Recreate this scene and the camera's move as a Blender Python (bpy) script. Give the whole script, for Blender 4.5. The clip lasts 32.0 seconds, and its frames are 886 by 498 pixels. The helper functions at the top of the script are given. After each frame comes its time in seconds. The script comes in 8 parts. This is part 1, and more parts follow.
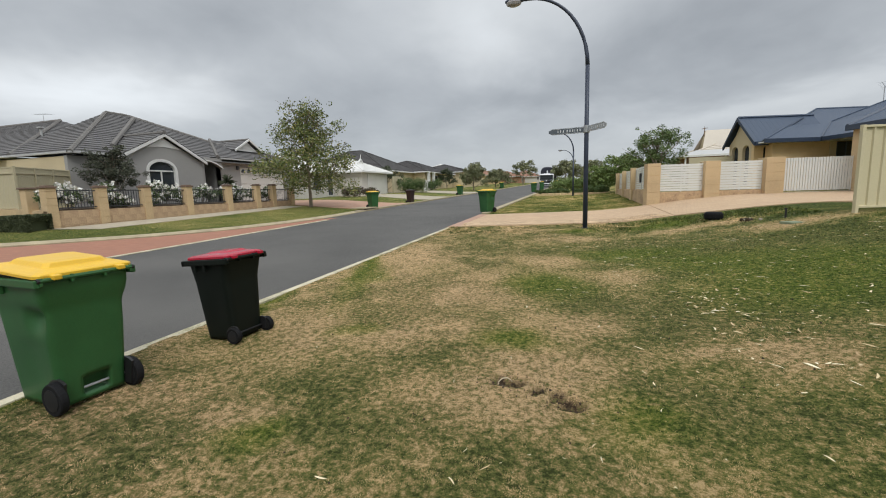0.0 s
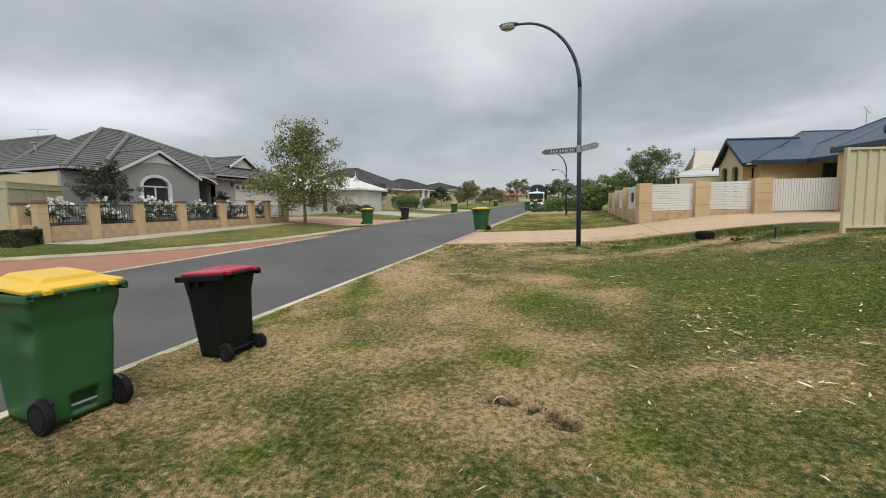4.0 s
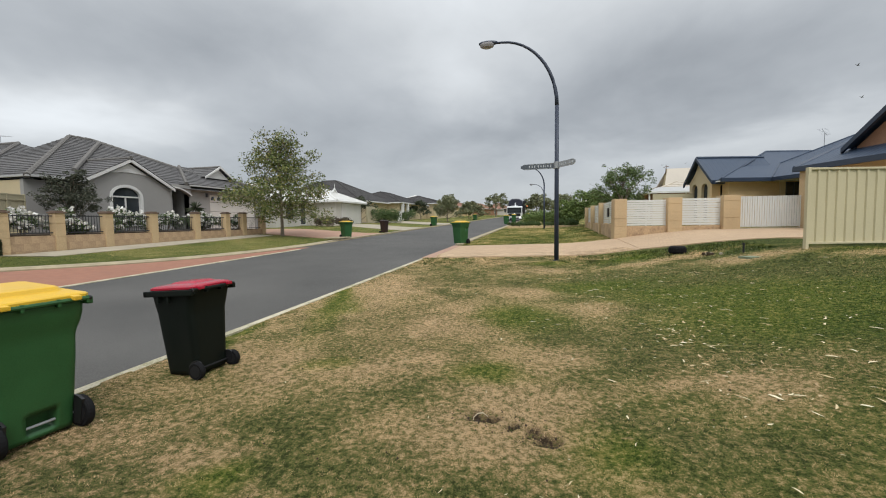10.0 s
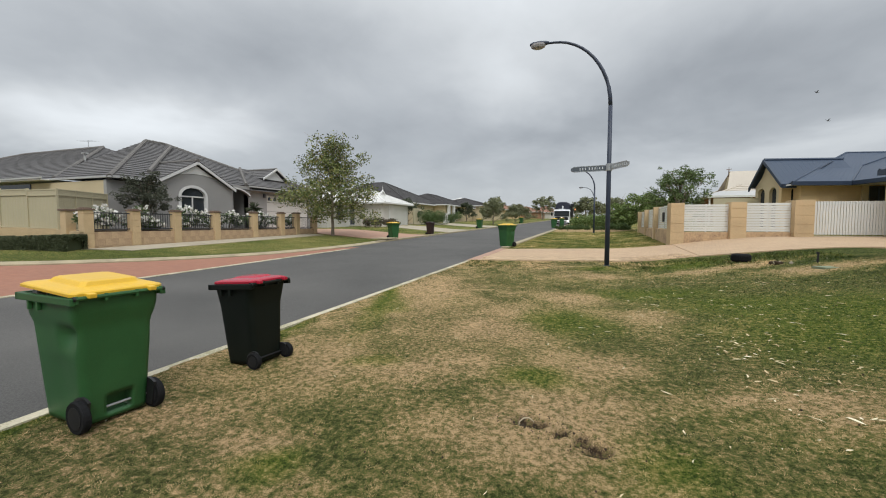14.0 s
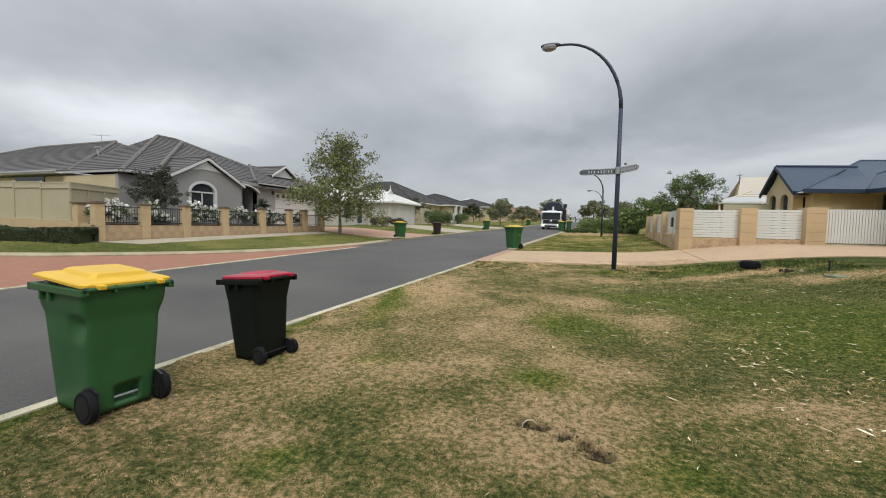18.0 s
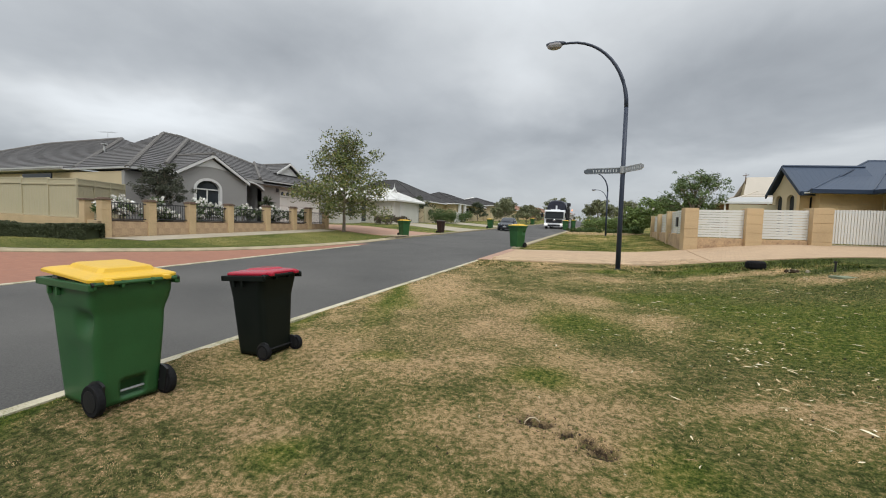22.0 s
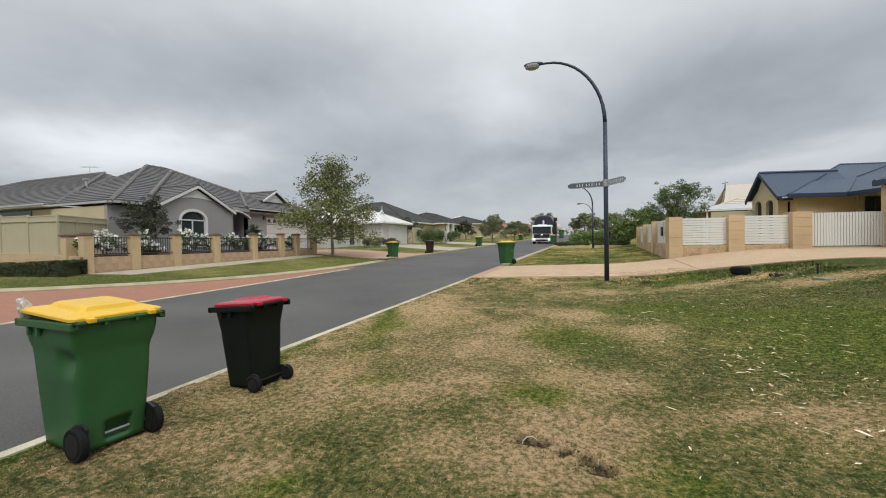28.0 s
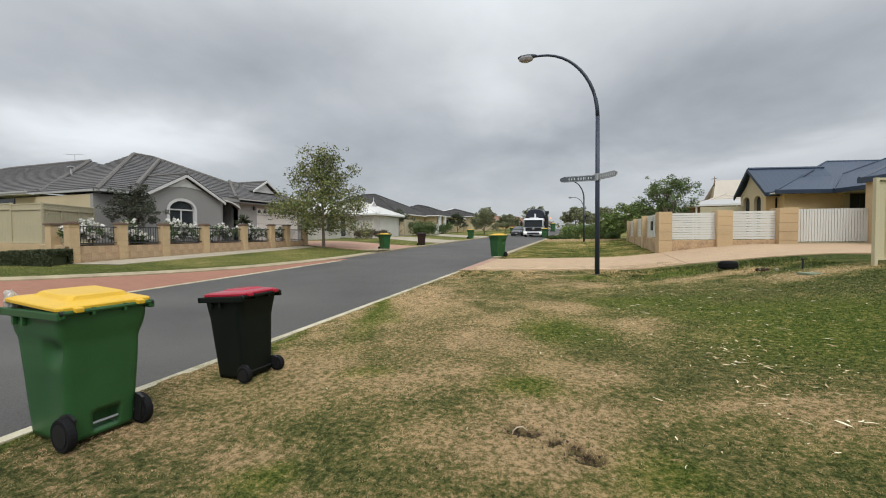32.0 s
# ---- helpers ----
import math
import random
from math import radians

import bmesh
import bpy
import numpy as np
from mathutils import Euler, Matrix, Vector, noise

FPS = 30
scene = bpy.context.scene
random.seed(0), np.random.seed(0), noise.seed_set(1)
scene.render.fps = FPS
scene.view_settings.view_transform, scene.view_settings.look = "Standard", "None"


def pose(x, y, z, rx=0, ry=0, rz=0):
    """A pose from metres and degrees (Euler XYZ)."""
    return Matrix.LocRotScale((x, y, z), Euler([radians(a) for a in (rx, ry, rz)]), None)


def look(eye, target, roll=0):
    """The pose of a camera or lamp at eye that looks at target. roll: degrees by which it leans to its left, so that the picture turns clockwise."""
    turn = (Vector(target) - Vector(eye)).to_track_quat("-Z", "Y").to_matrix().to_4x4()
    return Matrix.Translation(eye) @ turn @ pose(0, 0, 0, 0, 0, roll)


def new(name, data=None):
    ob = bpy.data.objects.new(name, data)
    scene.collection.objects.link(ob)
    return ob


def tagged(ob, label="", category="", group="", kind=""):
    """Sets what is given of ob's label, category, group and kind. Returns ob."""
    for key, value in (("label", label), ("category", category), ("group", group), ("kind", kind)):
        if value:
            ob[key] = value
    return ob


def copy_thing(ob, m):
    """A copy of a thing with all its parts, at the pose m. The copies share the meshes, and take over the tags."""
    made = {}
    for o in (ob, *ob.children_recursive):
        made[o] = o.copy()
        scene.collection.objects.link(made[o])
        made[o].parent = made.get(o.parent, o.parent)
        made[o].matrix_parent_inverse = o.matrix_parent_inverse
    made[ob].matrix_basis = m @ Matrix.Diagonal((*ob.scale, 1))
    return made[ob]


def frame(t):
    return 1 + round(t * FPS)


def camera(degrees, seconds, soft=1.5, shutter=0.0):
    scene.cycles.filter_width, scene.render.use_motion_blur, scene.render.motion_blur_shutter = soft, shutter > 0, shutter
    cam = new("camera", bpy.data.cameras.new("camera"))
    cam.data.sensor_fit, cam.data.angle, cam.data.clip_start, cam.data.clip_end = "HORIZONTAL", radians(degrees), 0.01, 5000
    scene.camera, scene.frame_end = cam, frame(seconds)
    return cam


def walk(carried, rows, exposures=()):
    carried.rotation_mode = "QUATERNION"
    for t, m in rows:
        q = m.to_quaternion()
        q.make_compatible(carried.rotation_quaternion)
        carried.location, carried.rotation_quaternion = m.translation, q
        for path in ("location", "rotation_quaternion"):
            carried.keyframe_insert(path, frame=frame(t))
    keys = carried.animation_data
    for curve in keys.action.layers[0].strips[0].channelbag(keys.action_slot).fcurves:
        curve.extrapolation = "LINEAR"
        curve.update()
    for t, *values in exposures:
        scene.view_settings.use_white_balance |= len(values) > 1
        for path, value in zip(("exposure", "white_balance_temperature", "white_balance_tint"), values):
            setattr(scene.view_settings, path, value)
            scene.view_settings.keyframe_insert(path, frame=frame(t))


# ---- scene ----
cam = camera(92.77, 32.0, 1.05)
PATH = [
    (0, look((0.140, -2.767, 1.416), (-2.879, 6.671, 0.067), -1.68)),
    (0.5, look((0.148, -2.774, 1.417), (-2.880, 6.667, 0.114), -1.57)),
    (1, look((0.151, -2.784, 1.419), (-2.925, 6.653, 0.198), -1.57)),
    (1.5, look((0.142, -2.793, 1.419), (-2.981, 6.640, 0.294), -1.57)),
    (2, look((0.130, -2.792, 1.417), (-3.008, 6.645, 0.368), -1.53)),
    (2.5, look((0.125, -2.784, 1.418), (-2.976, 6.670, 0.417), -1.44)),
    (3, look((0.129, -2.784, 1.420), (-2.892, 6.699, 0.446), -1.41)),
    (3.5, look((0.134, -2.786, 1.417), (-2.807, 6.724, 0.461), -1.36)),
    (5.5, look((0.125, -2.785, 1.419), (-2.648, 6.784, 0.555), -0.89)),
    (6, look((0.124, -2.785, 1.419), (-2.583, 6.807, 0.604), -0.84)),
    (6.5, look((0.125, -2.785, 1.421), (-2.516, 6.830, 0.664), -0.90)),
    (7, look((0.120, -2.782, 1.423), (-2.456, 6.854, 0.717), -0.94)),
    (7.5, look((0.123, -2.778, 1.427), (-2.405, 6.874, 0.755), -0.95)),
    (8, look((0.122, -2.767, 1.427), (-2.361, 6.898, 0.775), -0.93)),
    (8.5, look((0.117, -2.766, 1.426), (-2.329, 6.910, 0.788), -0.91)),
    (9, look((0.120, -2.769, 1.425), (-2.303, 6.912, 0.793), -0.86)),
    (9.5, look((0.121, -2.769, 1.426), (-2.292, 6.915, 0.791), -0.86)),
    (10, look((0.123, -2.773, 1.428), (-2.294, 6.909, 0.788), -0.79)),
    (10.5, look((0.123, -2.775, 1.426), (-2.342, 6.894, 0.776), -0.69)),
    (11, look((0.127, -2.781, 1.423), (-2.467, 6.855, 0.777), -0.57)),
    (11.5, look((0.125, -2.783, 1.421), (-2.671, 6.798, 0.794), -0.48)),
    (12, look((0.112, -2.787, 1.423), (-2.908, 6.727, 0.821), -0.37)),
    (12.5, look((0.109, -2.790, 1.423), (-3.118, 6.658, 0.838), -0.27)),
    (13, look((0.099, -2.789, 1.416), (-3.258, 6.613, 0.846), -0.15)),
    (13.5, look((0.094, -2.785, 1.416), (-3.323, 6.596, 0.846), -0.04)),
    (14, look((0.099, -2.787, 1.418), (-3.334, 6.588, 0.840), 0.07)),
    (14.5, look((0.103, -2.789, 1.418), (-3.332, 6.584, 0.835), 0.24)),
    (16.5, look((0.101, -2.794, 1.413), (-3.436, 6.544, 0.879), 0.98)),
    (17, look((0.099, -2.789, 1.411), (-3.471, 6.536, 0.875), 1.08)),
    (17.5, look((0.096, -2.789, 1.408), (-3.479, 6.534, 0.864), 1.18)),
    (18, look((0.096, -2.789, 1.413), (-3.477, 6.534, 0.844), 1.26)),
    (18.5, look((0.099, -2.789, 1.410), (-3.476, 6.533, 0.829), 1.23)),
    (19, look((0.104, -2.790, 1.409), (-3.473, 6.530, 0.824), 1.17)),
    (19.5, look((0.105, -2.795, 1.411), (-3.478, 6.523, 0.827), 1.19)),
    (20, look((0.116, -2.801, 1.412), (-3.489, 6.508, 0.826), 1.19)),
    (20.5, look((0.112, -2.801, 1.408), (-3.513, 6.501, 0.823), 1.29)),
    (21, look((0.113, -2.807, 1.409), (-3.530, 6.487, 0.814), 1.41)),
    (21.5, look((0.103, -2.803, 1.408), (-3.546, 6.488, 0.804), 1.53)),
    (22, look((0.098, -2.799, 1.406), (-3.553, 6.491, 0.800), 1.61)),
    (22.5, look((0.097, -2.800, 1.409), (-3.549, 6.493, 0.811), 1.67)),
    (23, look((0.095, -2.797, 1.407), (-3.541, 6.501, 0.836), 1.61)),
    (23.5, look((0.098, -2.795, 1.407), (-3.559, 6.497, 0.873), 1.37)),
    (24, look((0.101, -2.802, 1.409), (-3.602, 6.475, 0.927), 0.94)),
    (24.5, look((0.109, -2.803, 1.411), (-3.659, 6.451, 1.000), 0.34)),
    (25, look((0.112, -2.809, 1.418), (-3.695, 6.433, 1.092), -0.27)),
    (25.5, look((0.120, -2.809, 1.417), (-3.684, 6.437, 1.176), -0.79)),
    (27.5, look((0.118, -2.805, 1.420), (-3.355, 6.571, 1.305), -1.23)),
    (28, look((0.110, -2.801, 1.416), (-3.321, 6.591, 1.275), -1.02)),
    (28.5, look((0.105, -2.799, 1.417), (-3.310, 6.598, 1.242), -0.90)),
    (29, look((0.106, -2.798, 1.414), (-3.313, 6.597, 1.215), -0.91)),
    (29.5, look((0.103, -2.792, 1.415), (-3.328, 6.599, 1.191), -0.95)),
    (30, look((0.105, -2.794, 1.414), (-3.330, 6.594, 1.175), -0.90)),
    (30.5, look((0.108, -2.795, 1.415), (-3.318, 6.597, 1.148), -0.76)),
    (31, look((0.108, -2.798, 1.412), (-3.287, 6.603, 1.118), -0.55)),
    (31.5, look((0.103, -2.800, 1.412), (-3.229, 6.623, 1.093), -0.45)),
    (32, look((0.103, -2.804, 1.411), (-3.141, 6.650, 1.089), -0.49)),
]
walk(cam, PATH)

# ---- world and sun: a high, broken overcast ----
world = bpy.data.worlds.new("overcast_sky")
scene.world = world
world.use_nodes = True


def sky_nodes():
    nt = world.node_tree
    n, l = nt.nodes, nt.links
    n.clear()
    out, bg = n.new("ShaderNodeOutputWorld"), n.new("ShaderNodeBackground")
    sky = n.new("ShaderNodeTexSky")
    sky.sky_type, sky.sun_disc = "NISHITA", False
    sky.sun_elevation, sky.sun_rotation = radians(50), radians(150)
    co, sep = n.new("ShaderNodeTexCoord"), n.new("ShaderNodeSeparateXYZ")
    l.new(co.outputs["Generated"], sep.inputs[0])

    def math_(op, a, b=None, clamp=False):
        m = n.new("ShaderNodeMath")
        m.operation, m.use_clamp = op, clamp
        for i, v in enumerate((a, b)):
            if v is None:
                continue
            if isinstance(v, (int, float)):
                m.inputs[i].default_value = v
            else:
                l.new(v, m.inputs[i])
        return m.outputs[0]

    up = math_("MAXIMUM", sep.outputs[2], 0.0)
    lift = math_("ADD", up, 0.26)
    px, py = math_("DIVIDE", sep.outputs[0], lift), math_("DIVIDE", sep.outputs[1], lift)
    comb = n.new("ShaderNodeCombineXYZ")
    l.new(px, comb.inputs[0]), l.new(py, comb.inputs[1])

    def layer(scale, detail, rough, dist, offset, stretch=(1, 1, 1), turn=0):
        mp, tx = n.new("ShaderNodeMapping"), n.new("ShaderNodeTexNoise")
        mp.inputs["Location"].default_value, mp.inputs["Scale"].default_value = offset, stretch
        mp.inputs["Rotation"].default_value = (0, 0, radians(turn))
        l.new(comb.outputs[0], mp.inputs[0]), l.new(mp.outputs[0], tx.inputs["Vector"])
        for k, v in (("Scale", scale), ("Detail", detail), ("Roughness", rough), ("Distortion", dist)):
            tx.inputs[k].default_value = v
        return tx.outputs["Fac"]

    # bearing (0 along the street, + to its right) and height of the direction, bent by turbulence so that no edge is clean
    def node_vec(scale, detail, offset):
        mp, tx = n.new("ShaderNodeMapping"), n.new("ShaderNodeTexNoise")
        mp.inputs["Location"].default_value = offset
        l.new(comb.outputs[0], mp.inputs[0]), l.new(mp.outputs[0], tx.inputs["Vector"])
        for k, v in (("Scale", scale), ("Detail", detail), ("Roughness", 0.6), ("Distortion", 0.3)):
            tx.inputs[k].default_value = v
        return math_("SUBTRACT", tx.outputs["Fac"], 0.5)

    az = math_("ADD", math_("ARCTAN2", sep.outputs[0], sep.outputs[1]), math_("MULTIPLY", node_vec(1.3, 4, (2, 0, 0)), 0.30))
    el = math_("ADD", math_("ARCSINE", sep.outputs[2]), math_("MULTIPLY", node_vec(1.6, 4, (0, 5, 0)), 0.13))
    fine = layer(3.0, 6, 0.55, 0.3, (3.1, 1.7, 0.4), (1.0, 0.8, 1), 20)
    broad = layer(0.8, 3, 0.5, 0.2, SKY_OFF, (1.0, 0.8, 1), 20)
    gain = math_("ADD", 0.73, math_("ADD", math_("MULTIPLY", broad, 0.30), math_("MULTIPLY", fine, 0.40)))
    for a, e_, lean, wa, we, amp in CLOUDS:
        da = math_("SUBTRACT", az, radians(a))
        de = math_("SUBTRACT", math_("SUBTRACT", el, radians(e_)), math_("MULTIPLY", da, lean))
        qa, qe = math_("DIVIDE", da, radians(wa)), math_("DIVIDE", de, radians(we))
        fall = math_("EXPONENT", math_("MULTIPLY", math_("ADD", math_("MULTIPLY", qa, qa), math_("MULTIPLY", qe, qe)), -1.0))
        gain = math_("ADD", gain, math_("MULTIPLY", fall, amp))
    # an overcast sky is about three times brighter overhead than at the horizon
    high = math_("ADD", math_("MULTIPLY", math_("POWER", up, 1.8), SKY_HIGH), 1.0)
    gain = math_("MULTIPLY", math_("MAXIMUM", gain, 0.25), high)
    tint = n.new("ShaderNodeValToRGB")
    l.new(math_("MULTIPLY", gain, 0.5), tint.inputs[0])
    e = tint.color_ramp.elements
    e[0].position, e[0].color = 0.3, (0.338, 0.368, 0.405, 1)
    e[1].position, e[1].color = 0.9, (0.372, 0.390, 0.405, 1)
    sc = n.new("ShaderNodeVectorMath")
    sc.operation = "SCALE"
    l.new(tint.outputs[0], sc.inputs[0]), l.new(gain, sc.inputs["Scale"])
    s2 = n.new("ShaderNodeVectorMath")
    s2.operation = "SCALE"
    s2.inputs["Scale"].default_value = 0.1
    l.new(sky.outputs[0], s2.inputs[0])
    mx = n.new("ShaderNodeMix")
    mx.data_type = "RGBA"
    mx.inputs[0].default_value = 0.93
    l.new(s2.outputs[0], mx.inputs[6]), l.new(sc.outputs[0], mx.inputs[7])
    l.new(mx.outputs[2], bg.inputs[0])
    bg.inputs[1].default_value = 1.0
    l.new(bg.outputs[0], out.inputs[0])


SKY_OFF, SKY_HIGH = (0.6, 0.2, 0.0), 3.0
# cloud masses and breaks: bearing, height, lean, width, depth (degrees), brighter or darker
CLOUDS = [
    (-57, 10.6, 0.05, 13, 3.2, 0.95), (-46, 22, 0.1, 18, 5, -0.28), (-11, 17, 0.1, 8, 4.0, 0.34), (-13, 27, 0.0, 13, 9, 0.16),
    (15, 17, 0.10, 17, 5.0, -0.32), (24, 8.5, 0.12, 15, 2.6, 0.48), (-6, 11.5, 0.05, 11, 1.8, -0.14), (-8, 4, 0.0, 40, 4.5, 0.36), (-30, 12, 0.1, 10, 4, -0.10),
]
sky_nodes()
sun = new("sun", bpy.data.lights.new("sun", "SUN"))
sun.data.energy, sun.data.angle, sun.data.color = 1.6, radians(30), (0.99, 0.99, 0.965)
sun.matrix_world = look((14, -24, 34), (0, 0, 0))
scene.view_settings.exposure = 0.0


# ---- materials ----
def mat(name, base, rough=0.7, var=0.18, scale=3.0, fine=60.0, bump=0.15, metal=0.0, rnd=0.0, second=None, spec=0.5, amount=0.5, coat=0.0, dist=0.004):
    """A painted or natural surface: base colour broken at two scales, with fine relief. second: colour of stains."""
    m = bpy.data.materials.new(name)
    m.use_nodes = True
    nt = m.node_tree
    n, l = nt.nodes, nt.links
    b = n["Principled BSDF"]
    b.inputs["Roughness"].default_value, b.inputs["Metallic"].default_value = rough, metal
    b.inputs["Specular IOR Level"].default_value = spec
    b.inputs["Coat Weight"].default_value = coat
    co = n.new("ShaderNodeTexCoord")
    a, f = n.new("ShaderNodeTexNoise"), n.new("ShaderNodeTexNoise")
    for t, s, d in ((a, scale, 5), (f, fine, 3)):
        l.new(co.outputs["Object"], t.inputs["Vector"])
        t.inputs["Scale"].default_value, t.inputs["Detail"].default_value = s, d
    mixed = n.new("ShaderNodeMath")
    mixed.operation = "MULTIPLY_ADD"
    l.new(f.outputs["Fac"], mixed.inputs[0])
    mixed.inputs[1].default_value = 0.45
    sub = n.new("ShaderNodeMath")
    sub.operation = "MULTIPLY"
    sub.inputs[1].default_value = 0.55
    l.new(a.outputs["Fac"], sub.inputs[0])
    l.new(sub.outputs[0], mixed.inputs[2])
    r = n.new("ShaderNodeValToRGB")
    l.new(mixed.outputs[0], r.inputs[0])
    e = r.color_ramp.elements
    dark = second or tuple(c * (1 - var * 1.6) for c in base)
    e[0].position, e[0].color = 0.5 - 0.22 * (1 if not second else amount), (*dark, 1)
    e[1].position, e[1].color = 0.68, (*[min(1, c * (1 + var)) for c in base], 1)
    mid = e.new(0.5)
    mid.color = (*base, 1)
    col = r.outputs[0]
    if rnd:
        info, hs = n.new("ShaderNodeObjectInfo"), n.new("ShaderNodeHueSaturation")
        mr = n.new("ShaderNodeMapRange")
        mr.inputs[3].default_value, mr.inputs[4].default_value = 1 - rnd, 1 + rnd
        l.new(info.outputs["Random"], mr.inputs[0])
        l.new(mr.outputs[0], hs.inputs["Value"])
        l.new(col, hs.inputs["Color"])
        col = hs.outputs[0]
    l.new(col, b.inputs["Base Color"])
    if bump:
        bp = n.new("ShaderNodeBump")
        bp.inputs["Strength"].default_value, bp.inputs["Distance"].default_value = bump, dist
        l.new(f.outputs["Fac"], bp.inputs["Height"])
        l.new(bp.outputs[0], b.inputs["Normal"])
    rr = n.new("ShaderNodeMapRange")
    rr.inputs[3].default_value, rr.inputs[4].default_value = max(0.02, rough - 0.1), min(1, rough + 0.1)
    l.new(a.outputs["Fac"], rr.inputs[0])
    l.new(rr.outputs[0], b.inputs["Roughness"])
    return m


def glass_mat(name, tint, rough=0.03):
    m = bpy.data.materials.new(name)
    m.use_nodes = True
    b = m.node_tree.nodes["Principled BSDF"]
    b.inputs["Base Color"].default_value = (*tint, 1)
    b.inputs["Roughness"].default_value, b.inputs["Specular IOR Level"].default_value = rough, 0.6
    return m


def glow_mat(name, colour, strength):
    m = bpy.data.materials.new(name)
    m.use_nodes = True
    b = m.node_tree.nodes["Principled BSDF"]
    b.inputs["Base Color"].default_value = (*colour, 1)
    b.inputs["Emission Color"].default_value, b.inputs["Emission Strength"].default_value = (*colour, 1), strength
    return m


def island_mat(name, cols, rough=0.75, trans=0.0):
    """Leaves and petals: a colour for each loose piece."""
    m = bpy.data.materials.new(name)
    m.use_nodes = True
    n, l = m.node_tree.nodes, m.node_tree.links
    b = n["Principled BSDF"]
    b.inputs["Roughness"].default_value = rough
    b.inputs["Specular IOR Level"].default_value = 0.25
    g, r = n.new("ShaderNodeNewGeometry"), n.new("ShaderNodeValToRGB")
    l.new(g.outputs["Random Per Island"], r.inputs[0])
    e = r.color_ramp.elements
    e[0].color, e[1].color = (*cols[0], 1), (*cols[-1], 1)
    for i, c in enumerate(cols[1:-1]):
        e.new((i + 1) / (len(cols) - 1)).color = (*c, 1)
    l.new(r.outputs[0], b.inputs["Base Color"])
    return m


ASPHALT = mat("asphalt", (0.082, 0.078, 0.072), 0.8, 0.42, 0.35, 60, 1.0, dist=0.010, spec=0.5)
CONCRETE = mat("concrete", (0.37, 0.32, 0.24), 0.85, 0.2, 1.5, 50, 0.3)
KERB = mat("kerb_concrete", (0.36, 0.30, 0.195), 0.85, 0.25, 2.0, 60, 0.3)
KERBPALE = mat("pale_kerb_concrete", (0.50, 0.45, 0.33), 0.85, 0.25, 3.0, 60, 0.3, second=(0.26, 0.24, 0.13), amount=0.6)
PAVETAN = mat("tan_paver", (0.48, 0.345, 0.215), 0.85, 0.18, 0.6, 40, 0.3, rnd=0.2)
PAVEPINK = mat("pink_paver", (0.40, 0.25, 0.18), 0.85, 0.2, 0.6, 40, 0.3)
LIMESTONE = mat("limestone", (0.55, 0.405, 0.235), 0.85, 0.14, 1.0, 24, 0.5, rnd=0.05)
PLINTH = mat("stained_limestone", (0.46, 0.32, 0.19), 0.9, 0.3, 2.2, 18, 0.6, second=(0.27, 0.17, 0.11), amount=0.7)
WALLSTONE = mat("weathered_limestone", (0.46, 0.325, 0.20), 0.88, 0.22, 0.7, 24, 0.4, rnd=0.015, second=(0.33, 0.215, 0.135), amount=0.8)
MORTAR = mat("mortar", (0.40, 0.28, 0.17), 0.9, 0.1, 3, 60, 0.2)
CAPDARK = mat("brown_cap", (0.17, 0.115, 0.085), 0.8, 0.15, 3, 60, 0.2)
RENDER_GREY = mat("grey_render", (0.325, 0.315, 0.302), 0.85, 0.08, 0.8, 70, 0.2)
RENDER_CREAM = mat("cream_render", (0.57, 0.47, 0.30), 0.85, 0.08, 0.8, 70, 0.2)
RIBCREAM = mat("cream_rib_steel", (0.60, 0.53, 0.345), 0.5, 0.05, 0.7, 30, 0.03, spec=0.4)
CREAMFENCE = mat("cream_steel", (0.46, 0.41, 0.275), 0.5, 0.05, 0.7, 30, 0.03, spec=0.4)
WHITE = mat("white_paint", (0.66, 0.67, 0.64), 0.5, 0.05, 1.0, 40, 0.04)
WHITETRIM = mat("white_trim", (0.70, 0.69, 0.67), 0.5, 0.05, 1.0, 40, 0.04)
GARAGE = mat("garage_white", (0.66, 0.64, 0.60), 0.5, 0.05, 1.0, 40, 0.04)
TILEGREY = mat("grey_roof_tile", (0.122, 0.117, 0.116), 0.85, 0.28, 0.7, 25, 0.25, rnd=0.1)
TILERIDGE = mat("ridge_tile", (0.15, 0.14, 0.13), 0.8, 0.2, 1.5, 25, 0.25)
TILEDARK = mat("dark_roof_tile", (0.05, 0.046, 0.045), 0.8, 0.2, 0.9, 25, 0.2)
ROOFBLUE = mat("blue_steel_roof", (0.038, 0.060, 0.100), 0.5, 0.08, 0.5, 30, 0.02, spec=0.5)
FASCIABLUE = mat("navy_fascia", (0.03, 0.045, 0.075), 0.4, 0.08, 1, 30, 0.02)
ROOFWHITE = mat("white_steel_roof", (0.72, 0.71, 0.68), 0.5, 0.05, 0.6, 30, 0.03)
ROOFCREAM = mat("cream_steel_roof", (0.52, 0.46, 0.38), 0.5, 0.06, 0.6, 30, 0.03)
ROOFRED = mat("terracotta_roof", (0.28, 0.15, 0.10), 0.8, 0.15, 0.8, 25, 0.2)
BRICKCREAM = mat("cream_brick", (0.58, 0.42, 0.22), 0.85, 0.12, 1.5, 35, 0.3, rnd=0.1)
BRICKRUST = mat("rust_brick", (0.33, 0.18, 0.11), 0.85, 0.15, 1.5, 35, 0.3)
FENCEBLACK = mat("black_steel", (0.035, 0.036, 0.04), 0.45, 0.1, 2, 60, 0.03)
POLEBLUE = mat("navy_pole_paint", (0.03, 0.04, 0.068), 0.5, 0.15, 1.5, 60, 0.05)
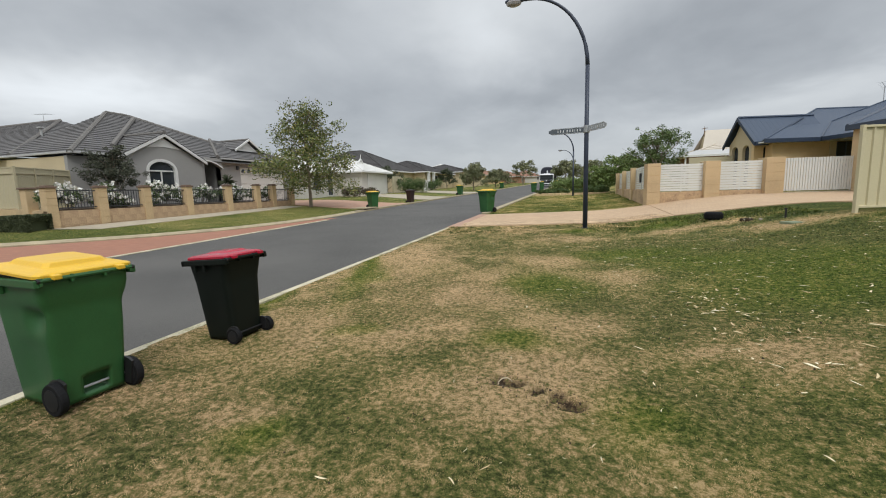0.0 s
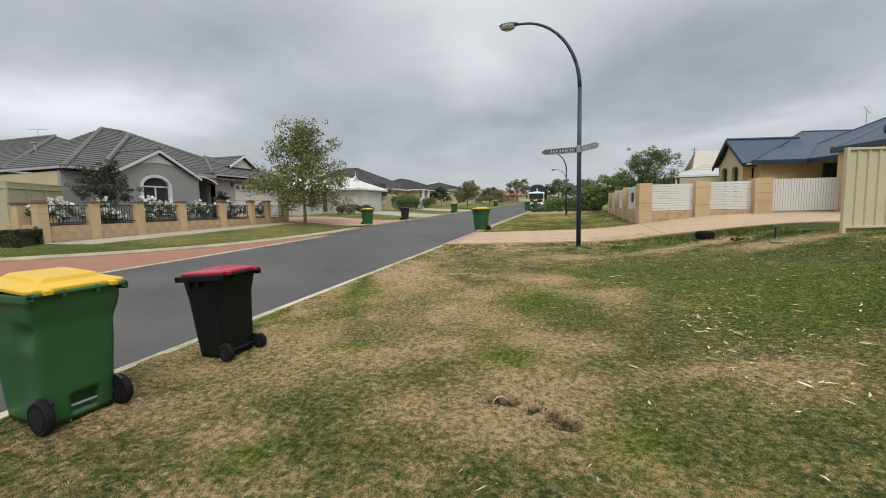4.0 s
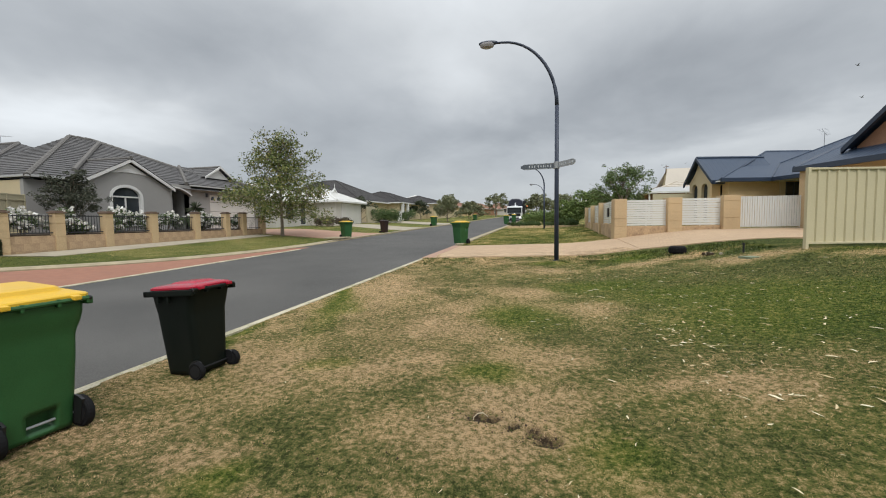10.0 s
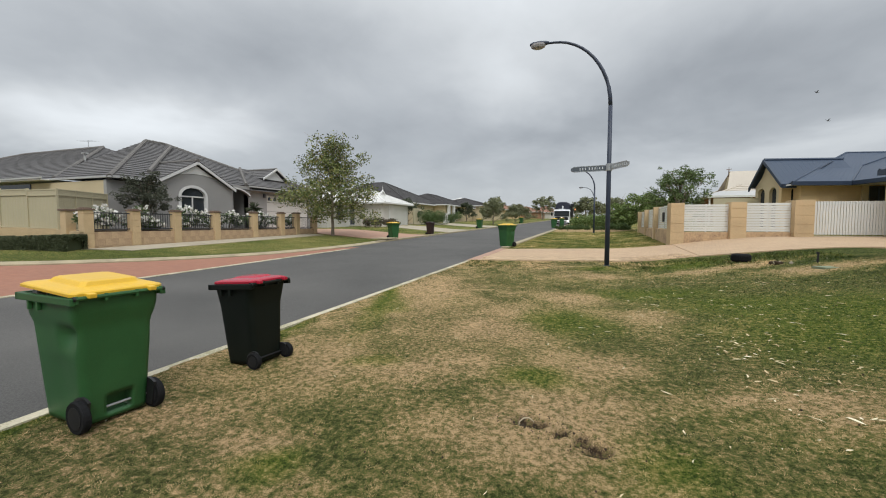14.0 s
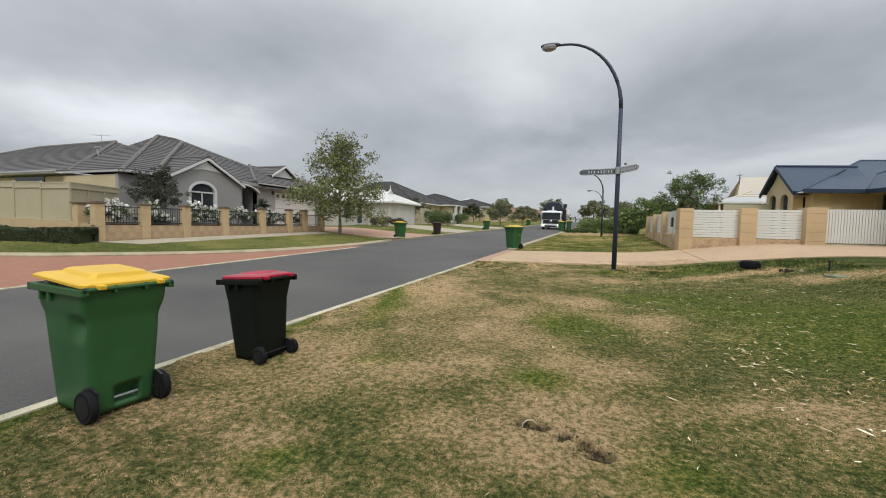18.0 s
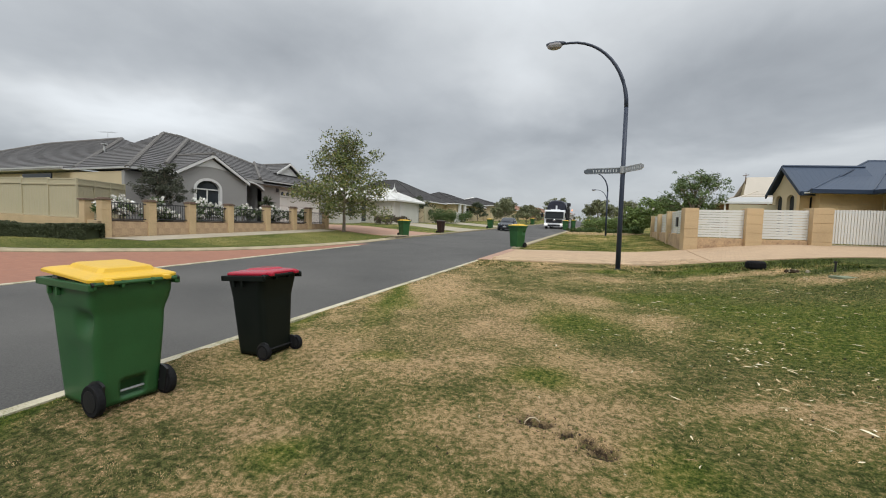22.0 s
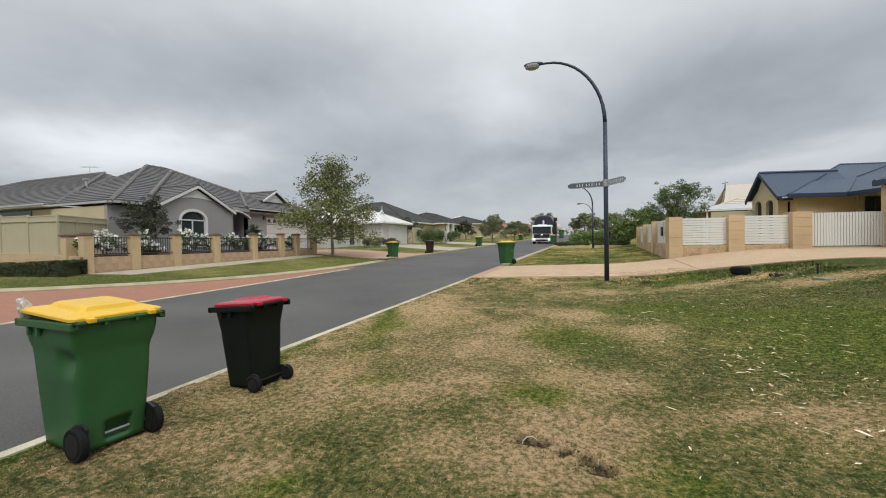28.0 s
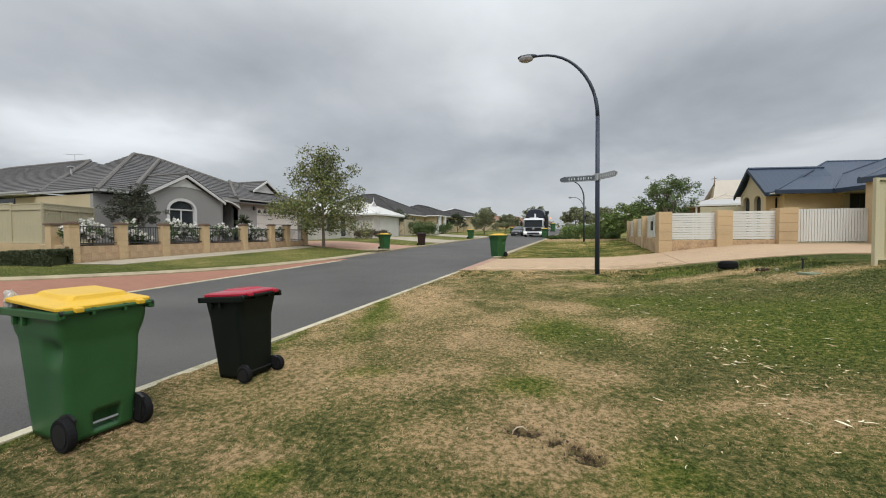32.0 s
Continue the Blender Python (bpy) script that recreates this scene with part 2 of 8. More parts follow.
GALV = mat("galvanised_steel", (0.42, 0.43, 0.44), 0.45, 0.12, 6, 60, 0.05, metal=0.6)
SIGNPLATE = mat("dark_sign_plate", (0.10, 0.115, 0.135), 0.4, 0.1, 5, 60, 0.02)
SIGNWHITE = mat("sign_lettering", (0.62, 0.64, 0.66), 0.5, 0.05, 5, 60, 0.0)
BINGREEN = mat("green_bin_plastic", (0.027, 0.098, 0.031), 0.42, 0.2, 3, 150, 0.08, spec=0.4)
BINYELLOW = mat("yellow_lid_plastic", (0.72, 0.44, 0.035), 0.38, 0.08, 4, 150, 0.05, spec=0.4)
BINBLACK = mat("dark_bin_plastic", (0.006, 0.009, 0.007), 0.48, 0.2, 4, 150, 0.08, spec=0.16)
BINRED = mat("red_lid_plastic", (0.38, 0.014, 0.036), 0.22, 0.1, 4, 150, 0.05, spec=0.4)
BINBROWN = mat("brown_lid_plastic", (0.03, 0.014, 0.012), 0.45, 0.2, 4, 150, 0.06)
WHITEGREY = mat("grey_white_fascia", (0.44, 0.44, 0.43), 0.5, 0.06, 1.0, 40, 0.04)
RUBBER = mat("black_rubber", (0.009, 0.009, 0.010), 0.8, 0.25, 10, 120, 0.15, spec=0.2)
HUB = mat("wheel_hub_plastic", (0.014, 0.014, 0.015), 0.6, 0.2, 10, 120, 0.05, spec=0.25)
BARK = mat("bark", (0.22, 0.18, 0.135), 0.9, 0.3, 8, 60, 0.6, dist=0.01)
BARKPALE = mat("pale_bark", (0.62, 0.52, 0.36), 0.85, 0.2, 20, 120, 0.3)
SOIL = mat("dark_soil", (0.055, 0.036, 0.020), 0.95, 0.3, 8, 60, 0.8, dist=0.01)
DIRTGREEN = mat("mossy_lid", (0.20, 0.24, 0.15), 0.8, 0.2, 6, 60, 0.2)
PLASTICBAG = mat("white_plastic_bag", (0.58, 0.56, 0.55), 0.4, 0.1, 12, 80, 0.4, dist=0.01)
WINGLASS = glass_mat("dark_window_glass", (0.035, 0.042, 0.05))
CARGLASS = glass_mat("tinted_car_glass", (0.018, 0.022, 0.024))
CARPAINT = mat("dark_grey_car_paint", (0.009, 0.014, 0.024), 0.1, 0.1, 2, 200, 0.0, spec=0.5)
CARSILVER = mat("silver_car_paint", (0.07, 0.075, 0.08), 0.15, 0.1, 2, 200, 0.0, spec=0.5)
CARTRIM = mat("black_trim", (0.012, 0.012, 0.013), 0.5, 0.1, 4, 100, 0.03)
ALLOY = mat("alloy_rim", (0.50, 0.51, 0.52), 0.3, 0.08, 8, 80, 0.02, metal=0.8)
CHROME = mat("chrome", (0.65, 0.66, 0.67), 0.15, 0.05, 8, 80, 0.0, metal=1.0)
LAMPBOWL = mat("smoky_lamp_bowl", (0.30, 0.28, 0.28), 0.25, 0.25, 14, 60, 0.1, coat=0.5)
LAMPGLASS = mat("clear_headlamp", (0.78, 0.80, 0.81), 0.12, 0.2, 20, 80, 0.0, coat=1.0)
TAILRED = mat("red_tail_lamp", (0.35, 0.012, 0.012), 0.2, 0.2, 20, 80, 0.0, coat=1.0)
TRUCKWHITE = mat("white_truck_paint", (0.72, 0.73, 0.74), 0.35, 0.06, 1, 60, 0.02, coat=0.5)
TRUCKNAVY = mat("navy_truck_body", (0.018, 0.02, 0.035), 0.4, 0.2, 1, 60, 0.03, coat=0.3)
ORANGEGLOW = glow_mat("amber_beacon", (1.0, 0.30, 0.12), 1.3)
LAMPON = glow_mat("lit_headlamp", (1.0, 0.95, 0.82), 1.0)
LEAF_TREE = island_mat("verge_tree_leaves", [(0.07, 0.095, 0.035), (0.11, 0.14, 0.048), (0.155, 0.185, 0.06), (0.21, 0.23, 0.078), (0.31, 0.27, 0.10)])
LEAF_DARK = island_mat("dark_leaves", [(0.045, 0.06, 0.035), (0.075, 0.092, 0.052), (0.11, 0.125, 0.075)])
LEAF_GREEN = island_mat("green_leaves", [(0.09, 0.13, 0.042), (0.15, 0.21, 0.066), (0.24, 0.31, 0.10)])
LEAF_FEATHER = island_mat("feathery_leaves", [(0.075, 0.11, 0.042), (0.125, 0.175, 0.066), (0.20, 0.255, 0.105)])
# leaves of the far trees, paler because haze is mixed into their colour
LEAF_HAZED = island_mat("far_tree_leaves", [(0.12, 0.14, 0.075), (0.19, 0.205, 0.11), (0.28, 0.275, 0.16)])
LEAF_OLIVE = island_mat("olive_leaves", [(0.10, 0.11, 0.055), (0.16, 0.16, 0.08), (0.22, 0.20, 0.11)])
LEAF_ROSE = island_mat("rose_leaves", [(0.05, 0.085, 0.03), (0.085, 0.13, 0.045), (0.13, 0.18, 0.065)])
LEAF_SMOKE = island_mat("smoke_leaves", [(0.048, 0.055, 0.038), (0.075, 0.083, 0.056), (0.11, 0.115, 0.08)])
LEAF_PLUM = island_mat("plum_leaves", [(0.05, 0.045, 0.035), (0.085, 0.07, 0.05), (0.10, 0.11, 0.055), (0.15, 0.07, 0.06)])
HEDGE = island_mat("hedge_leaves", [(0.045, 0.055, 0.028), (0.068, 0.082, 0.040), (0.095, 0.11, 0.055)])
PETAL = island_mat("white_petals", [(0.72, 0.70, 0.66), (0.80, 0.79, 0.76), (0.66, 0.62, 0.55)])
LITTER = island_mat("fallen_leaves", [(0.34, 0.21, 0.10), (0.60, 0.47, 0.27), (0.70, 0.59, 0.37), (0.76, 0.66, 0.44), (0.80, 0.72, 0.52)], 0.9)


# ---- mesh helpers ----
def thing(name, x=0, y=0, z=0, rz=0, label="", category="", group="", kind=""):
    ob = new(name)
    ob.empty_display_size = 0.1
    ob.matrix_basis = pose(x, y, z, 0, 0, rz)
    return tagged(ob, label, category, group, kind)


def part(name, bm, material, parent=None, label="", smooth=False):
    me = bpy.data.meshes.new(name)
    if smooth:
        for f in bm.faces:
            f.smooth = True
    bm.to_mesh(me)
    bm.free()
    for m in (material if isinstance(material, (list, tuple)) else [material]):
        me.materials.append(m)
    ob = new(name, me)
    ob.parent = parent
    if label:
        ob["label"] = label
    return ob


def raw(name, verts, faces, material, parent=None, label=""):
    me = bpy.data.meshes.new(name)
    me.from_pydata(verts, [], faces)
    me.materials.append(material)
    me.update()
    ob = new(name, me)
    ob.parent = parent
    if label:
        ob["label"] = label
    return ob


def share(name, me, parent, m):
    """One more piece on a shared mesh."""
    ob = new(name, me)
    ob.parent = parent
    ob.matrix_basis = m
    return ob


def box(bm, x0, x1, y0, y1, z0, z1, bevel=0.0, m=None, mi=0):
    vs = [bm.verts.new(p) for p in ((x0, y0, z0), (x1, y0, z0), (x1, y1, z0), (x0, y1, z0), (x0, y0, z1), (x1, y0, z1), (x1, y1, z1), (x0, y1, z1))]
    fs = [bm.faces.new([vs[i] for i in q]) for q in ((0, 3, 2, 1), (4, 5, 6, 7), (0, 1, 5, 4), (1, 2, 6, 5), (2, 3, 7, 6), (3, 0, 4, 7))]
    for f in fs:
        f.material_index = mi
    if bevel:
        es = {e for f in fs for e in f.edges}
        bmesh.ops.bevel(bm, geom=list(es), offset=bevel, segments=2, affect="EDGES", profile=0.6)
    if m is not None:
        bmesh.ops.transform(bm, matrix=m, verts=[v for v in vs if v.is_valid] if not bevel else bm.verts[:])
    return vs


def boxed(name, x0, x1, y0, y1, z0, z1, material, parent=None, bevel=0.0, label=""):
    bm = bmesh.new()
    box(bm, x0, x1, y0, y1, z0, z1, bevel)
    return part(name, bm, material, parent, label)


def tube(bm, pts, radii, sides=8, cap=True):
    """A tapered tube along points."""
    rings = []
    pts = [Vector(p) for p in pts]
    for i, p in enumerate(pts):
        d = (pts[min(i + 1, len(pts) - 1)] - pts[max(i - 1, 0)]).normalized()
        a = d.orthogonal().normalized() if abs(d.z) > 0.95 else Vector((-d.y, d.x, 0)).normalized()
        if abs(d.z) > 0.95:
            a = Vector((1, 0, 0)) - d * d.x
            a.normalize()
        b = d.cross(a)
        r = radii[i] if isinstance(radii, (list, tuple)) else radii
        rings.append([bm.verts.new(p + (a * math.cos(t) + b * math.sin(t)) * r) for t in (2 * math.pi * k / sides for k in range(sides))])
    for r0, r1 in zip(rings, rings[1:]):
        for k in range(sides):
            bm.faces.new((r0[k], r0[(k + 1) % sides], r1[(k + 1) % sides], r1[k]))
    if cap:
        bm.faces.new(list(reversed(rings[0])))
        bm.faces.new(rings[-1])


def lathe(bm, profile, axis="X", steps=20):
    """Revolve (offset along the axis, radius) pairs."""
    rings = []
    for a, r in profile:
        ring = []
        for k in range(steps):
            t = 2 * math.pi * k / steps
            c, s = r * math.cos(t), r * math.sin(t)
            ring.append(bm.verts.new({"X": (a, c, s), "Y": (c, a, s), "Z": (c, s, a)}[axis]))
        rings.append(ring)
    for r0, r1 in zip(rings, rings[1:]):
        for k in range(steps):
            bm.faces.new((r0[k], r0[(k + 1) % steps], r1[(k + 1) % steps], r1[k]))
    bm.faces.new(list(reversed(rings[0])))
    bm.faces.new(rings[-1])
    bmesh.ops.recalc_face_normals(bm, faces=bm.faces[:])


def slab(bm, poly, z0, z1, mi=0):
    """A flat prism over a plan polygon; z0 and z1 are numbers or functions of (x, y)."""
    f0 = z0 if callable(z0) else (lambda x, y: z0)
    f1 = z1 if callable(z1) else (lambda x, y: z1)
    lo = [bm.verts.new((x, y, f0(x, y))) for x, y in poly]
    hi = [bm.verts.new((x, y, f1(x, y))) for x, y in poly]
    k = len(poly)
    fs = [bm.faces.new(hi), bm.faces.new(list(reversed(lo)))]
    for i in range(k):
        fs.append(bm.faces.new((lo[i], lo[(i + 1) % k], hi[(i + 1) % k], hi[i])))
    for f in fs:
        f.material_index = mi
    bmesh.ops.recalc_face_normals(bm, faces=fs)


def face3(bm, pts, thick=0.0):
    """A polygon in space, given thickness downwards."""
    hi = [bm.verts.new(p) for p in pts]
    fs = [bm.faces.new(hi)]
    if thick:
        lo = [bm.verts.new((p[0], p[1], p[2] - thick)) for p in pts]
        fs.append(bm.faces.new(list(reversed(lo))))
        k = len(pts)
        for i in range(k):
            fs.append(bm.faces.new((lo[i], lo[(i + 1) % k], hi[(i + 1) % k], hi[i])))
        bmesh.ops.recalc_face_normals(bm, faces=fs)


def smooth_step(a, b, x):
    q = max(0.0, min(1.0, (x - a) / (b - a)))
    return q * q * (3 - 2 * q)


# ---- the lie of the land: rises along the street, and away from it to both sides ----
def land(x, y):
    return 0.0232 * min(y, 150) + 0.6 * smooth_step(0.5, 7, x) * (1 - 0.15 * smooth_step(9, 16, y)) + 0.35 * smooth_step(-12, -20, x)


KERB_R, KERB_L, LINE_L = -3.82, -11.6, -10.6
RETURN = [(-11.6, 19.0), (-11.45, 15.5), (-11.9, 12.0), (-13.0, 9.0), (-14.6, 6.2), (-16.2, 3.9), (-19.0, 1.8), (-25.0, 0.2), (-45.0, -0.6), (-90.0, -1.0)]


def spline(pts, n):
    """Catmull-Rom through plan points."""
    out = []
    p = [pts[0]] + list(pts) + [pts[-1]]
    for i in range(len(p) - 3):
        for k in range(n):
            t = k / n
            q = []
            for c in range(2):
                a, b, d, e = (p[i + j][c] for j in range(4))
                q.append(0.5 * (2 * b + (d - a) * t + (2 * a - 5 * b + 4 * d - e) * t * t + (3 * b - a - 3 * d + e) * t ** 3))
            out.append(tuple(q))
    out.append(tuple(pts[-1]))
    return out


RETURN_LINE = spline(RETURN, 5)


def return_x(y):
    """The kerb line of the side street's corner: x at this y."""
    for (x0, y0), (x1, y1) in zip(RETURN_LINE, RETURN_LINE[1:]):
        if y1 <= y <= y0:
            return x0 + (x1 - x0) * (y0 - y) / (y0 - y1 + 1e-9)
    return -90.0 if y < 0 else KERB_L


# ---- ground: one sheet to the horizon ----
TABLE = np.random.default_rng(21).random((256, 256))


def speckle(x, y, f, seed):
    """Smooth value noise between -0.5 and 0.5, for whole arrays of places; f in cycles a metre."""
    x, y = np.asarray(x, float) * f + seed * 17.3, np.asarray(y, float) * f + seed * 5.1
    i, j = np.floor(x).astype(int), np.floor(y).astype(int)
    u, v = x - i, y - j
    u, v = u * u * (3 - 2 * u), v * v * (3 - 2 * v)
    a, b, c, d = (TABLE[(i + p) % 256, (j + q) % 256] for p, q in ((0, 0), (1, 0), (0, 1), (1, 1)))
    return (a * (1 - u) + b * u) * (1 - v) + (c * (1 - u) + d * u) * v - 0.5


# patches of the verge: x, y, half width, half depth
STRAW = [(-2.9, 4.6, 0.55, 2.2), (-1.05, 2.5, 0.5, 0.42), (-1.6, 0.85, 0.75, 0.30), (-2.6, 0.8, 0.4, 0.7), (0.0, 0.55, 0.6, 0.4), (-0.2, 0.0, 0.72, 0.34), (-2.0, -0.7, 0.25, 0.16), (0.73, 3.85, 0.5, 0.5),
         (0.1, 7.9, 0.75, 0.45), (1.75, 0.95, 0.42, 0.3), (1.15, 0.95, 0.25, 0.18), (0.05, 1.65, 0.5, 0.3), (2.3, 8.5, 1.2, 0.25), (4.2, 7.7, 0.9, 0.6), (-0.2, 4.9, 0.45, 0.6), (3.4, 9.0, 1.3, 0.35), (5.0, 8.0, 1.2, 0.5), (6.2, 7.0, 0.9, 0.5)]
SHADY = [(-1.06, 0.55, 0.32, 0.36), (-0.92, -0.55, 0.3, 0.16), (1.1, 2.1, 0.75, 0.6), (-1.65, 6.4, 0.9, 0.9), (1.2, 6.4, 1.5, 1.4), (1.5, 3.6, 0.35, 0.3), (0.75, 0.2, 0.5, 0.3), (-2.2, 3.0, 0.4, 0.8), (0.35, 2.6, 0.45, 0.4), (1.35, 0.1, 0.4, 0.3), (-0.1, -0.75, 0.5, 0.2), (2.6, 6.6, 1.5, 1.2), (3.9, 5.2, 1.3, 1.3)]
LUSH = [(-0.44, 1.02, 0.36, 0.28), (-0.27, 3.2, 0.5, 0.65), (2.6, 3.0, 1.0, 1.0), (0.5, -0.1, 0.34, 0.3), (-2.0, 0.93, 0.3, 0.2), (3.4, 4.2, 1.2, 1.1), (2.0, 4.7, 0.9, 0.7), (1.2, 5.8, 1.2, 0.5), (-3.62, -1.2, 0.16, 0.9), (-3.6, 4.2, 0.2, 2.2), (-3.62, 1.5, 0.14, 0.9), (2.2, 9.7, 0.9, 0.4), (0.1, 9.4, 0.6, 0.4), (-1.75, -0.8, 0.2, 0.14), (-3.0, 3.4, 0.25, 0.5), (4.6, 3.0, 1.0, 1.2)]


def lawn_maps(x, y):
    """How dry (1 straw, 0 green) and how lush (1 fresh yellow-green, 0 dull) the grass is, for arrays of places."""
    x, y = np.asarray(x, float), np.asarray(y, float)
    wx, wy = x + 0.30 * speckle(x, y, 1.7, 1) + 0.16 * speckle(x, y, 4.3, 2), y + 0.30 * speckle(x, y, 1.7, 3) + 0.16 * speckle(x, y, 4.3, 4)
    dry = 0.54 - 0.02 * x - 0.09 * np.clip(x - 0.8, 0, 3) + 0.30 * speckle(x, y, 0.9, 5) + 0.42 * speckle(x, y, 2.6, 6)
    lush = 0.25 + 0.06 * x + 0.4 * speckle(x, y, 0.8, 7)
    far = np.clip((y - 5) / 4, 0, 1)
    dry = dry - 0.12 * np.clip((-x - 0.8) / 1.5, 0, 1) * np.clip((1.2 - y) / 1.5, 0, 1)

    def inside(px, py, rx, ry):
        dx, dy = wx - px, wy - py
        a, b = 0.94 * dx + 0.34 * dy, -0.34 * dx + 0.94 * dy
        return np.clip(1.35 - np.sqrt((a / rx) ** 2 + (b / ry) ** 2) * 0.9, 0, 1)

    dry = dry - 0.12 * far
    for p in SHADY:
        k = inside(*p)
        dry, lush = dry + (0.27 - dry) * k * 0.75, lush + (0.12 - lush) * k * 0.6
    for p in LUSH:
        k = inside(*p)
        dry, lush = dry + (0.27 - dry) * k * 0.9, lush + (1.0 - lush) * k
    for p in STRAW:
        k = inside(*p)
        dry, lush = dry + (0.84 - dry) * k * 0.8, lush * (1 - 0.6 * k)
    opposite, beyond = x < -11, y > 13.5
    dry = np.where(opposite, 0.30 + 0.3 * speckle(x, y, 0.5, 8) + 0.25 * speckle(x, y, 2.4, 10), np.where(beyond, 0.44 + 0.4 * speckle(x, y, 0.6, 9) + 0.4 * speckle(x, y, 2.2, 10), dry))
    lush = np.where(opposite | beyond, 0.55, lush)
    return np.clip(dry, 0, 1), np.clip(lush, 0, 1)


def tufts(x, y):
    """Clumps a hand wide and tufts two fingers wide. Their tone also carries the shade of the gaps between them."""
    return (0.5 + 0.55 * np.clip((np.asarray(y, float) - 0.8) / 3.0, 0, 1)) * speckle(x, y, 4.5, 11) + 1.0 * speckle(x, y, 11, 12) + 1.05 * speckle(x, y, 24, 13)


HOLES = [(-0.37, 0.18, 0.085), (-0.25, 0.17, 0.06), (-0.12, 0.11, 0.03), (0.02, 0.06, 0.06), (0.13, -0.02, 0.075)]


def bareness(x, y):
    v = 0.0
    for px, py, r in HOLES:
        q = math.hypot((x - px) / 1.25, y - py) / r + 0.5 * noise.noise((x * 6, y * 6, 1.0))
        v = max(v, 1 - smooth_step(0.4, 1.05, q))
    return v


def in_road(x, y, pad=0.0):
    left = KERB_L if y > 19 else return_x(y)
    return left - pad < x < KERB_R + pad


def grass_ramps(nt, tone, lush, k=1.0):
    """Dull couch grass and fresh grass, from dark green over olive to straw."""
    n, l = nt.nodes, nt.links
    outs = []
    for stops in (((0.0, (0.058, 0.066, 0.020)), (0.28, (0.150, 0.168, 0.050)), (0.48, (0.238, 0.214, 0.082)), (0.68, (0.415, 0.285, 0.138)), (1.0, (0.76, 0.53, 0.30))),
                  ((0.0, (0.040, 0.072, 0.011)), (0.28, (0.122, 0.172, 0.024)), (0.48, (0.205, 0.225, 0.045)), (0.68, (0.36, 0.31, 0.085)), (1.0, (0.64, 0.50, 0.22)))):
        r = n.new("ShaderNodeValToRGB")
        l.new(tone, r.inputs[0])
        e = r.color_ramp.elements
        e[0].position, e[0].color = stops[0][0], (*[c * k for c in stops[0][1]], 1)
        e[1].position, e[1].color = stops[-1][0], (*[c * k for c in stops[-1][1]], 1)
        for p, c in stops[1:-1]:
            e.new(p).color = (*[q * k for q in c], 1)
        outs.append(r.outputs[0])
    mx = n.new("ShaderNodeMix")
    mx.data_type = "RGBA"
    l.new(lush, mx.inputs[0]), l.new(outs[0], mx.inputs[6]), l.new(outs[1], mx.inputs[7])
    return mx.outputs[2]


def lawn_material():
    m = bpy.data.materials.new("verge_lawn")
    m.use_nodes = True
    n, l = m.node_tree.nodes, m.node_tree.links
    b = n["Principled BSDF"]
    b.inputs["Roughness"].default_value, b.inputs["Specular IOR Level"].default_value = 0.9, 0.12
    co = n.new("ShaderNodeTexCoord")
    at, ba, lu = n.new("ShaderNodeAttribute"), n.new("ShaderNodeAttribute"), n.new("ShaderNodeAttribute")
    at.attribute_name, ba.attribute_name, lu.attribute_name = "dry", "bare", "lush"

    def tex(s, d, w=0.6):
        t = n.new("ShaderNodeTexNoise")
        t.inputs["Scale"].default_value, t.inputs["Detail"].default_value, t.inputs["Roughness"].default_value = s, d, w
        l.new(co.outputs["Object"], t.inputs["Vector"])
        return t.outputs["Fac"]

    def mth(op, a, bb):
        q = n.new("ShaderNodeMath")
        q.operation = op
        for i, v in enumerate((a, bb)):
            if isinstance(v, (int, float)):
                q.inputs[i].default_value = v
            else:
                l.new(v, q.inputs[i])
        return q.outputs[0]

    # tuft and grain noise colours the grass and paints in the shade of its gaps
    grain, tuft = tex(75, 4, 0.75), tex(22, 5, 0.7)
    f = mth("ADD", at.outputs["Fac"], mth("MULTIPLY", mth("SUBTRACT", tuft, 0.5), 3.0))
    f = mth("ADD", f, mth("MULTIPLY", mth("SUBTRACT", grain, 0.5), 1.8))
    mx = n.new("ShaderNodeMix")
    mx.data_type = "RGBA"
    l.new(mth("MINIMUM", mth("MAXIMUM", mth("MULTIPLY", ba.outputs["Fac"], mth("MULTIPLY", mth("SUBTRACT", tuft, 0.36), 9.0)), 0.0), 1.0), mx.inputs[0])
    # thatch under the blades, darkened further for the shade between them
    l.new(grass_ramps(m.node_tree, f, lu.outputs["Fac"], 0.85), mx.inputs[6])
    mx.inputs[7].default_value = (0.050, 0.033, 0.019, 1)
    l.new(mx.outputs[2], b.inputs["Base Color"])
    bp = n.new("ShaderNodeBump")
    bp.inputs["Strength"].default_value, bp.inputs["Distance"].default_value = 1.0, 0.035
    l.new(mth("ADD", grain, mth("MULTIPLY", tuft, 1.2)), bp.inputs["Height"])
    l.new(bp.outputs[0], b.inputs["Normal"])
    return m


LAWN = lawn_material()


def lines(stops):
    out = []
    for (a, b, step) in stops:
        k = max(1, round((b - a) / step))
        out += [a + (b - a) * i / k for i in range(k)]
    return out + [stops[-1][1]]


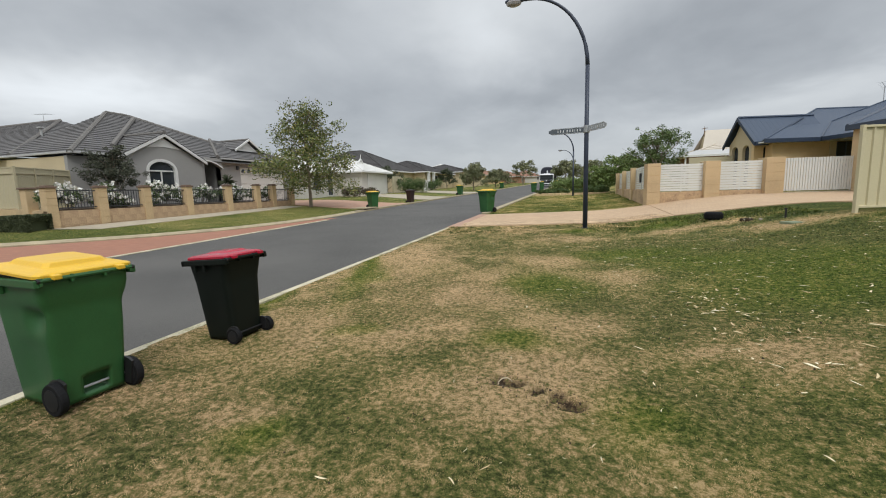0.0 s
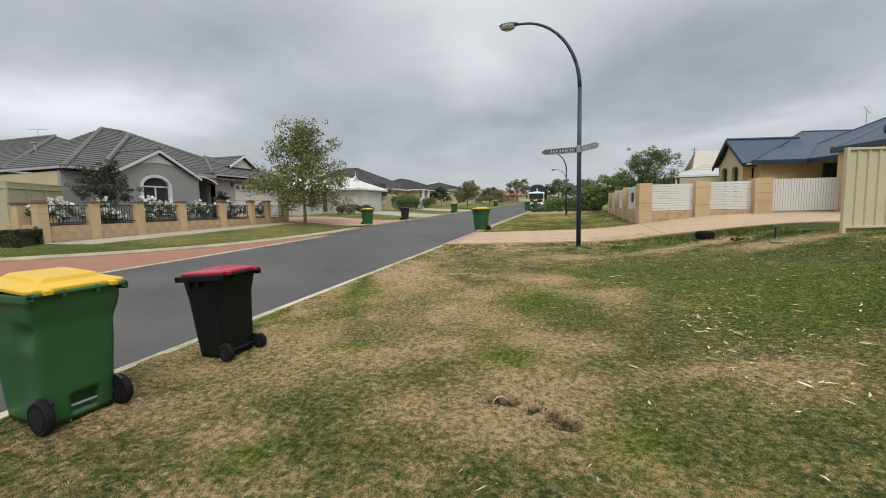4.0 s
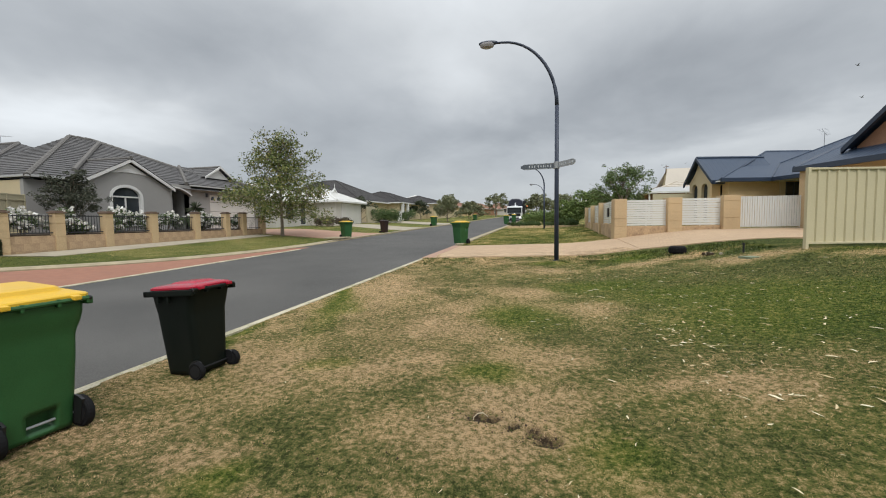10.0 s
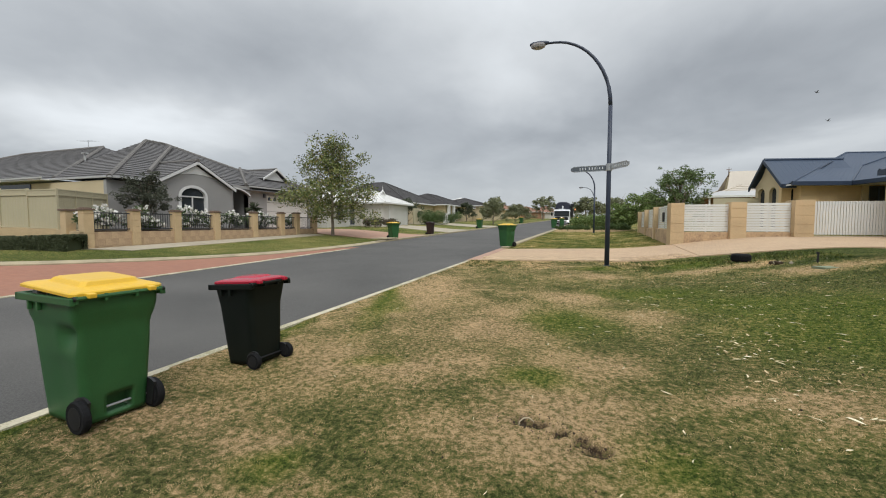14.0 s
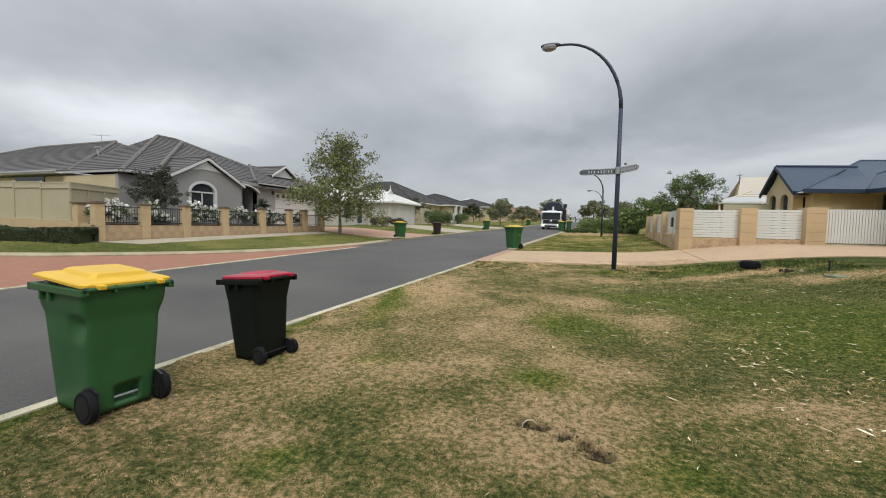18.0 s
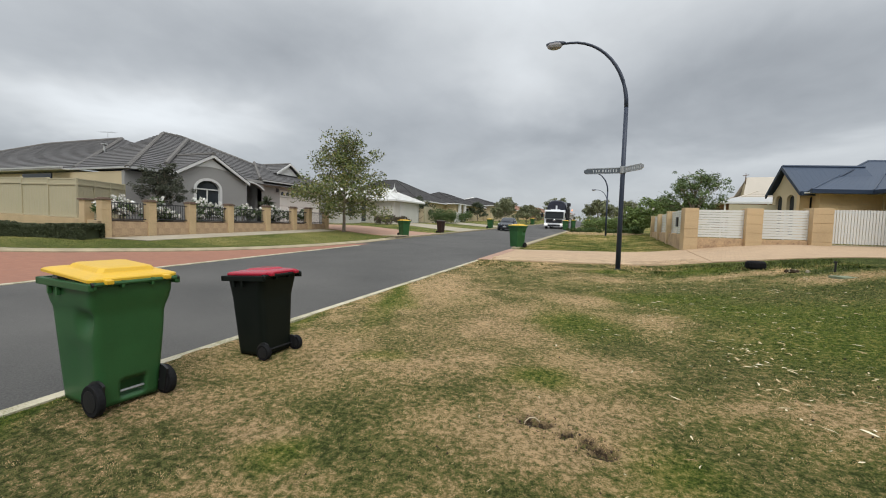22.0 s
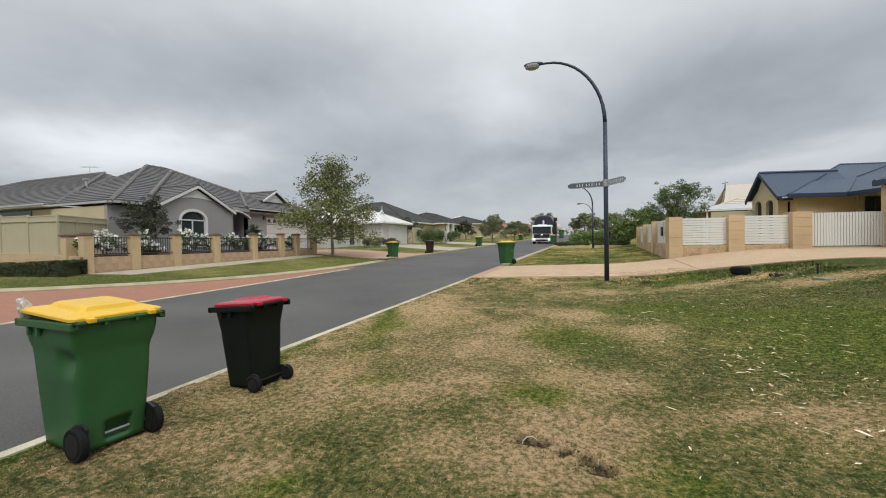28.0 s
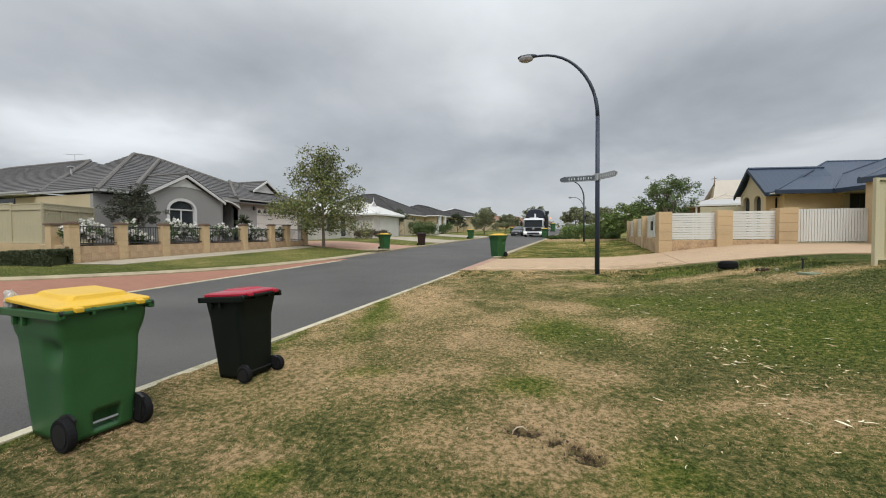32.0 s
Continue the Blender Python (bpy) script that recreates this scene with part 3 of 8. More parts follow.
def build_ground():
    xs = lines([(-900, -100, 100), (-100, -30, 7), (-30, KERB_L, 0.5), (KERB_L, KERB_R - 0.01, 0.6), (KERB_R - 0.01, KERB_R, 0.01), (KERB_R, 5.0, 0.07), (5.0, 6.5, 0.15), (6.5, 30, 1.0), (30, 100, 7), (100, 900, 100)])
    ys = lines([(-300, -20, 28), (-20, -4, 1.0), (-4, -2, 0.12), (-2, 5, 0.07), (5, 10, 0.12), (10, 30, 0.35), (30, 60, 1.5), (60, 160, 8), (160, 1400, 124)])
    nx = len(xs)
    vs, bare = [], []
    for y in ys:
        for x in xs:
            z = land(x, y)
            if in_road(x, y, 0.0):
                z -= 0.26
            elif -4 < x < 8 and -5 < y < 12:
                z += 0.03 * noise.noise((x * 0.6, y * 0.6, 7)) + 0.012 * noise.noise((x * 3, y * 3, 7)) - 0.045 * bareness(x, y)
            vs.append((x, y, z))
            bare.append(bareness(x, y) if abs(x) < 2 and abs(y) < 2 else 0.0)
    fs = [(j * nx + i, j * nx + i + 1, (j + 1) * nx + i + 1, (j + 1) * nx + i) for j in range(len(ys) - 1) for i in range(nx - 1)]
    ob = raw("ground", vs, fs, LAWN)
    at = np.array(vs)
    dry, lush = lawn_maps(at[:, 0], at[:, 1])
    for nm, vals in (("dry", dry), ("lush", lush), ("bare", bare)):
        ob.data.attributes.new(nm, "FLOAT", "POINT").data.foreach_set("value", vals)
    for p in ob.data.polygons:
        p.use_smooth = True
    tagged(ob, "patchy lawn verge, straw-dry and green, with scattered leaves", "ground", kind="structure")


build_ground()


def camber(x, y):
    """The carriageway falls a little towards the near kerb."""
    return land(x, y) - 0.035 - 0.095 * max(0.0, min(1.0, (x - KERB_L) / 7.8))


def strip(name, left, right, ys, dz, thick, material, label, category, kind="structure"):
    """A band along the street: left and right are functions of y."""
    bm = bmesh.new()
    rows = []
    for y in ys:
        xl, xr = left(y), right(y)
        rows.append([bm.verts.new((x, y, (camber(x, y) if dz is None else land(x, y) + dz) + d)) for x, d in ((xl, -thick), (xl, 0.0), (xr, 0.0), (xr, -thick))])
    for a, b in zip(rows, rows[1:]):
        for k in range(3):
            bm.faces.new((a[k], a[k + 1], b[k + 1], b[k]))
    bm.faces.new(rows[0])
    bm.faces.new(list(reversed(rows[-1])))
    bmesh.ops.recalc_face_normals(bm, faces=bm.faces[:])
    return tagged(part(name, bm, material), label, category, kind=kind)


YS = lines([(-60, -10, 5), (-10, 30, 1.0), (30, 150, 5), (150, 400, 50)])
strip("road", lambda y: KERB_L - 0.05 if y > 14.5 else LINE_L - 0.02, lambda y: KERB_R - 0.02, YS, None, 0.1, ASPHALT, "worn grey asphalt street rising gently", "road")
strip("edge_line", lambda y: LINE_L - 0.16, lambda y: LINE_L, [y for y in YS if y < 15], -0.03, 0.08, KERBPALE, "flush cream concrete strip beside the brick side street", "kerb")
strip("kerb_near", lambda y: KERB_R - 0.075, lambda y: KERB_R + 0.035, [y for y in YS if y < 10.5] + [10.4], 0.010, 0.22, KERBPALE, "flush cream concrete kerb half grown over by grass", "kerb")
strip("kerb_beyond", lambda y: KERB_R - 0.16, lambda y: KERB_R + 0.16, [y for y in YS if y > 15.4], 0.05, 0.27, KERB, "low cream concrete kerb", "kerb")
strip("kerb_opposite", lambda y: KERB_L - 0.2, lambda y: KERB_L + 0.08, [y for y in YS if y > 17.5], 0.05, 0.2, KERB, "low cream concrete kerb", "kerb")


def kerb_return():
    bm = bmesh.new()
    rows = []
    pts = RETURN_LINE
    for i, (x, y) in enumerate(pts):
        a, b = pts[max(i - 1, 0)], pts[min(i + 1, len(pts) - 1)]
        d = Vector((b[0] - a[0], b[1] - a[1])).normalized()
        nrm = Vector((d.y, -d.x))
        if nrm.x > 0:
            nrm = -nrm
        row = []
        for off, dz in ((-0.1, -0.15), (-0.1, -0.01), (0.06, 0.05), (0.2, 0.06), (0.2, -0.15)):
            q = Vector((x, y)) + nrm * off
            row.append(bm.verts.new((q.x, q.y, land(x, y) + dz)))
        rows.append(row)
    for a, b in zip(rows, rows[1:]):
        for k in range(4):
            bm.faces.new((a[k], a[k + 1], b[k + 1], b[k]))
    bmesh.ops.recalc_face_normals(bm, faces=bm.faces[:])
    tagged(part("kerb_corner", bm, KERB), "cream concrete kerb curving into the side street", "kerb", kind="structure")


kerb_return()


def side_street():
    """Brick paving between the flush strip and the curving kerb."""
    bm = bmesh.new()
    ys = [15.0, 14.0, 13.0, 12.0, 11.0, 10.0, 9.0, 8.0, 7.0, 6.0, 5.0, 4.0, 3.0, 2.0, 1.0, 0.3, -0.3, -6.0, -12.0]
    rows = []
    for y in ys:
        xl = return_x(y) if y > -0.9 else -90
        xs = [LINE_L - 0.15 + (xl - LINE_L + 0.15) * q for q in (0, 0.1, 0.2, 0.35, 0.5, 0.75, 1)]
        rows.append([bm.verts.new((x, y, land(x, y) - 0.04)) for x in xs])
    for a, b in zip(rows, rows[1:]):
        for k in range(6):
            bm.faces.new((a[k], b[k], b[k + 1], a[k + 1]))
    bmesh.ops.recalc_face_normals(bm, faces=bm.faces[:])
    if bm.faces[:][0].normal.z < 0:
        bmesh.ops.reverse_faces(bm, faces=bm.faces[:])
    tagged(part("side_street", bm, paver_mat("red_brick_paving", (0.33, 0.15, 0.092), (0.26, 0.115, 0.075), (0.21, 0.12, 0.09), 0.23, 0.115)), "red clay brick paving of the side street", "road", kind="structure")


def paver_mat(name, c1, c2, joint, w, h, turn=0.0):
    m = mat(name, c1, 0.85, 0.15, 0.5, 40, 0.0)
    n, l = m.node_tree.nodes, m.node_tree.links
    b = n["Principled BSDF"]
    co, br, mp = n.new("ShaderNodeTexCoord"), n.new("ShaderNodeTexBrick"), n.new("ShaderNodeMapping")
    mp.inputs["Rotation"].default_value = (0, 0, radians(turn))
    l.new(co.outputs["Object"], mp.inputs[0])
    l.new(mp.outputs[0], br.inputs["Vector"])
    br.inputs["Scale"].default_value, br.inputs["Brick Width"].default_value, br.inputs["Row Height"].default_value = 1.0, w, h
    br.inputs["Mortar Size"].default_value, br.inputs["Bias"].default_value = 0.006, 0.0
    br.inputs["Color1"].default_value, br.inputs["Color2"].default_value, br.inputs["Mortar"].default_value = (*c1, 1), (*c2, 1), (*joint, 1)
    old = b.inputs["Base Color"].links[0].from_socket
    mx = n.new("ShaderNodeMix")
    mx.data_type, mx.blend_type = "RGBA", "MIX"
    mx.inputs[0].default_value = 0.55
    l.new(old, mx.inputs[6]), l.new(br.outputs["Color"], mx.inputs[7])
    l.new(mx.outputs[2], b.inputs["Base Color"])
    bp = n.new("ShaderNodeBump")
    bp.invert = True
    bp.inputs["Strength"].default_value, bp.inputs["Distance"].default_value = 0.4, 0.005
    l.new(br.outputs["Fac"], bp.inputs["Height"])
    l.new(bp.outputs[0], b.inputs["Normal"])
    return m


side_street()


def sheet(name, poly, dz, material, label, category="paving", n=6):
    """Paving draped over the land: a plan quad a, b, c, d cut into n by n, 12 cm thick."""
    bm = bmesh.new()
    (a, b, c, d) = [Vector(p) for p in poly]
    rows = []
    for i in range(n + 1):
        p, q = a.lerp(d, i / n), b.lerp(c, i / n)
        rows.append([bm.verts.new((*p.lerp(q, j / n), land(*p.lerp(q, j / n)) + dz)) for j in range(n + 1)])
    fs = [bm.faces.new((r0[j], r0[j + 1], r1[j + 1], r1[j])) for r0, r1 in zip(rows, rows[1:]) for j in range(n)]
    bmesh.ops.recalc_face_normals(bm, faces=fs)
    if fs[0].normal.z < 0:
        bmesh.ops.reverse_faces(bm, faces=fs)
    ext = bmesh.ops.extrude_face_region(bm, geom=fs)
    bmesh.ops.translate(bm, verts=[v for v in ext["geom"] if isinstance(v, bmesh.types.BMVert)], vec=(0, 0, 0.12))
    bmesh.ops.translate(bm, verts=bm.verts[:], vec=(0, 0, -0.12))
    return tagged(part(name, bm, material), label, category, kind="structure")


TANPAVE = paver_mat("tan_brick_paving", (0.51, 0.36, 0.225), (0.39, 0.26, 0.16), (0.26, 0.19, 0.13), 0.23, 0.115, 12)
PINKPAVE = paver_mat("pink_brick_paving", (0.42, 0.25, 0.17), (0.35, 0.2, 0.14), (0.3, 0.2, 0.15), 0.23, 0.115, 8)


# ---- paving and paths ----
sheet("driveway", [(KERB_R - 0.05, 10.5), (3.0, 11.8), (3.05, 17.4), (KERB_R - 0.05, 15.3)], 0.015, TANPAVE, "tan brick-paved driveway crossing the verge", "driveway", 24)
sheet("driveway", [(3.0, 11.8), (13.0, 10.0), (14.0, 19.0), (3.05, 17.4)], 0.030, TANPAVE, "tan brick-paved driveway along the boundary wall", "driveway", 28)
sheet("driveway", [(KERB_L - 0.2, 20.6), (KERB_L - 0.2, 26.6), (-24.2, 28.6), (-24.2, 22.2)], 0.03, PINKPAVE, "pink brick-paved driveway to the garage", "driveway", 8)
sheet("footpath", [(-16.6, 8.2), (-16.8, 20.6), (-18.0, 20.6), (-18.0, 7.4)], 0.02, CONCRETE, "pale concrete footpath beside the garden wall", "path", 8)
sheet("footpath", [(-16.6, 8.2), (-18.0, 7.4), (-34.0, 1.6), (-34.0, 3.0)], 0.024, CONCRETE, "pale concrete footpath beside the hedge", "path", 8)
sheet("footpath", [(KERB_L - 0.2, 31.8), (KERB_L - 0.2, 37.5), (-23.5, 42.0), (-23.5, 36.5)], 0.03, CONCRETE, "pale concrete driveway of the white-roofed house", "driveway", 6)
sheet("footpath", [(KERB_L - 0.2, 46.0), (KERB_L - 0.2, 52.0), (-26.0, 54.0), (-26.0, 47.0)], 0.03, CONCRETE, "pale concrete driveway", "driveway", 6)


# ---- wheeled bins ----
def wheeled_bin(name, w, d, h, body_m, lid_m, label, lid_open=0.0, big=True):
    """Origin on the ground at the base's centre; the wheels and handle at +x."""
    t = thing(name, label=label, category="bin")
    bm = bmesh.new()
    # walls lofted upwards: (z, x front, x back, half width)
    wb, db = w * 0.40, d * 0.36
    lev = [(0.03, -db * 1.08, db * 0.80, wb * 0.95), (0.24 * h, -db * 1.15, db * 0.88, wb), (0.70 * h, -d * 0.456, d * 0.355, w * 0.445)]
    if big:
        lev += [(0.74 * h, -d * 0.452, d * 0.362, w * 0.455), (0.80 * h, -d * 0.475, d * 0.385, w * 0.48), (0.86 * h, -d * 0.49, d * 0.405, w * 0.492)]
    lev += [(0.955 * h, -d * 0.5, d * (0.412 if big else 0.45), w * 0.497)]
    rings = []
    c = 0.045
    fine = []
    for (z0, f0, b0, h0), (z1, f1, b1, h1) in zip(lev, lev[1:]):
        k = max(1, round((z1 - z0) / 0.035))
        fine += [tuple(p + (q - p) * i / k for p, q in zip((z0, f0, b0, h0), (z1, f1, b1, h1))) for i in range(k)]
    fine.append(lev[-1])
    for z, xf, xb, hw in fine:
        loop = []
        for cx, cy, a0, ex, ey in ((xb - c, hw - c, 0, xf + c, hw), (xf + c, hw - c, 90, xf, -hw + c), (xf + c, -hw + c, 180, xb - c, -hw), (xb - c, -hw + c, 270, xb, hw - c)):
            loop += [(cx + c * math.cos(radians(a0 + 30 * q)), cy + c * math.sin(radians(a0 + 30 * q))) for q in range(4)]
            lx, ly = loop[-1]
            loop += [(lx + (ex - lx) * q / 14, ly + (ey - ly) * q / 14) for q in range(1, 14)]
        ring = []
        for x, y in loop:
            # grips pressed into the sides under the flare, and a shallow panel down each side
            grip = 0.0
            if big and abs(y) > hw - 0.02:
                grip = 0.055 * math.exp(-((x - xb + 0.125) / 0.085) ** 4) * (1 - smooth_step(0.725 * h, 0.75 * h, z)) * smooth_step(0.52 * h, 0.72 * h, z)
            y -= math.copysign(grip, y)
            if abs(y) > hw - 0.006 and not grip:
                y -= math.copysign(0.008 * math.exp(-(x / 0.12) ** 2) * (1 - smooth_step(0.5 * h, 0.68 * h, z)) * smooth_step(0.1, 0.3, z), y)
            ring.append(bm.verts.new((x, y, z)))
        rings.append(ring)
    NV = len(rings[0])
    for a, b in zip(rings, rings[1:]):
        for k in range(NV):
            bm.faces.new((a[k], a[(k + 1) % NV], b[(k + 1) % NV], b[k]))
    bm.faces.new(list(reversed(rings[0])))
    # inner wall so that the open lid shows a hollow
    z, xf, xb, hw = lev[-1]
    inner = [bm.verts.new((v.co.x * 0.94, v.co.y * 0.94, v.co.z)) for v in rings[-1]]
    deep = [bm.verts.new((v.co.x * 0.62, v.co.y * 0.66, 0.80 * h)) for v in rings[-1]]
    for k in range(NV):
        bm.faces.new((rings[-1][k], rings[-1][(k + 1) % NV], inner[(k + 1) % NV], inner[k]))
        bm.faces.new((inner[k], inner[(k + 1) % NV], deep[(k + 1) % NV], deep[k]))
    bm.faces.new(deep)
    bmesh.ops.recalc_face_normals(bm, faces=bm.faces[:])
    # foot hold pressed into the back wall between the wheels
    foot = [f for f in bm.faces if f.calc_center_median().x > db * 0.6 and abs(f.normal.x) > 0.8 and -wb * 0.30 < f.calc_center_median().y < wb * 0.48 and 0.075 < f.calc_center_median().z < 0.215]
    if big:
        ext = bmesh.ops.extrude_face_region(bm, geom=foot)
        bmesh.ops.translate(bm, verts=[v for v in ext["geom"] if isinstance(v, bmesh.types.BMVert)], vec=(-0.075, 0, 0.012))
        bmesh.ops.delete(bm, geom=foot, context="FACES_ONLY")
    body = part("body", bm, body_m, t, smooth=True)
    # rim with turned-down lip and ribs
    bm = bmesh.new()
    zt = lev[-1][0]
    for x0, x1, y0, y1 in ((xf - 0.035, xb + 0.03, -hw - 0.03, -hw + 0.005), (xf - 0.035, xb + 0.03, hw - 0.005, hw + 0.03), (xf - 0.04, xf + 0.005, -hw - 0.03, hw + 0.03)):
        box(bm, x0, x1, y0, y1, zt - 0.045, zt + 0.008, 0.008)
    part("rim", bm, body_m, t)
    rib = bmesh.new()
    box(rib, -0.012, 0.012, -0.012, 0.012, -0.075, 0.0, 0.003)
    rib_o = part("rib", rib, body_m, body)
    rib_o.matrix_basis = pose(xf + 0.12, -hw - 0.012, zt - 0.03)
    for x, y in ((xf + 0.24, -hw - 0.012), (xf + 0.12, hw + 0.012), (xf + 0.24, hw + 0.012)):
        share("rib", rib_o.data, body, pose(x, y, zt - 0.03))
    # handle bar at the back with its brackets
    bm = bmesh.new()
    tube(bm, [(xb + 0.025, -hw * 1.0, zt + 0.0), (xb + 0.025, hw * 1.0, zt + 0.0)], 0.015, 8)
    for y in (-hw * 0.98, -hw * 0.36, hw * 0.36, hw * 0.98):
        box(bm, xb - 0.01, xb + 0.036, y - 0.010, y + 0.010, zt - 0.035, zt + 0.018, 0.005)
    part("handle", bm, body_m, t)
    # black end caps of the handle, black plates painting the shade of the arched wheel recesses, and a moulding step
    # along the side
    for sy in (-1, 1):
        bm = bmesh.new()
        tube(bm, [(xb + 0.025, sy * hw * 1.0, zt), (xb + 0.025, sy * (hw + 0.015), zt)], 0.017, 8)
        part("end_cap", bm, CARTRIM, t)
        bm = bmesh.new()
        rc = 0.14 if big else 0.095
        pts = [(db * 0.86 - rc - 0.005, 0.035)] + [(db * 0.86 - 0.005 + rc * math.cos(a), rc * 0.75 + rc * math.sin(a)) for a in (math.pi * (1 - i / 10) for i in range(8))] + [(db * 0.86 + 0.04, 0.035)]
        a = [bm.verts.new((px, sy * wb * 0.93, pz)) for px, pz in pts]
        b = [bm.verts.new((px, sy * (wb * 0.985 + 0.006), pz)) for px, pz in pts]
        bm.faces.new(a), bm.faces.new(list(reversed(b)))
        for k in range(len(pts)):
            bm.faces.new((a[k], b[k], b[(k + 1) % len(pts)], a[(k + 1) % len(pts)]))
        bmesh.ops.recalc_face_normals(bm, faces=bm.faces[:])
        part("wheel_recess", bm, CARTRIM, t)
    # wheels on their axle
    r = 0.115 if big else 0.078
    ax = db * 0.88 + (-0.005 if big else 0.02)
    bm = bmesh.new()
    tube(bm, [(ax - 0.03, -w * 0.42, r), (ax - 0.03, w * 0.42, r)], 0.01, 8)
    part("axle", bm, GALV if big else HUB, t)
    for s in (-1, 1):
        bm = bmesh.new()
        lathe(bm, [(-0.024, r * 0.7), (-0.026, r * 0.93), (-0.016, r), (0.016, r), (0.026, r * 0.93), (0.024, r * 0.7)], "Y", 24)
        wo = part("wheel", bm, RUBBER, t, smooth=False)
        wo.matrix_basis = pose(ax, s * (wb + 0.022), r)
        bm = bmesh.new()
        lathe(bm, [(-0.03, r * 0.2), (-0.028, r * 0.68), (0.028, r * 0.68), (0.03, r * 0.2)], "Y", 16)
        part("hub", bm, HUB, wo)
    # lid: shallow dome with a raised panel and hinge lugs
    lid = new("lid", None)
    bpy.data.objects.remove(lid)
    bm = bmesh.new()
    lx0, lx1, lw = xf - 0.005, xb + 0.02, hw + (0.022 if big else 0.004)
    prof = [(0.0, 0.0, 0.0), (0.018, 0.0, 0.0), (0.026, 0.010, 0.010), (0.034, 0.04, 0.035), (0.042, 0.11, 0.075), (0.045, 0.140, 0.095), (0.049, 0.147, 0.102), (0.072 if big else 0.058, 0.168, 0.122), (0.077 if big else 0.061, 0.180, 0.132), (0.082 if big else 0.064, 0.25, 0.19 if big else 0.17)]
    rg = []
    for z, ix, iy in prof:
        a0, a1, b = lx0 + ix, lx1 - ix * 0.7, lw - iy
        q = 0.03
        rg.append([bm.verts.new((x - lx1, y, z)) for x, y in ((a0 + q, -b), (a1 - q, -b), (a1, -b + q), (a1, b - q), (a1 - q, b), (a0 + q, b), (a0, b - q), (a0, -b + q))])
    for a, b in zip(rg, rg[1:]):
        for k in range(8):
            bm.faces.new((a[k], a[(k + 1) % 8], b[(k + 1) % 8], b[k]))
    bm.faces.new(rg[-1])
    under = [bm.verts.new((v.co.x * 0.98 - 0.005, v.co.y * 0.97, 0.006)) for v in rg[0]]
    for k in range(8):
        bm.faces.new((rg[0][(k + 1) % 8], rg[0][k], under[k], under[(k + 1) % 8]))
    bm.faces.new(list(reversed(under)))
    bmesh.ops.recalc_face_normals(bm, faces=bm.faces[:])
    lid = part("lid", bm, lid_m, t, lid_m.name.split("_")[0] + " plastic lid")
    lid.matrix_basis = pose(lx1, 0, zt + 0.012, 0, lid_open, 0)
    for y in (-hw * 0.7, hw * 0.7):
        bm = bmesh.new()
        box(bm, -0.04, 0.045, y - 0.025, y + 0.025, -0.012, 0.02, 0.008)
        part("hinge", bm, lid_m, lid)
    return t


def set_on(ob, x, y, rz, dz=0.0, rx=0.0, ry=0.0):
    ob.matrix_basis = pose(x, y, land(x, y) + dz, rx, ry, rz)
    return ob


recycling = wheeled_bin("wheeled_bin", 0.56, 0.72, 0.985, BINGREEN, BINYELLOW, "green wheeled bin with a yellow lid propped open by rubbish", 3.5)
set_on(recycling, -3.41, -0.74, -4)
rubbish = wheeled_bin("wheeled_bin", 0.47, 0.53, 0.865, BINBLACK, BINRED, "dark wheeled bin with a red lid on the verge", 0.0, False)
set_on(rubbish, -3.17, 0.58, -3, -0.012, 0, -4.0)
street_bin = wheeled_bin("wheeled_bin", 0.58, 0.72, 1.04, BINGREEN, BINYELLOW, "green wheeled bin with a yellow lid at the kerb", 0.0)
set_on(street_bin, -3.85, 16.7, 60)
for x, y, r in ((-12.2, 21.5, 150), (-12.4, 43.2, 170), (-4.4, 44.9, 10), (-2.9, 62.0, 10), (-12.6, 72.0, 170)):
    set_on(copy_thing(street_bin, Matrix()), x, y, r)
lifted_bin = tagged(set_on(copy_thing(street_bin, Matrix()), -4.25, 53.2, 100), "green wheeled bin with a yellow lid gripped by the truck's arm")
set_on(wheeled_bin("wheeled_bin", 0.52, 0.6, 0.95, BINBROWN, BINBROWN, "dark brown wheeled bin at the opposite kerb", 0.0, False), -12.3, 28.1, 160)


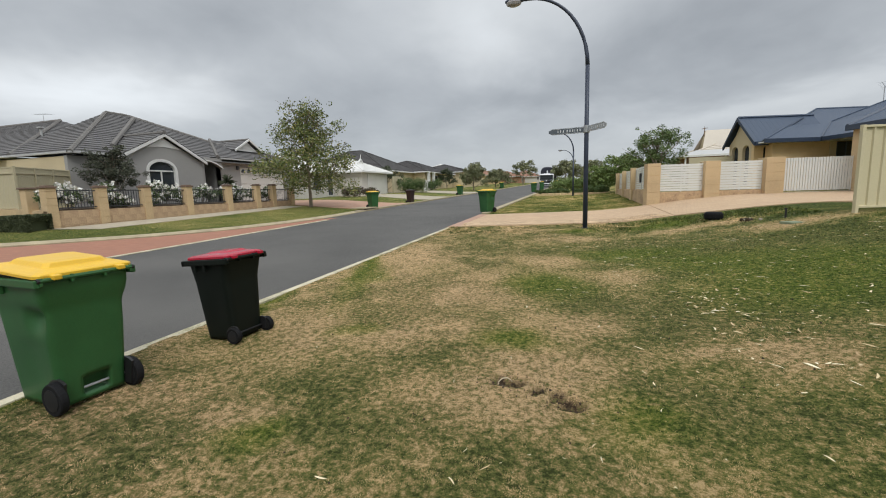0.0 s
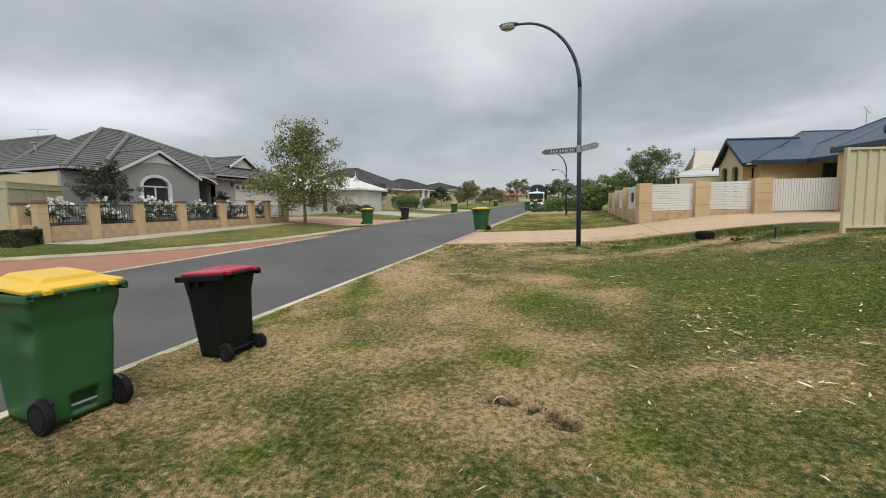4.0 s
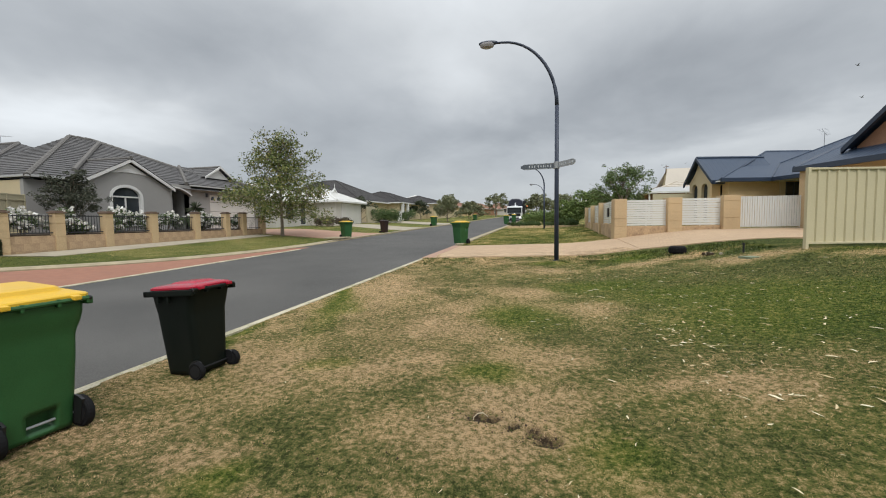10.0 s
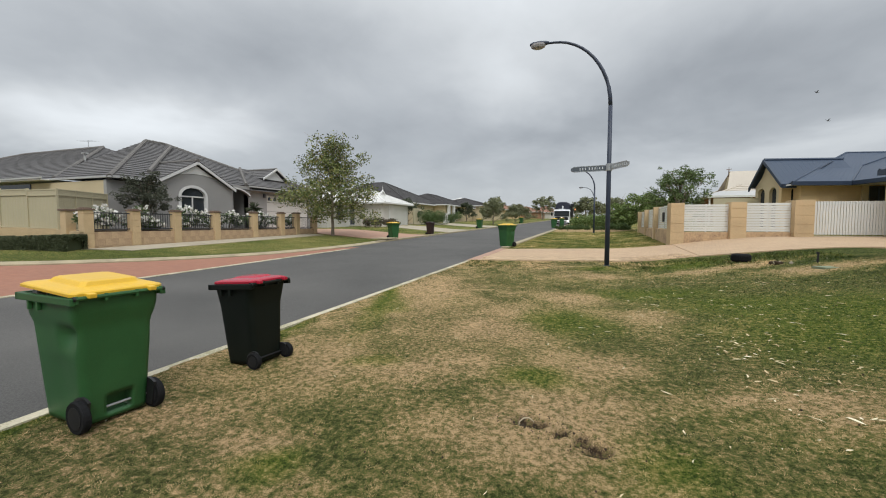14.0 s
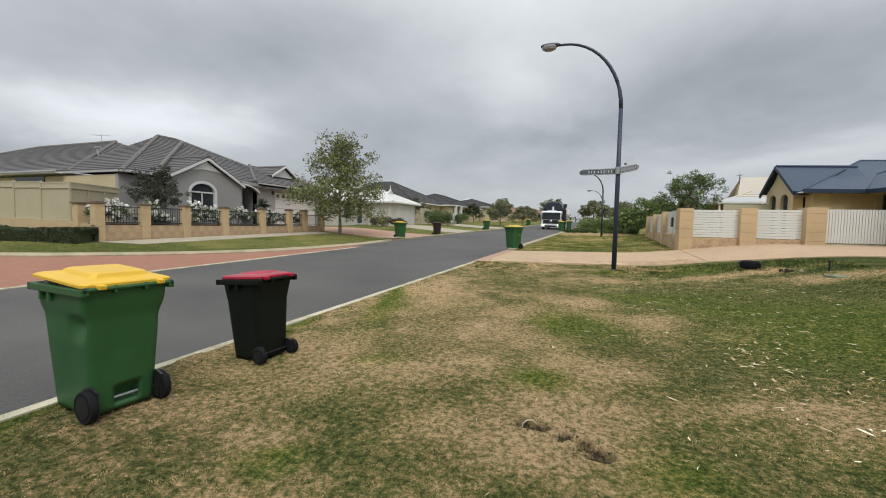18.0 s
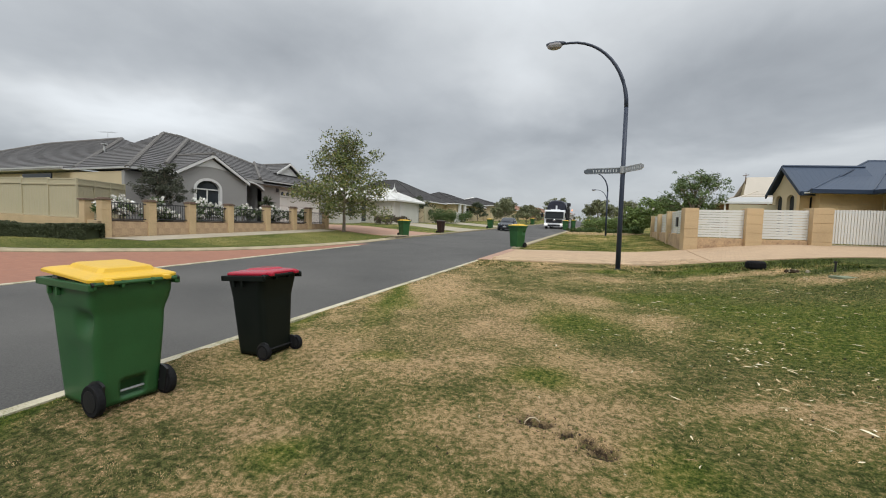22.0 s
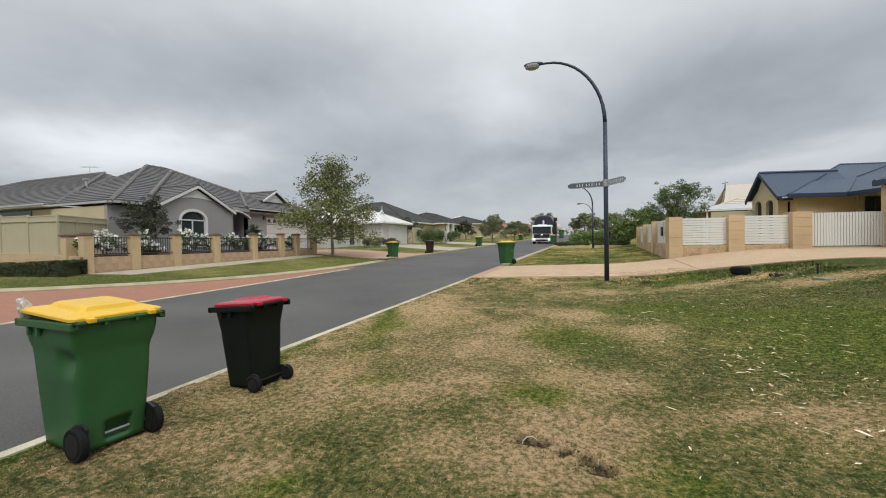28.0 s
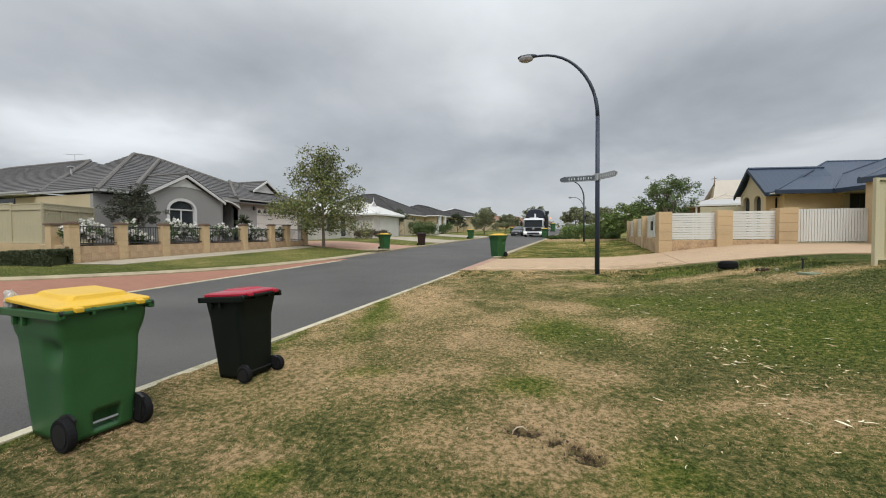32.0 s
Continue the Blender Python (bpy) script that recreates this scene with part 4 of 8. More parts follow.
# ---- street lamp with the street sign ----
def street_lamp(x, y, h, out, label, turn=180, sign=False):
    t = thing("street_lamp", x, y, land(x, y), turn, label, "lamp")
    bm = bmesh.new()
    tube(bm, [(0, 0, -0.2), (0, 0, h * 0.35), (0, 0, h * 0.70)], [0.068, 0.062, 0.056], 14)
    part("pole", bm, POLEBLUE, t, smooth=True)
    bm = bmesh.new()
    pts, r = [], out * 0.98
    for i in range(13):
        a = math.pi / 2 * i / 12
        pts.append((r * (1 - math.cos(a)), 0, h * 0.70 + (h * 0.30) * math.sin(a)))
    pts.append((out * 1.02 + 0.12, 0, h * 1.0 + 0.0))
    tube(bm, pts, [0.056 - 0.025 * i / 13 for i in range(14)], 12)
    part("arm", bm, POLEBLUE, t, smooth=True)
    bm = bmesh.new()
    hx = out * 1.02
    secs = [(0.05, 0.035, 0.03), (0.14, 0.07, 0.06), (0.32, 0.10, 0.075), (0.52, 0.09, 0.06), (0.60, 0.04, 0.03)]
    rings = [[bm.verts.new((hx + a, w * math.cos(q), h + 0.02 + hh * math.sin(q))) for q in (2 * math.pi * k / 12 for k in range(12))] for a, w, hh in secs]
    for a, b in zip(rings, rings[1:]):
        for k in range(12):
            bm.faces.new((a[k], a[(k + 1) % 12], b[(k + 1) % 12], b[k]))
    bm.faces.new(rings[0]), bm.faces.new(rings[-1])
    bmesh.ops.recalc_face_normals(bm, faces=bm.faces[:])
    head = part("lamp_head", bm, POLEBLUE, t, "dark lamp housing", True)
    bm = bmesh.new()
    rings = [[bm.verts.new((hx + 0.36 + rr * 1.7 * math.cos(q), rr * math.sin(q), h - 0.03 - d)) for q in (2 * math.pi * k / 12 for k in range(12))] for rr, d in ((0.125, -0.05), (0.13, 0.0), (0.115, 0.06), (0.06, 0.10))]
    for a, b in zip(rings, rings[1:]):
        for k in range(12):
            bm.faces.new((a[k], a[(k + 1) % 12], b[(k + 1) % 12], b[k]))
    bm.faces.new(rings[-1])
    part("diffuser", bm, LAMPBOWL, head, "smoky clear bowl")
    bm = bmesh.new()
    lathe(bm, [(0.0, 0.10), (0.02, 0.10), (0.03, 0.075)], "Z", 14)
    part("base_flange", bm, POLEBLUE, t)
    return t


lamp = street_lamp(0.36, 10.1, 6.45, 1.62, "tall dark navy street lamp with a swan-neck arm", 180)
street_lamp(-0.2, 33.0, 5.0, 1.2, "distant dark street lamp", 180)
street_lamp(-0.47, 60.0, 5.25, 1.4, "far dark street lamp", 180)


def street_sign():
    """Two name blades on a collar round the pole; the name itself stays a row of bars."""
    t = thing("street_sign", 0.36, 10.1, land(0.36, 10.1), 0, "dark double street name sign clamped to the lamp pole", "sign")
    bm = bmesh.new()
    lathe(bm, [(2.70, 0.068), (2.705, 0.085), (2.90, 0.085), (2.905, 0.068)], "Z", 14)
    part("collar", bm, GALV, t, "grey clamp")
    for ang, z, ln in ((172, 2.79, 1.05), (-58, 2.80, 0.90)):
        bm = bmesh.new()
        hh = 0.082
        pts = [(0.07, -hh), (ln - 0.10, -hh), (ln - 0.04, -hh * 0.55), (ln, -hh * 0.45), (ln, hh * 0.45), (ln - 0.04, hh * 0.55), (ln - 0.10, hh), (0.07, hh)]
        a = [bm.verts.new((x, -0.009, zz)) for x, zz in pts]
        b = [bm.verts.new((x, 0.009, zz)) for x, zz in pts]
        bm.faces.new(a), bm.faces.new(list(reversed(b)))
        for i in range(len(pts)):
            bm.faces.new((a[i], b[i], b[(i + 1) % 8], a[(i + 1) % 8]))
        bmesh.ops.recalc_face_normals(bm, faces=bm.faces[:])
        blade = part("blade", bm, SIGNPLATE if ang > 0 else GALV, t)
        blade.matrix_basis = pose(0, 0, z, 0, 0, ang)
        bm = bmesh.new()
        for s in (-1, 1):
            for zz in (-0.069, 0.069):
                box(bm, 0.09, ln - 0.10, s * 0.0105 - 0.0015, s * 0.0105 + 0.0015, zz - 0.003, zz + 0.003)
        part("border", bm, SIGNWHITE, blade)
        x = 0.16
        for i, wd in enumerate((0.05, 0.05, 0.022, 0.05, 0.052, 0.055, 0.0, 0.05, 0.05, 0.048)):
            if wd:
                for s in (-1, 1):
                    bm = bmesh.new()
                    box(bm, x, x + wd * 0.5, s * 0.011 - 0.002, s * 0.011 + 0.002, -0.034, 0.034)
                    part("letter_bar", bm, SIGNWHITE, blade)
            x += wd + 0.026


street_sign()


# ---- limestone garden wall of the grey house ----
WALLX = -18.2
PILLARS = [(7.66, 2.03), (9.43, 2.04), (11.3, 2.06), (13.45, 2.09), (16.0, 2.12), (18.2, 2.15), (19.6, 2.17), (21.4, 1.95)]
LOW = 1.12


def block_wall(parent, x, y0, y1, z0, z1, across=0.22, along="y", course=0.26, length=0.5):
    """Coursed blocks, each a piece, before a mortar core."""
    k = max(1, round((z1 - z0) / course))
    ch = (z1 - z0) / k
    bm = bmesh.new()
    if along == "y":
        box(bm, x - across / 2 + 0.005, x + across / 2 - 0.005, y0, y1, z0 - 0.3, z1 - 0.004)
    else:
        box(bm, y0, y1, x - across / 2 + 0.012, x + across / 2 - 0.012, z0 - 0.3, z1 - 0.004)
    part("core", bm, MORTAR, parent)
    cache = {}
    for i in range(k):
        n = max(1, round((y1 - y0) / length))
        cuts = [y0 + (y1 - y0) * (j + (0.5 if i % 2 else 0)) / n for j in range(n + 1)]
        cuts = [c for c in cuts if y0 < c < y1]
        cuts = [y0] + cuts + [y1]
        for a, b in zip(cuts, cuts[1:]):
            if b - a < 0.05:
                continue
            ln = round(b - a - 0.006, 2)
            if ln not in cache:
                bb = bmesh.new()
                h, w = (ch - 0.006) / 2, across / 2
                if along == "y":
                    box(bb, -w, w, -ln / 2, ln / 2, -h, h)
                else:
                    box(bb, -ln / 2, ln / 2, -w, w, -h, h)
                o = part("block", bb, WALLSTONE, parent)
                cache[ln] = o.data
            else:
                o = share("block", cache[ln], parent, Matrix())
            p = (x + random.uniform(-0.0012, 0.0012), (a + b) / 2, z0 + (i + 0.5) * ch)
            o.matrix_basis = pose(*p) if along == "y" else pose(p[1], p[0], p[2])


def garden_wall():
    t = thing("garden_wall", label="low limestone garden wall with pillars and black steel railing", category="wall", kind="structure")
    y0, y1 = PILLARS[0][0], PILLARS[-1][0]
    block_wall(t, WALLX, y0 - 0.17, y1, 0.30, LOW)
    for (ya, z), (yb, _) in zip(PILLARS, PILLARS[1:]):
        rail = bmesh.new()
        for zz in (LOW + 0.08, LOW + 0.72):
            box(rail, WALLX - 0.02, WALLX + 0.02, ya + 0.17, yb - 0.17, zz, zz + 0.04)
        part("rail", rail, FENCEBLACK, t)
        k = int((yb - ya - 0.34) / 0.11)
        bar = None
        for i in range(1, k + 1):
            y = ya + 0.17 + (yb - ya - 0.34) * i / (k + 1)
            if bar is None:
                bb = bmesh.new()
                box(bb, -0.008, 0.008, -0.008, 0.008, 0.0, 0.72)
                bar = part("bar", bb, FENCEBLACK, t)
                bar.matrix_basis = pose(WALLX, y, LOW + 0.06)
            else:
                share("bar", bar.data, t, pose(WALLX, y, LOW + 0.06))
    for y, z in PILLARS:
        bm = bmesh.new()
        zz = 0.3
        while zz < z - 0.12:
            top = min(zz + 0.255, z - 0.08)
            box(bm, WALLX - 0.17, WALLX + 0.17, y - 0.17, y + 0.17, zz, top - 0.01, 0.006)
            zz += 0.255
        box(bm, WALLX - 0.155, WALLX + 0.155, y - 0.155, y + 0.155, 0.2, z - 0.08)
        p = part("pillar", bm, LIMESTONE, t)
        bm = bmesh.new()
        box(bm, WALLX - 0.21, WALLX + 0.21, y - 0.21, y + 0.21, z - 0.08, z - 0.02, 0.01)
        box(bm, WALLX - 0.15, WALLX + 0.15, y - 0.15, y + 0.15, z - 0.02, z + 0.02, 0.01)
        part("cap", bm, CAPDARK, p, "dark brown capstone")
    # garden soil held up by the wall
    return t


garden_wall()
bm = bmesh.new()
slab(bm, [(WALLX - 0.1, 7.7), (WALLX - 0.1, 21.4), (-24.0, 21.6), (-24.0, 12.0), (-21.6, 8.6)], 0.3, LOW + 0.03)
tagged(part("garden_bed", bm, SOIL), "raised garden bed behind the limestone wall", "garden", kind="structure")

# cream steel fence on its retaining wall, along the side street
def cream_fence():
    t = thing("boundary_fence", label="cream steel panel fence on a limestone retaining wall", category="fence", kind="structure")
    a, b, c = Vector((-22.75, 11.2)), Vector((-21.3, 8.4)), Vector((-45.0, 7.0))
    for p, q, n in ((a, b, 3), (b, c, 13)):
        d = (q - p) / n
        for i in range(n):
            s, e = p + d * i, p + d * (i + 1)
            ang = math.degrees(math.atan2(d.y, d.x))
            zb = 1.24 + (0.022 * -(s.x + 21.3) if q is c else 0)
            L = d.length
            bm = bmesh.new()
            k = 10
            pts = []
            for j in range(k + 1):
                for off, dep in ((0.0, 0.0), (0.40, 0.0), (0.5, 0.007), (0.9, 0.007)):
                    if j < k or off == 0:
                        pts.append((0.02 + (L - 0.04) * (j + off) / k, dep))
            lo = [bm.verts.new((x, y, 0.02)) for x, y in pts]
            hi = [bm.verts.new((x, y, 1.40)) for x, y in pts]
            for u in range(len(pts) - 1):
                bm.faces.new((lo[u], lo[u + 1], hi[u + 1], hi[u]))
            sh = part("panel", bm, CREAMFENCE, t)
            sh.matrix_basis = pose(s.x, s.y, zb, 0, 0, ang)
            bm = bmesh.new()
            box(bm, 0, L, -0.03, 0.045, 1.38, 1.44, 0.006)
            box(bm, 0, L, -0.015, 0.03, 1.44, 1.62)
            box(bm, 0, L, -0.03, 0.045, 1.61, 1.66, 0.006)
            box(bm, 0, L, -0.03, 0.045, 0.0, 0.05, 0.006)
            part("rail", bm, CREAMFENCE, sh)
            bm = bmesh.new()
            box(bm, -0.03, 0.03, -0.04, 0.05, -0.05, 1.68, 0.005)
            part("post", bm, CREAMFENCE, sh)
    bm = bmesh.new()
    slab(bm, [(-18.1, 7.5), (-18.35, 7.75), (-21.3, 8.7), (-45, 7.4), (-45, 6.8), (-21.2, 8.2)], 0.2, lambda x, y: 1.12 + 0.020 * max(0, -(x + 18)))
    part("retaining_wall", bm, LIMESTONE, t, "limestone retaining wall")
    y, z = 7.35, 2.02
    bm = bmesh.new()
    box(bm, -19.95, -19.6, 7.75, 8.1, 0.9, 1.95, 0.006)
    p = part("pillar", bm, LIMESTONE, t)
    bm = bmesh.new()
    box(bm, -20.0, -19.55, 7.7, 8.15, 1.95, 2.02, 0.01)
    part("cap", bm, CAPDARK, p)


cream_fence()


# ---- roofs and houses ----
def tiled(parent, a, b, c, d, courses, material=None, step=0.035, label=""):
    """A roof slope from the eave a-b up to d-c, in overlapping courses."""
    a, b, c, d = (Vector(p) for p in (a, b, c, d))
    nrm = (b - a).cross(d - a).normalized()
    if nrm.z < 0:
        nrm = -nrm
    bm = bmesh.new()
    last = [bm.verts.new(a - nrm * 0.02), bm.verts.new(b - nrm * 0.02)]
    for i in range(courses):
        t0, t1 = i / courses, (i + 1) / courses
        l0, r0, l1, r1 = a.lerp(d, t0), b.lerp(c, t0), a.lerp(d, t1), b.lerp(c, t1)
        low = [bm.verts.new(l0 + nrm * step), bm.verts.new(r0 + nrm * step)]
        top = [bm.verts.new(l1), bm.verts.new(r1)]
        bm.faces.new((last[0], last[1], low[1], low[0]))
        bm.faces.new((low[0], low[1], top[1], top[0]))
        last = top
    return part("roof_slope", bm, material or TILEGREY, parent, label)


def ridge(parent, a, b, r=0.11, material=None):
    """A line of ridge tiles."""
    a, b = Vector(a), Vector(b)
    n = max(2, int((b - a).length / 0.4))
    pts, rad = [], []
    for i in range(n):
        pts += [a.lerp(b, i / n), a.lerp(b, (i + 0.96) / n)]
        rad += [r * 1.1, r * 0.93]
    bm = bmesh.new()
    tube(bm, pts, rad, 7)
    part("ridge_cap", bm, material or TILERIDGE, parent)


def gutter(parent, pts, material, h=0.16, w=0.12, z=0.0):
    for a, b in zip(pts, pts[1:]):
        a, b = Vector(a), Vector(b)
        d = b - a
        bm = bmesh.new()
        box(bm, -0.05, d.length + 0.05, -w / 2, w / 2, -h, 0.0, 0.012)
        o = part("gutter", bm, material, parent)
        o.matrix_basis = Matrix.Translation(a + Vector((0, 0, z))) @ d.to_track_quat("X", "Z").to_matrix().to_4x4()


def hip_roof(parent, x0, x1, y0, y1, ze, zr, material, ridge_m, courses=16, thick=0.0, gut=None, step=0.035):
    """A hipped roof over a rectangle; the ridge runs along the longer side."""
    wx, wy = x1 - x0, y1 - y0
    if wy >= wx:
        r0, r1 = ((x0 + x1) / 2, y0 + wx / 2, zr), ((x0 + x1) / 2, y1 - wx / 2, zr)
        A, B, C, D = (x0, y0, ze), (x1, y0, ze), (x1, y1, ze), (x0, y1, ze)
        planes = [(A, B, r0, r0), (B, C, r1, r0), (C, D, r1, r1), (D, A, r0, r1)]
        rl = [(r0, r1), (A, r0), (B, r0), (C, r1), (D, r1)]
    else:
        r0, r1 = (x0 + wy / 2, (y0 + y1) / 2, zr), (x1 - wy / 2, (y0 + y1) / 2, zr)
        A, B, C, D = (x0, y0, ze), (x1, y0, ze), (x1, y1, ze), (x0, y1, ze)
        planes = [(A, B, r1, r0), (B, C, r1, r1), (C, D, r0, r1), (D, A, r0, r0)]
        rl = [(r0, r1), (A, r0), (B, r1), (C, r1), (D, r0)]
    for p in planes:
        roof = tiled(parent, *p, courses, material, step)
    for a, b in rl:
        if (Vector(a) - Vector(b)).length > 0.3:
            ridge(parent, a, b, 0.11, ridge_m)
    # soffit
    bm = bmesh.new()
    box(bm, x0 + 0.03, x1 - 0.03, y0 + 0.03, y1 - 0.03, ze - 0.12, ze - 0.06)
    part("soffit", bm, WHITETRIM, roof)
    if gut:
        gutter(parent, [(x0, y0, ze), (x1, y0, ze), (x1, y1, ze), (x0, y1, ze), (x0, y0, ze)], gut)
    return roof


def gable_plane(bm, poly_yz, x0, x1):
    """A wall slab in the y-z plane between x0 and x1."""
    a = [bm.verts.new((x0, y, z)) for y, z in poly_yz]
    b = [bm.verts.new((x1, y, z)) for y, z in poly_yz]
    k = len(poly_yz)
    bm.faces.new(a), bm.faces.new(list(reversed(b)))
    for i in range(k):
        bm.faces.new((a[i], b[i], b[(i + 1) % k], a[(i + 1) % k]))
    bmesh.ops.recalc_face_normals(bm, faces=bm.faces[:])


def arch_pts(yc, half, z0, zs, n=10, rise=1.0):
    """Outline of an arched opening: up one side, over, down the other. rise: height of the arch in half widths."""
    pts = [(yc - half, z0)]
    for i in range(n + 1):
        a = math.pi - math.pi * i / n
        pts.append((yc + half * math.cos(a), zs + rise * half * math.sin(a)))
    return pts + [(yc + half, z0)]


def grey_house():
    t = thing("house", label="single-storey grey rendered house with a tiled hip roof and white trim", category="house")
    F, G = 1.15, -24.0
    # facade around the arched window: outline with the opening cut through
    hole = arch_pts(16.62, 0.86, 1.5, 3.12, 10, 0.66)
    bm = bmesh.new()
    poly1 = [(14.2, F - 0.2), (16.62, F - 0.2), (16.62, 1.5)] + [hole[0]] + hole[1:7] + [(16.62, 4.95), (14.2, 3.75)]
    poly2 = [(16.62, F - 0.2), (19.55, F - 0.2), (19.55, 3.75), (16.86, 5.08), (16.62, 4.95)] + hole[6:] + [(16.62, 1.5)]
    for poly in (poly1, poly2):
        gable_plane(bm, poly, G + 0.28, G + 0.5)
    part("front_wall", bm, RENDER_GREY, t)
    win = bmesh.new()
    fr, inner = arch_pts(16.62, 1.0, 1.45, 3.12, 10, 0.70), arch_pts(16.62, 0.84, 1.55, 3.12, 10, 0.64)
    a = [win.verts.new((G + 0.54, y, z)) for y, z in fr]
    b = [win.verts.new((G + 0.54, y, z)) for y, z in inner]
    c = [win.verts.new((G + 0.36, y, z)) for y, z in inner]
    d = [win.verts.new((G + 0.48, y, z)) for y, z in fr]
    for p, q in ((a, b), (b, c), (a, d)):
        for i in range(len(a) - 1):
            win.faces.new((p[i], p[i + 1], q[i + 1], q[i]))
    box(win, G + 0.34, G + 0.42, 16.59, 16.65, 1.5, 3.12)
    box(win, G + 0.34, G + 0.43, 15.80, 17.44, 3.08, 3.16)
    box(win, G + 0.34, G + 0.43, 15.80, 17.44, 1.98, 2.07)
    box(win, G + 0.34, G + 0.60, 15.58, 17.66, 1.42, 1.52, 0.01)
    bmesh.ops.recalc_face_normals(win, faces=win.faces[:])
    frame_o = part("window", win, WHITETRIM, t, "white arched window frame")
    bm = bmesh.new()
    gable_plane(bm, arch_pts(16.62, 0.86, 1.5, 3.12, 10, 0.66), G + 0.33, G + 0.36)
    part("pane", bm, WINGLASS, frame_o)
    # white triangle and barge boards
    bm = bmesh.new()
    gable_plane(bm, [(15.72, 4.42), (16.3, 4.50), (16.86, 4.53), (17.42, 4.50), (18.0, 4.42), (16.86, 5.05)], G + 0.48, G + 0.53)
    part("gable_panel", bm, WHITETRIM, t)
    for y in (13.98, 19.74):
        bm = bmesh.new()
        gable_plane(bm, [(y, 3.62), (y, 3.80), (16.86, 5.31), (16.86, 5.13)], G + 0.62, G + 0.72)
        part("barge_board", bm, WHITETRIM, t)
    # front gable roof running back into the main roof
    for y in (13.98, 19.74):
        tiled(t, (G + 0.72, y, 3.82), (G - 3.4, y, 3.82), (G - 3.4, 16.86, 5.34), (G + 0.72, 16.86, 5.34), 10)
    ridge(t, (G + 0.72, 16.86, 5.36), (G - 3.4, 16.86, 5.36))
    # walls: corner return, south side, entry, garage
    boxed("side_wall", G - 0.25, G - 0.02, 12.0, 14.1, F - 0.4, 3.75, RENDER_GREY, t)
    boxed("side_wall", -46.0, G - 0.25, 12.0, 12.25, F - 0.4, 3.72, RENDER_CREAM, t, label="cream rendered side wall")
    boxed("side_wall", G - 0.02, G + 0.3, 13.98, 14.2, F - 0.2, 3.8, RENDER_GREY, t)
    boxed("entry_wall", G - 2.2, G - 2.0, 19.7, 21.5, F - 0.2, 3.9, RENDER_GREY, t)
    boxed("entry_wall", G - 2.2, G + 0.3, 19.66, 19.86, F - 0.2, 3.8, RENDER_GREY, t)
    boxed("entry_wall", G - 2.2, G + 0.0, 21.3, 21.5, F - 0.2, 4.0, RENDER_GREY, t)
    boxed("door", G - 2.0, G - 1.94, 20.1, 21.0, F, F + 2.05, WINGLASS, t, 0.01, "dark front door")
    # segmental arch over the entry
    bm = bmesh.new()
    up, lo = [], []
    for i in range(9):
        y = 19.86 + 1.5 * i / 8
        lo.append((y, 3.42 + 0.52 * math.cos(math.pi / 2 * (i / 8) ** 1.3) * 0.9))
    gable_plane(bm, lo + [(21.36, 4.15), (19.86, 4.15)], G + 0.1, G + 0.32)
    part("entry_arch", bm, RENDER_GREY, t)
    bm = bmesh.new()
    gable_plane(bm, lo + [(y, z + 0.09) for y, z in reversed(lo)], G + 0.32, G + 0.4)
    part("arch_trim", bm, WHITETRIM, t)
    # garage
    bm = bmesh.new()
    gable_plane(bm, [(21.3, F - 0.3), (23.35, F - 0.3), (23.35, 3.64), (28.25, 3.64), (28.25, F - 0.3), (29.0, F - 0.3), (29.0, 4.05), (21.3, 4.05)], G - 0.22, G)
    part("garage_wall", bm, RENDER_GREY, t)
    bm = bmesh.new()
    for i in range(4):
        box(bm, G - 0.14, G - 0.09, 23.35, 28.25, F - 0.1 + 0.695 * i, F - 0.1 + 0.685 * (i + 1), 0.01)
    door = part("garage_door", bm, GARAGE, t, "white sectional garage door with small arched lights")
    for i in range(8):
        bm = bmesh.new()
        gable_plane(bm, arch_pts(23.72 + 0.59 * i, 0.17, 3.27, 3.36, 6), G - 0.09, G - 0.07)
        part("door_light", bm, WINGLASS, door)
    boxed("wall_lamp", G, G + 0.12, 22.96, 23.12, 3.45, 3.74, FENCEBLACK, t, 0.02, "black wall lantern")
    gutter(t, [(G + 0.3, 21.3, 4.22), (G + 0.3, 29.2, 4.22)], WHITEGREY, 0.11)
    gutter(t, [(G + 0.02, 21.3, 3.98), (G + 0.02, 29.2, 3.98)], WHITETRIM, 0.1)
    # main roof
    P, Q = (-31.1, 19.1, 7.5), (-31.1, 20.6, 7.5)
    A, B, Cc, D = (-23.68, 11.95, 3.90), (-23.55, 28.2, 3.86), (-38.6, 28.2, 3.86), (-38.6, 11.55, 3.86)
    tiled(t, A, B, Q, P, 24)
    tiled(t, (-30.2, 11.95, 3.90), A, P, P, 24)
    ridge(t, (-30.5, 20.6, 7.3), (-24.7, 14.75, 4.5), 0.13)
    tiled(t, B, Cc, Q, Q, 24)
    for a, b in ((A, P), (B, Q), (P, Q)):
        ridge(t, a, b, 0.13)
    gutter(t, [(-29.5, 11.95, 3.94), (-23.68, 11.95, 3.94), (-23.6, 13.9, 3.94)], WHITEGREY, 0.10)
    # western block, set a little back
    E_, H_ = (-28.75, 12.2, 3.98), (-58.0, 12.2, 3.98)
    R1, R2 = (-36.6, 19.6, 7.45), (-46.8, 19.6, 7.45)
    tiled(t, H_, E_, R1, R2, 24)
    tiled(t, E_, (-28.75, 27, 3.98), R1, R1, 24)
    tiled(t, (-58.0, 27, 3.98), H_, R2, R2, 24)
    for a, b in ((E_, R1), (R1, R2), (H_, R2)):
        ridge(t, a, b, 0.13)
    gutter(t, [(-47.5, 11.5, 4.02), (-28.6, 11.5, 4.02)], WHITEGREY, 0.11)
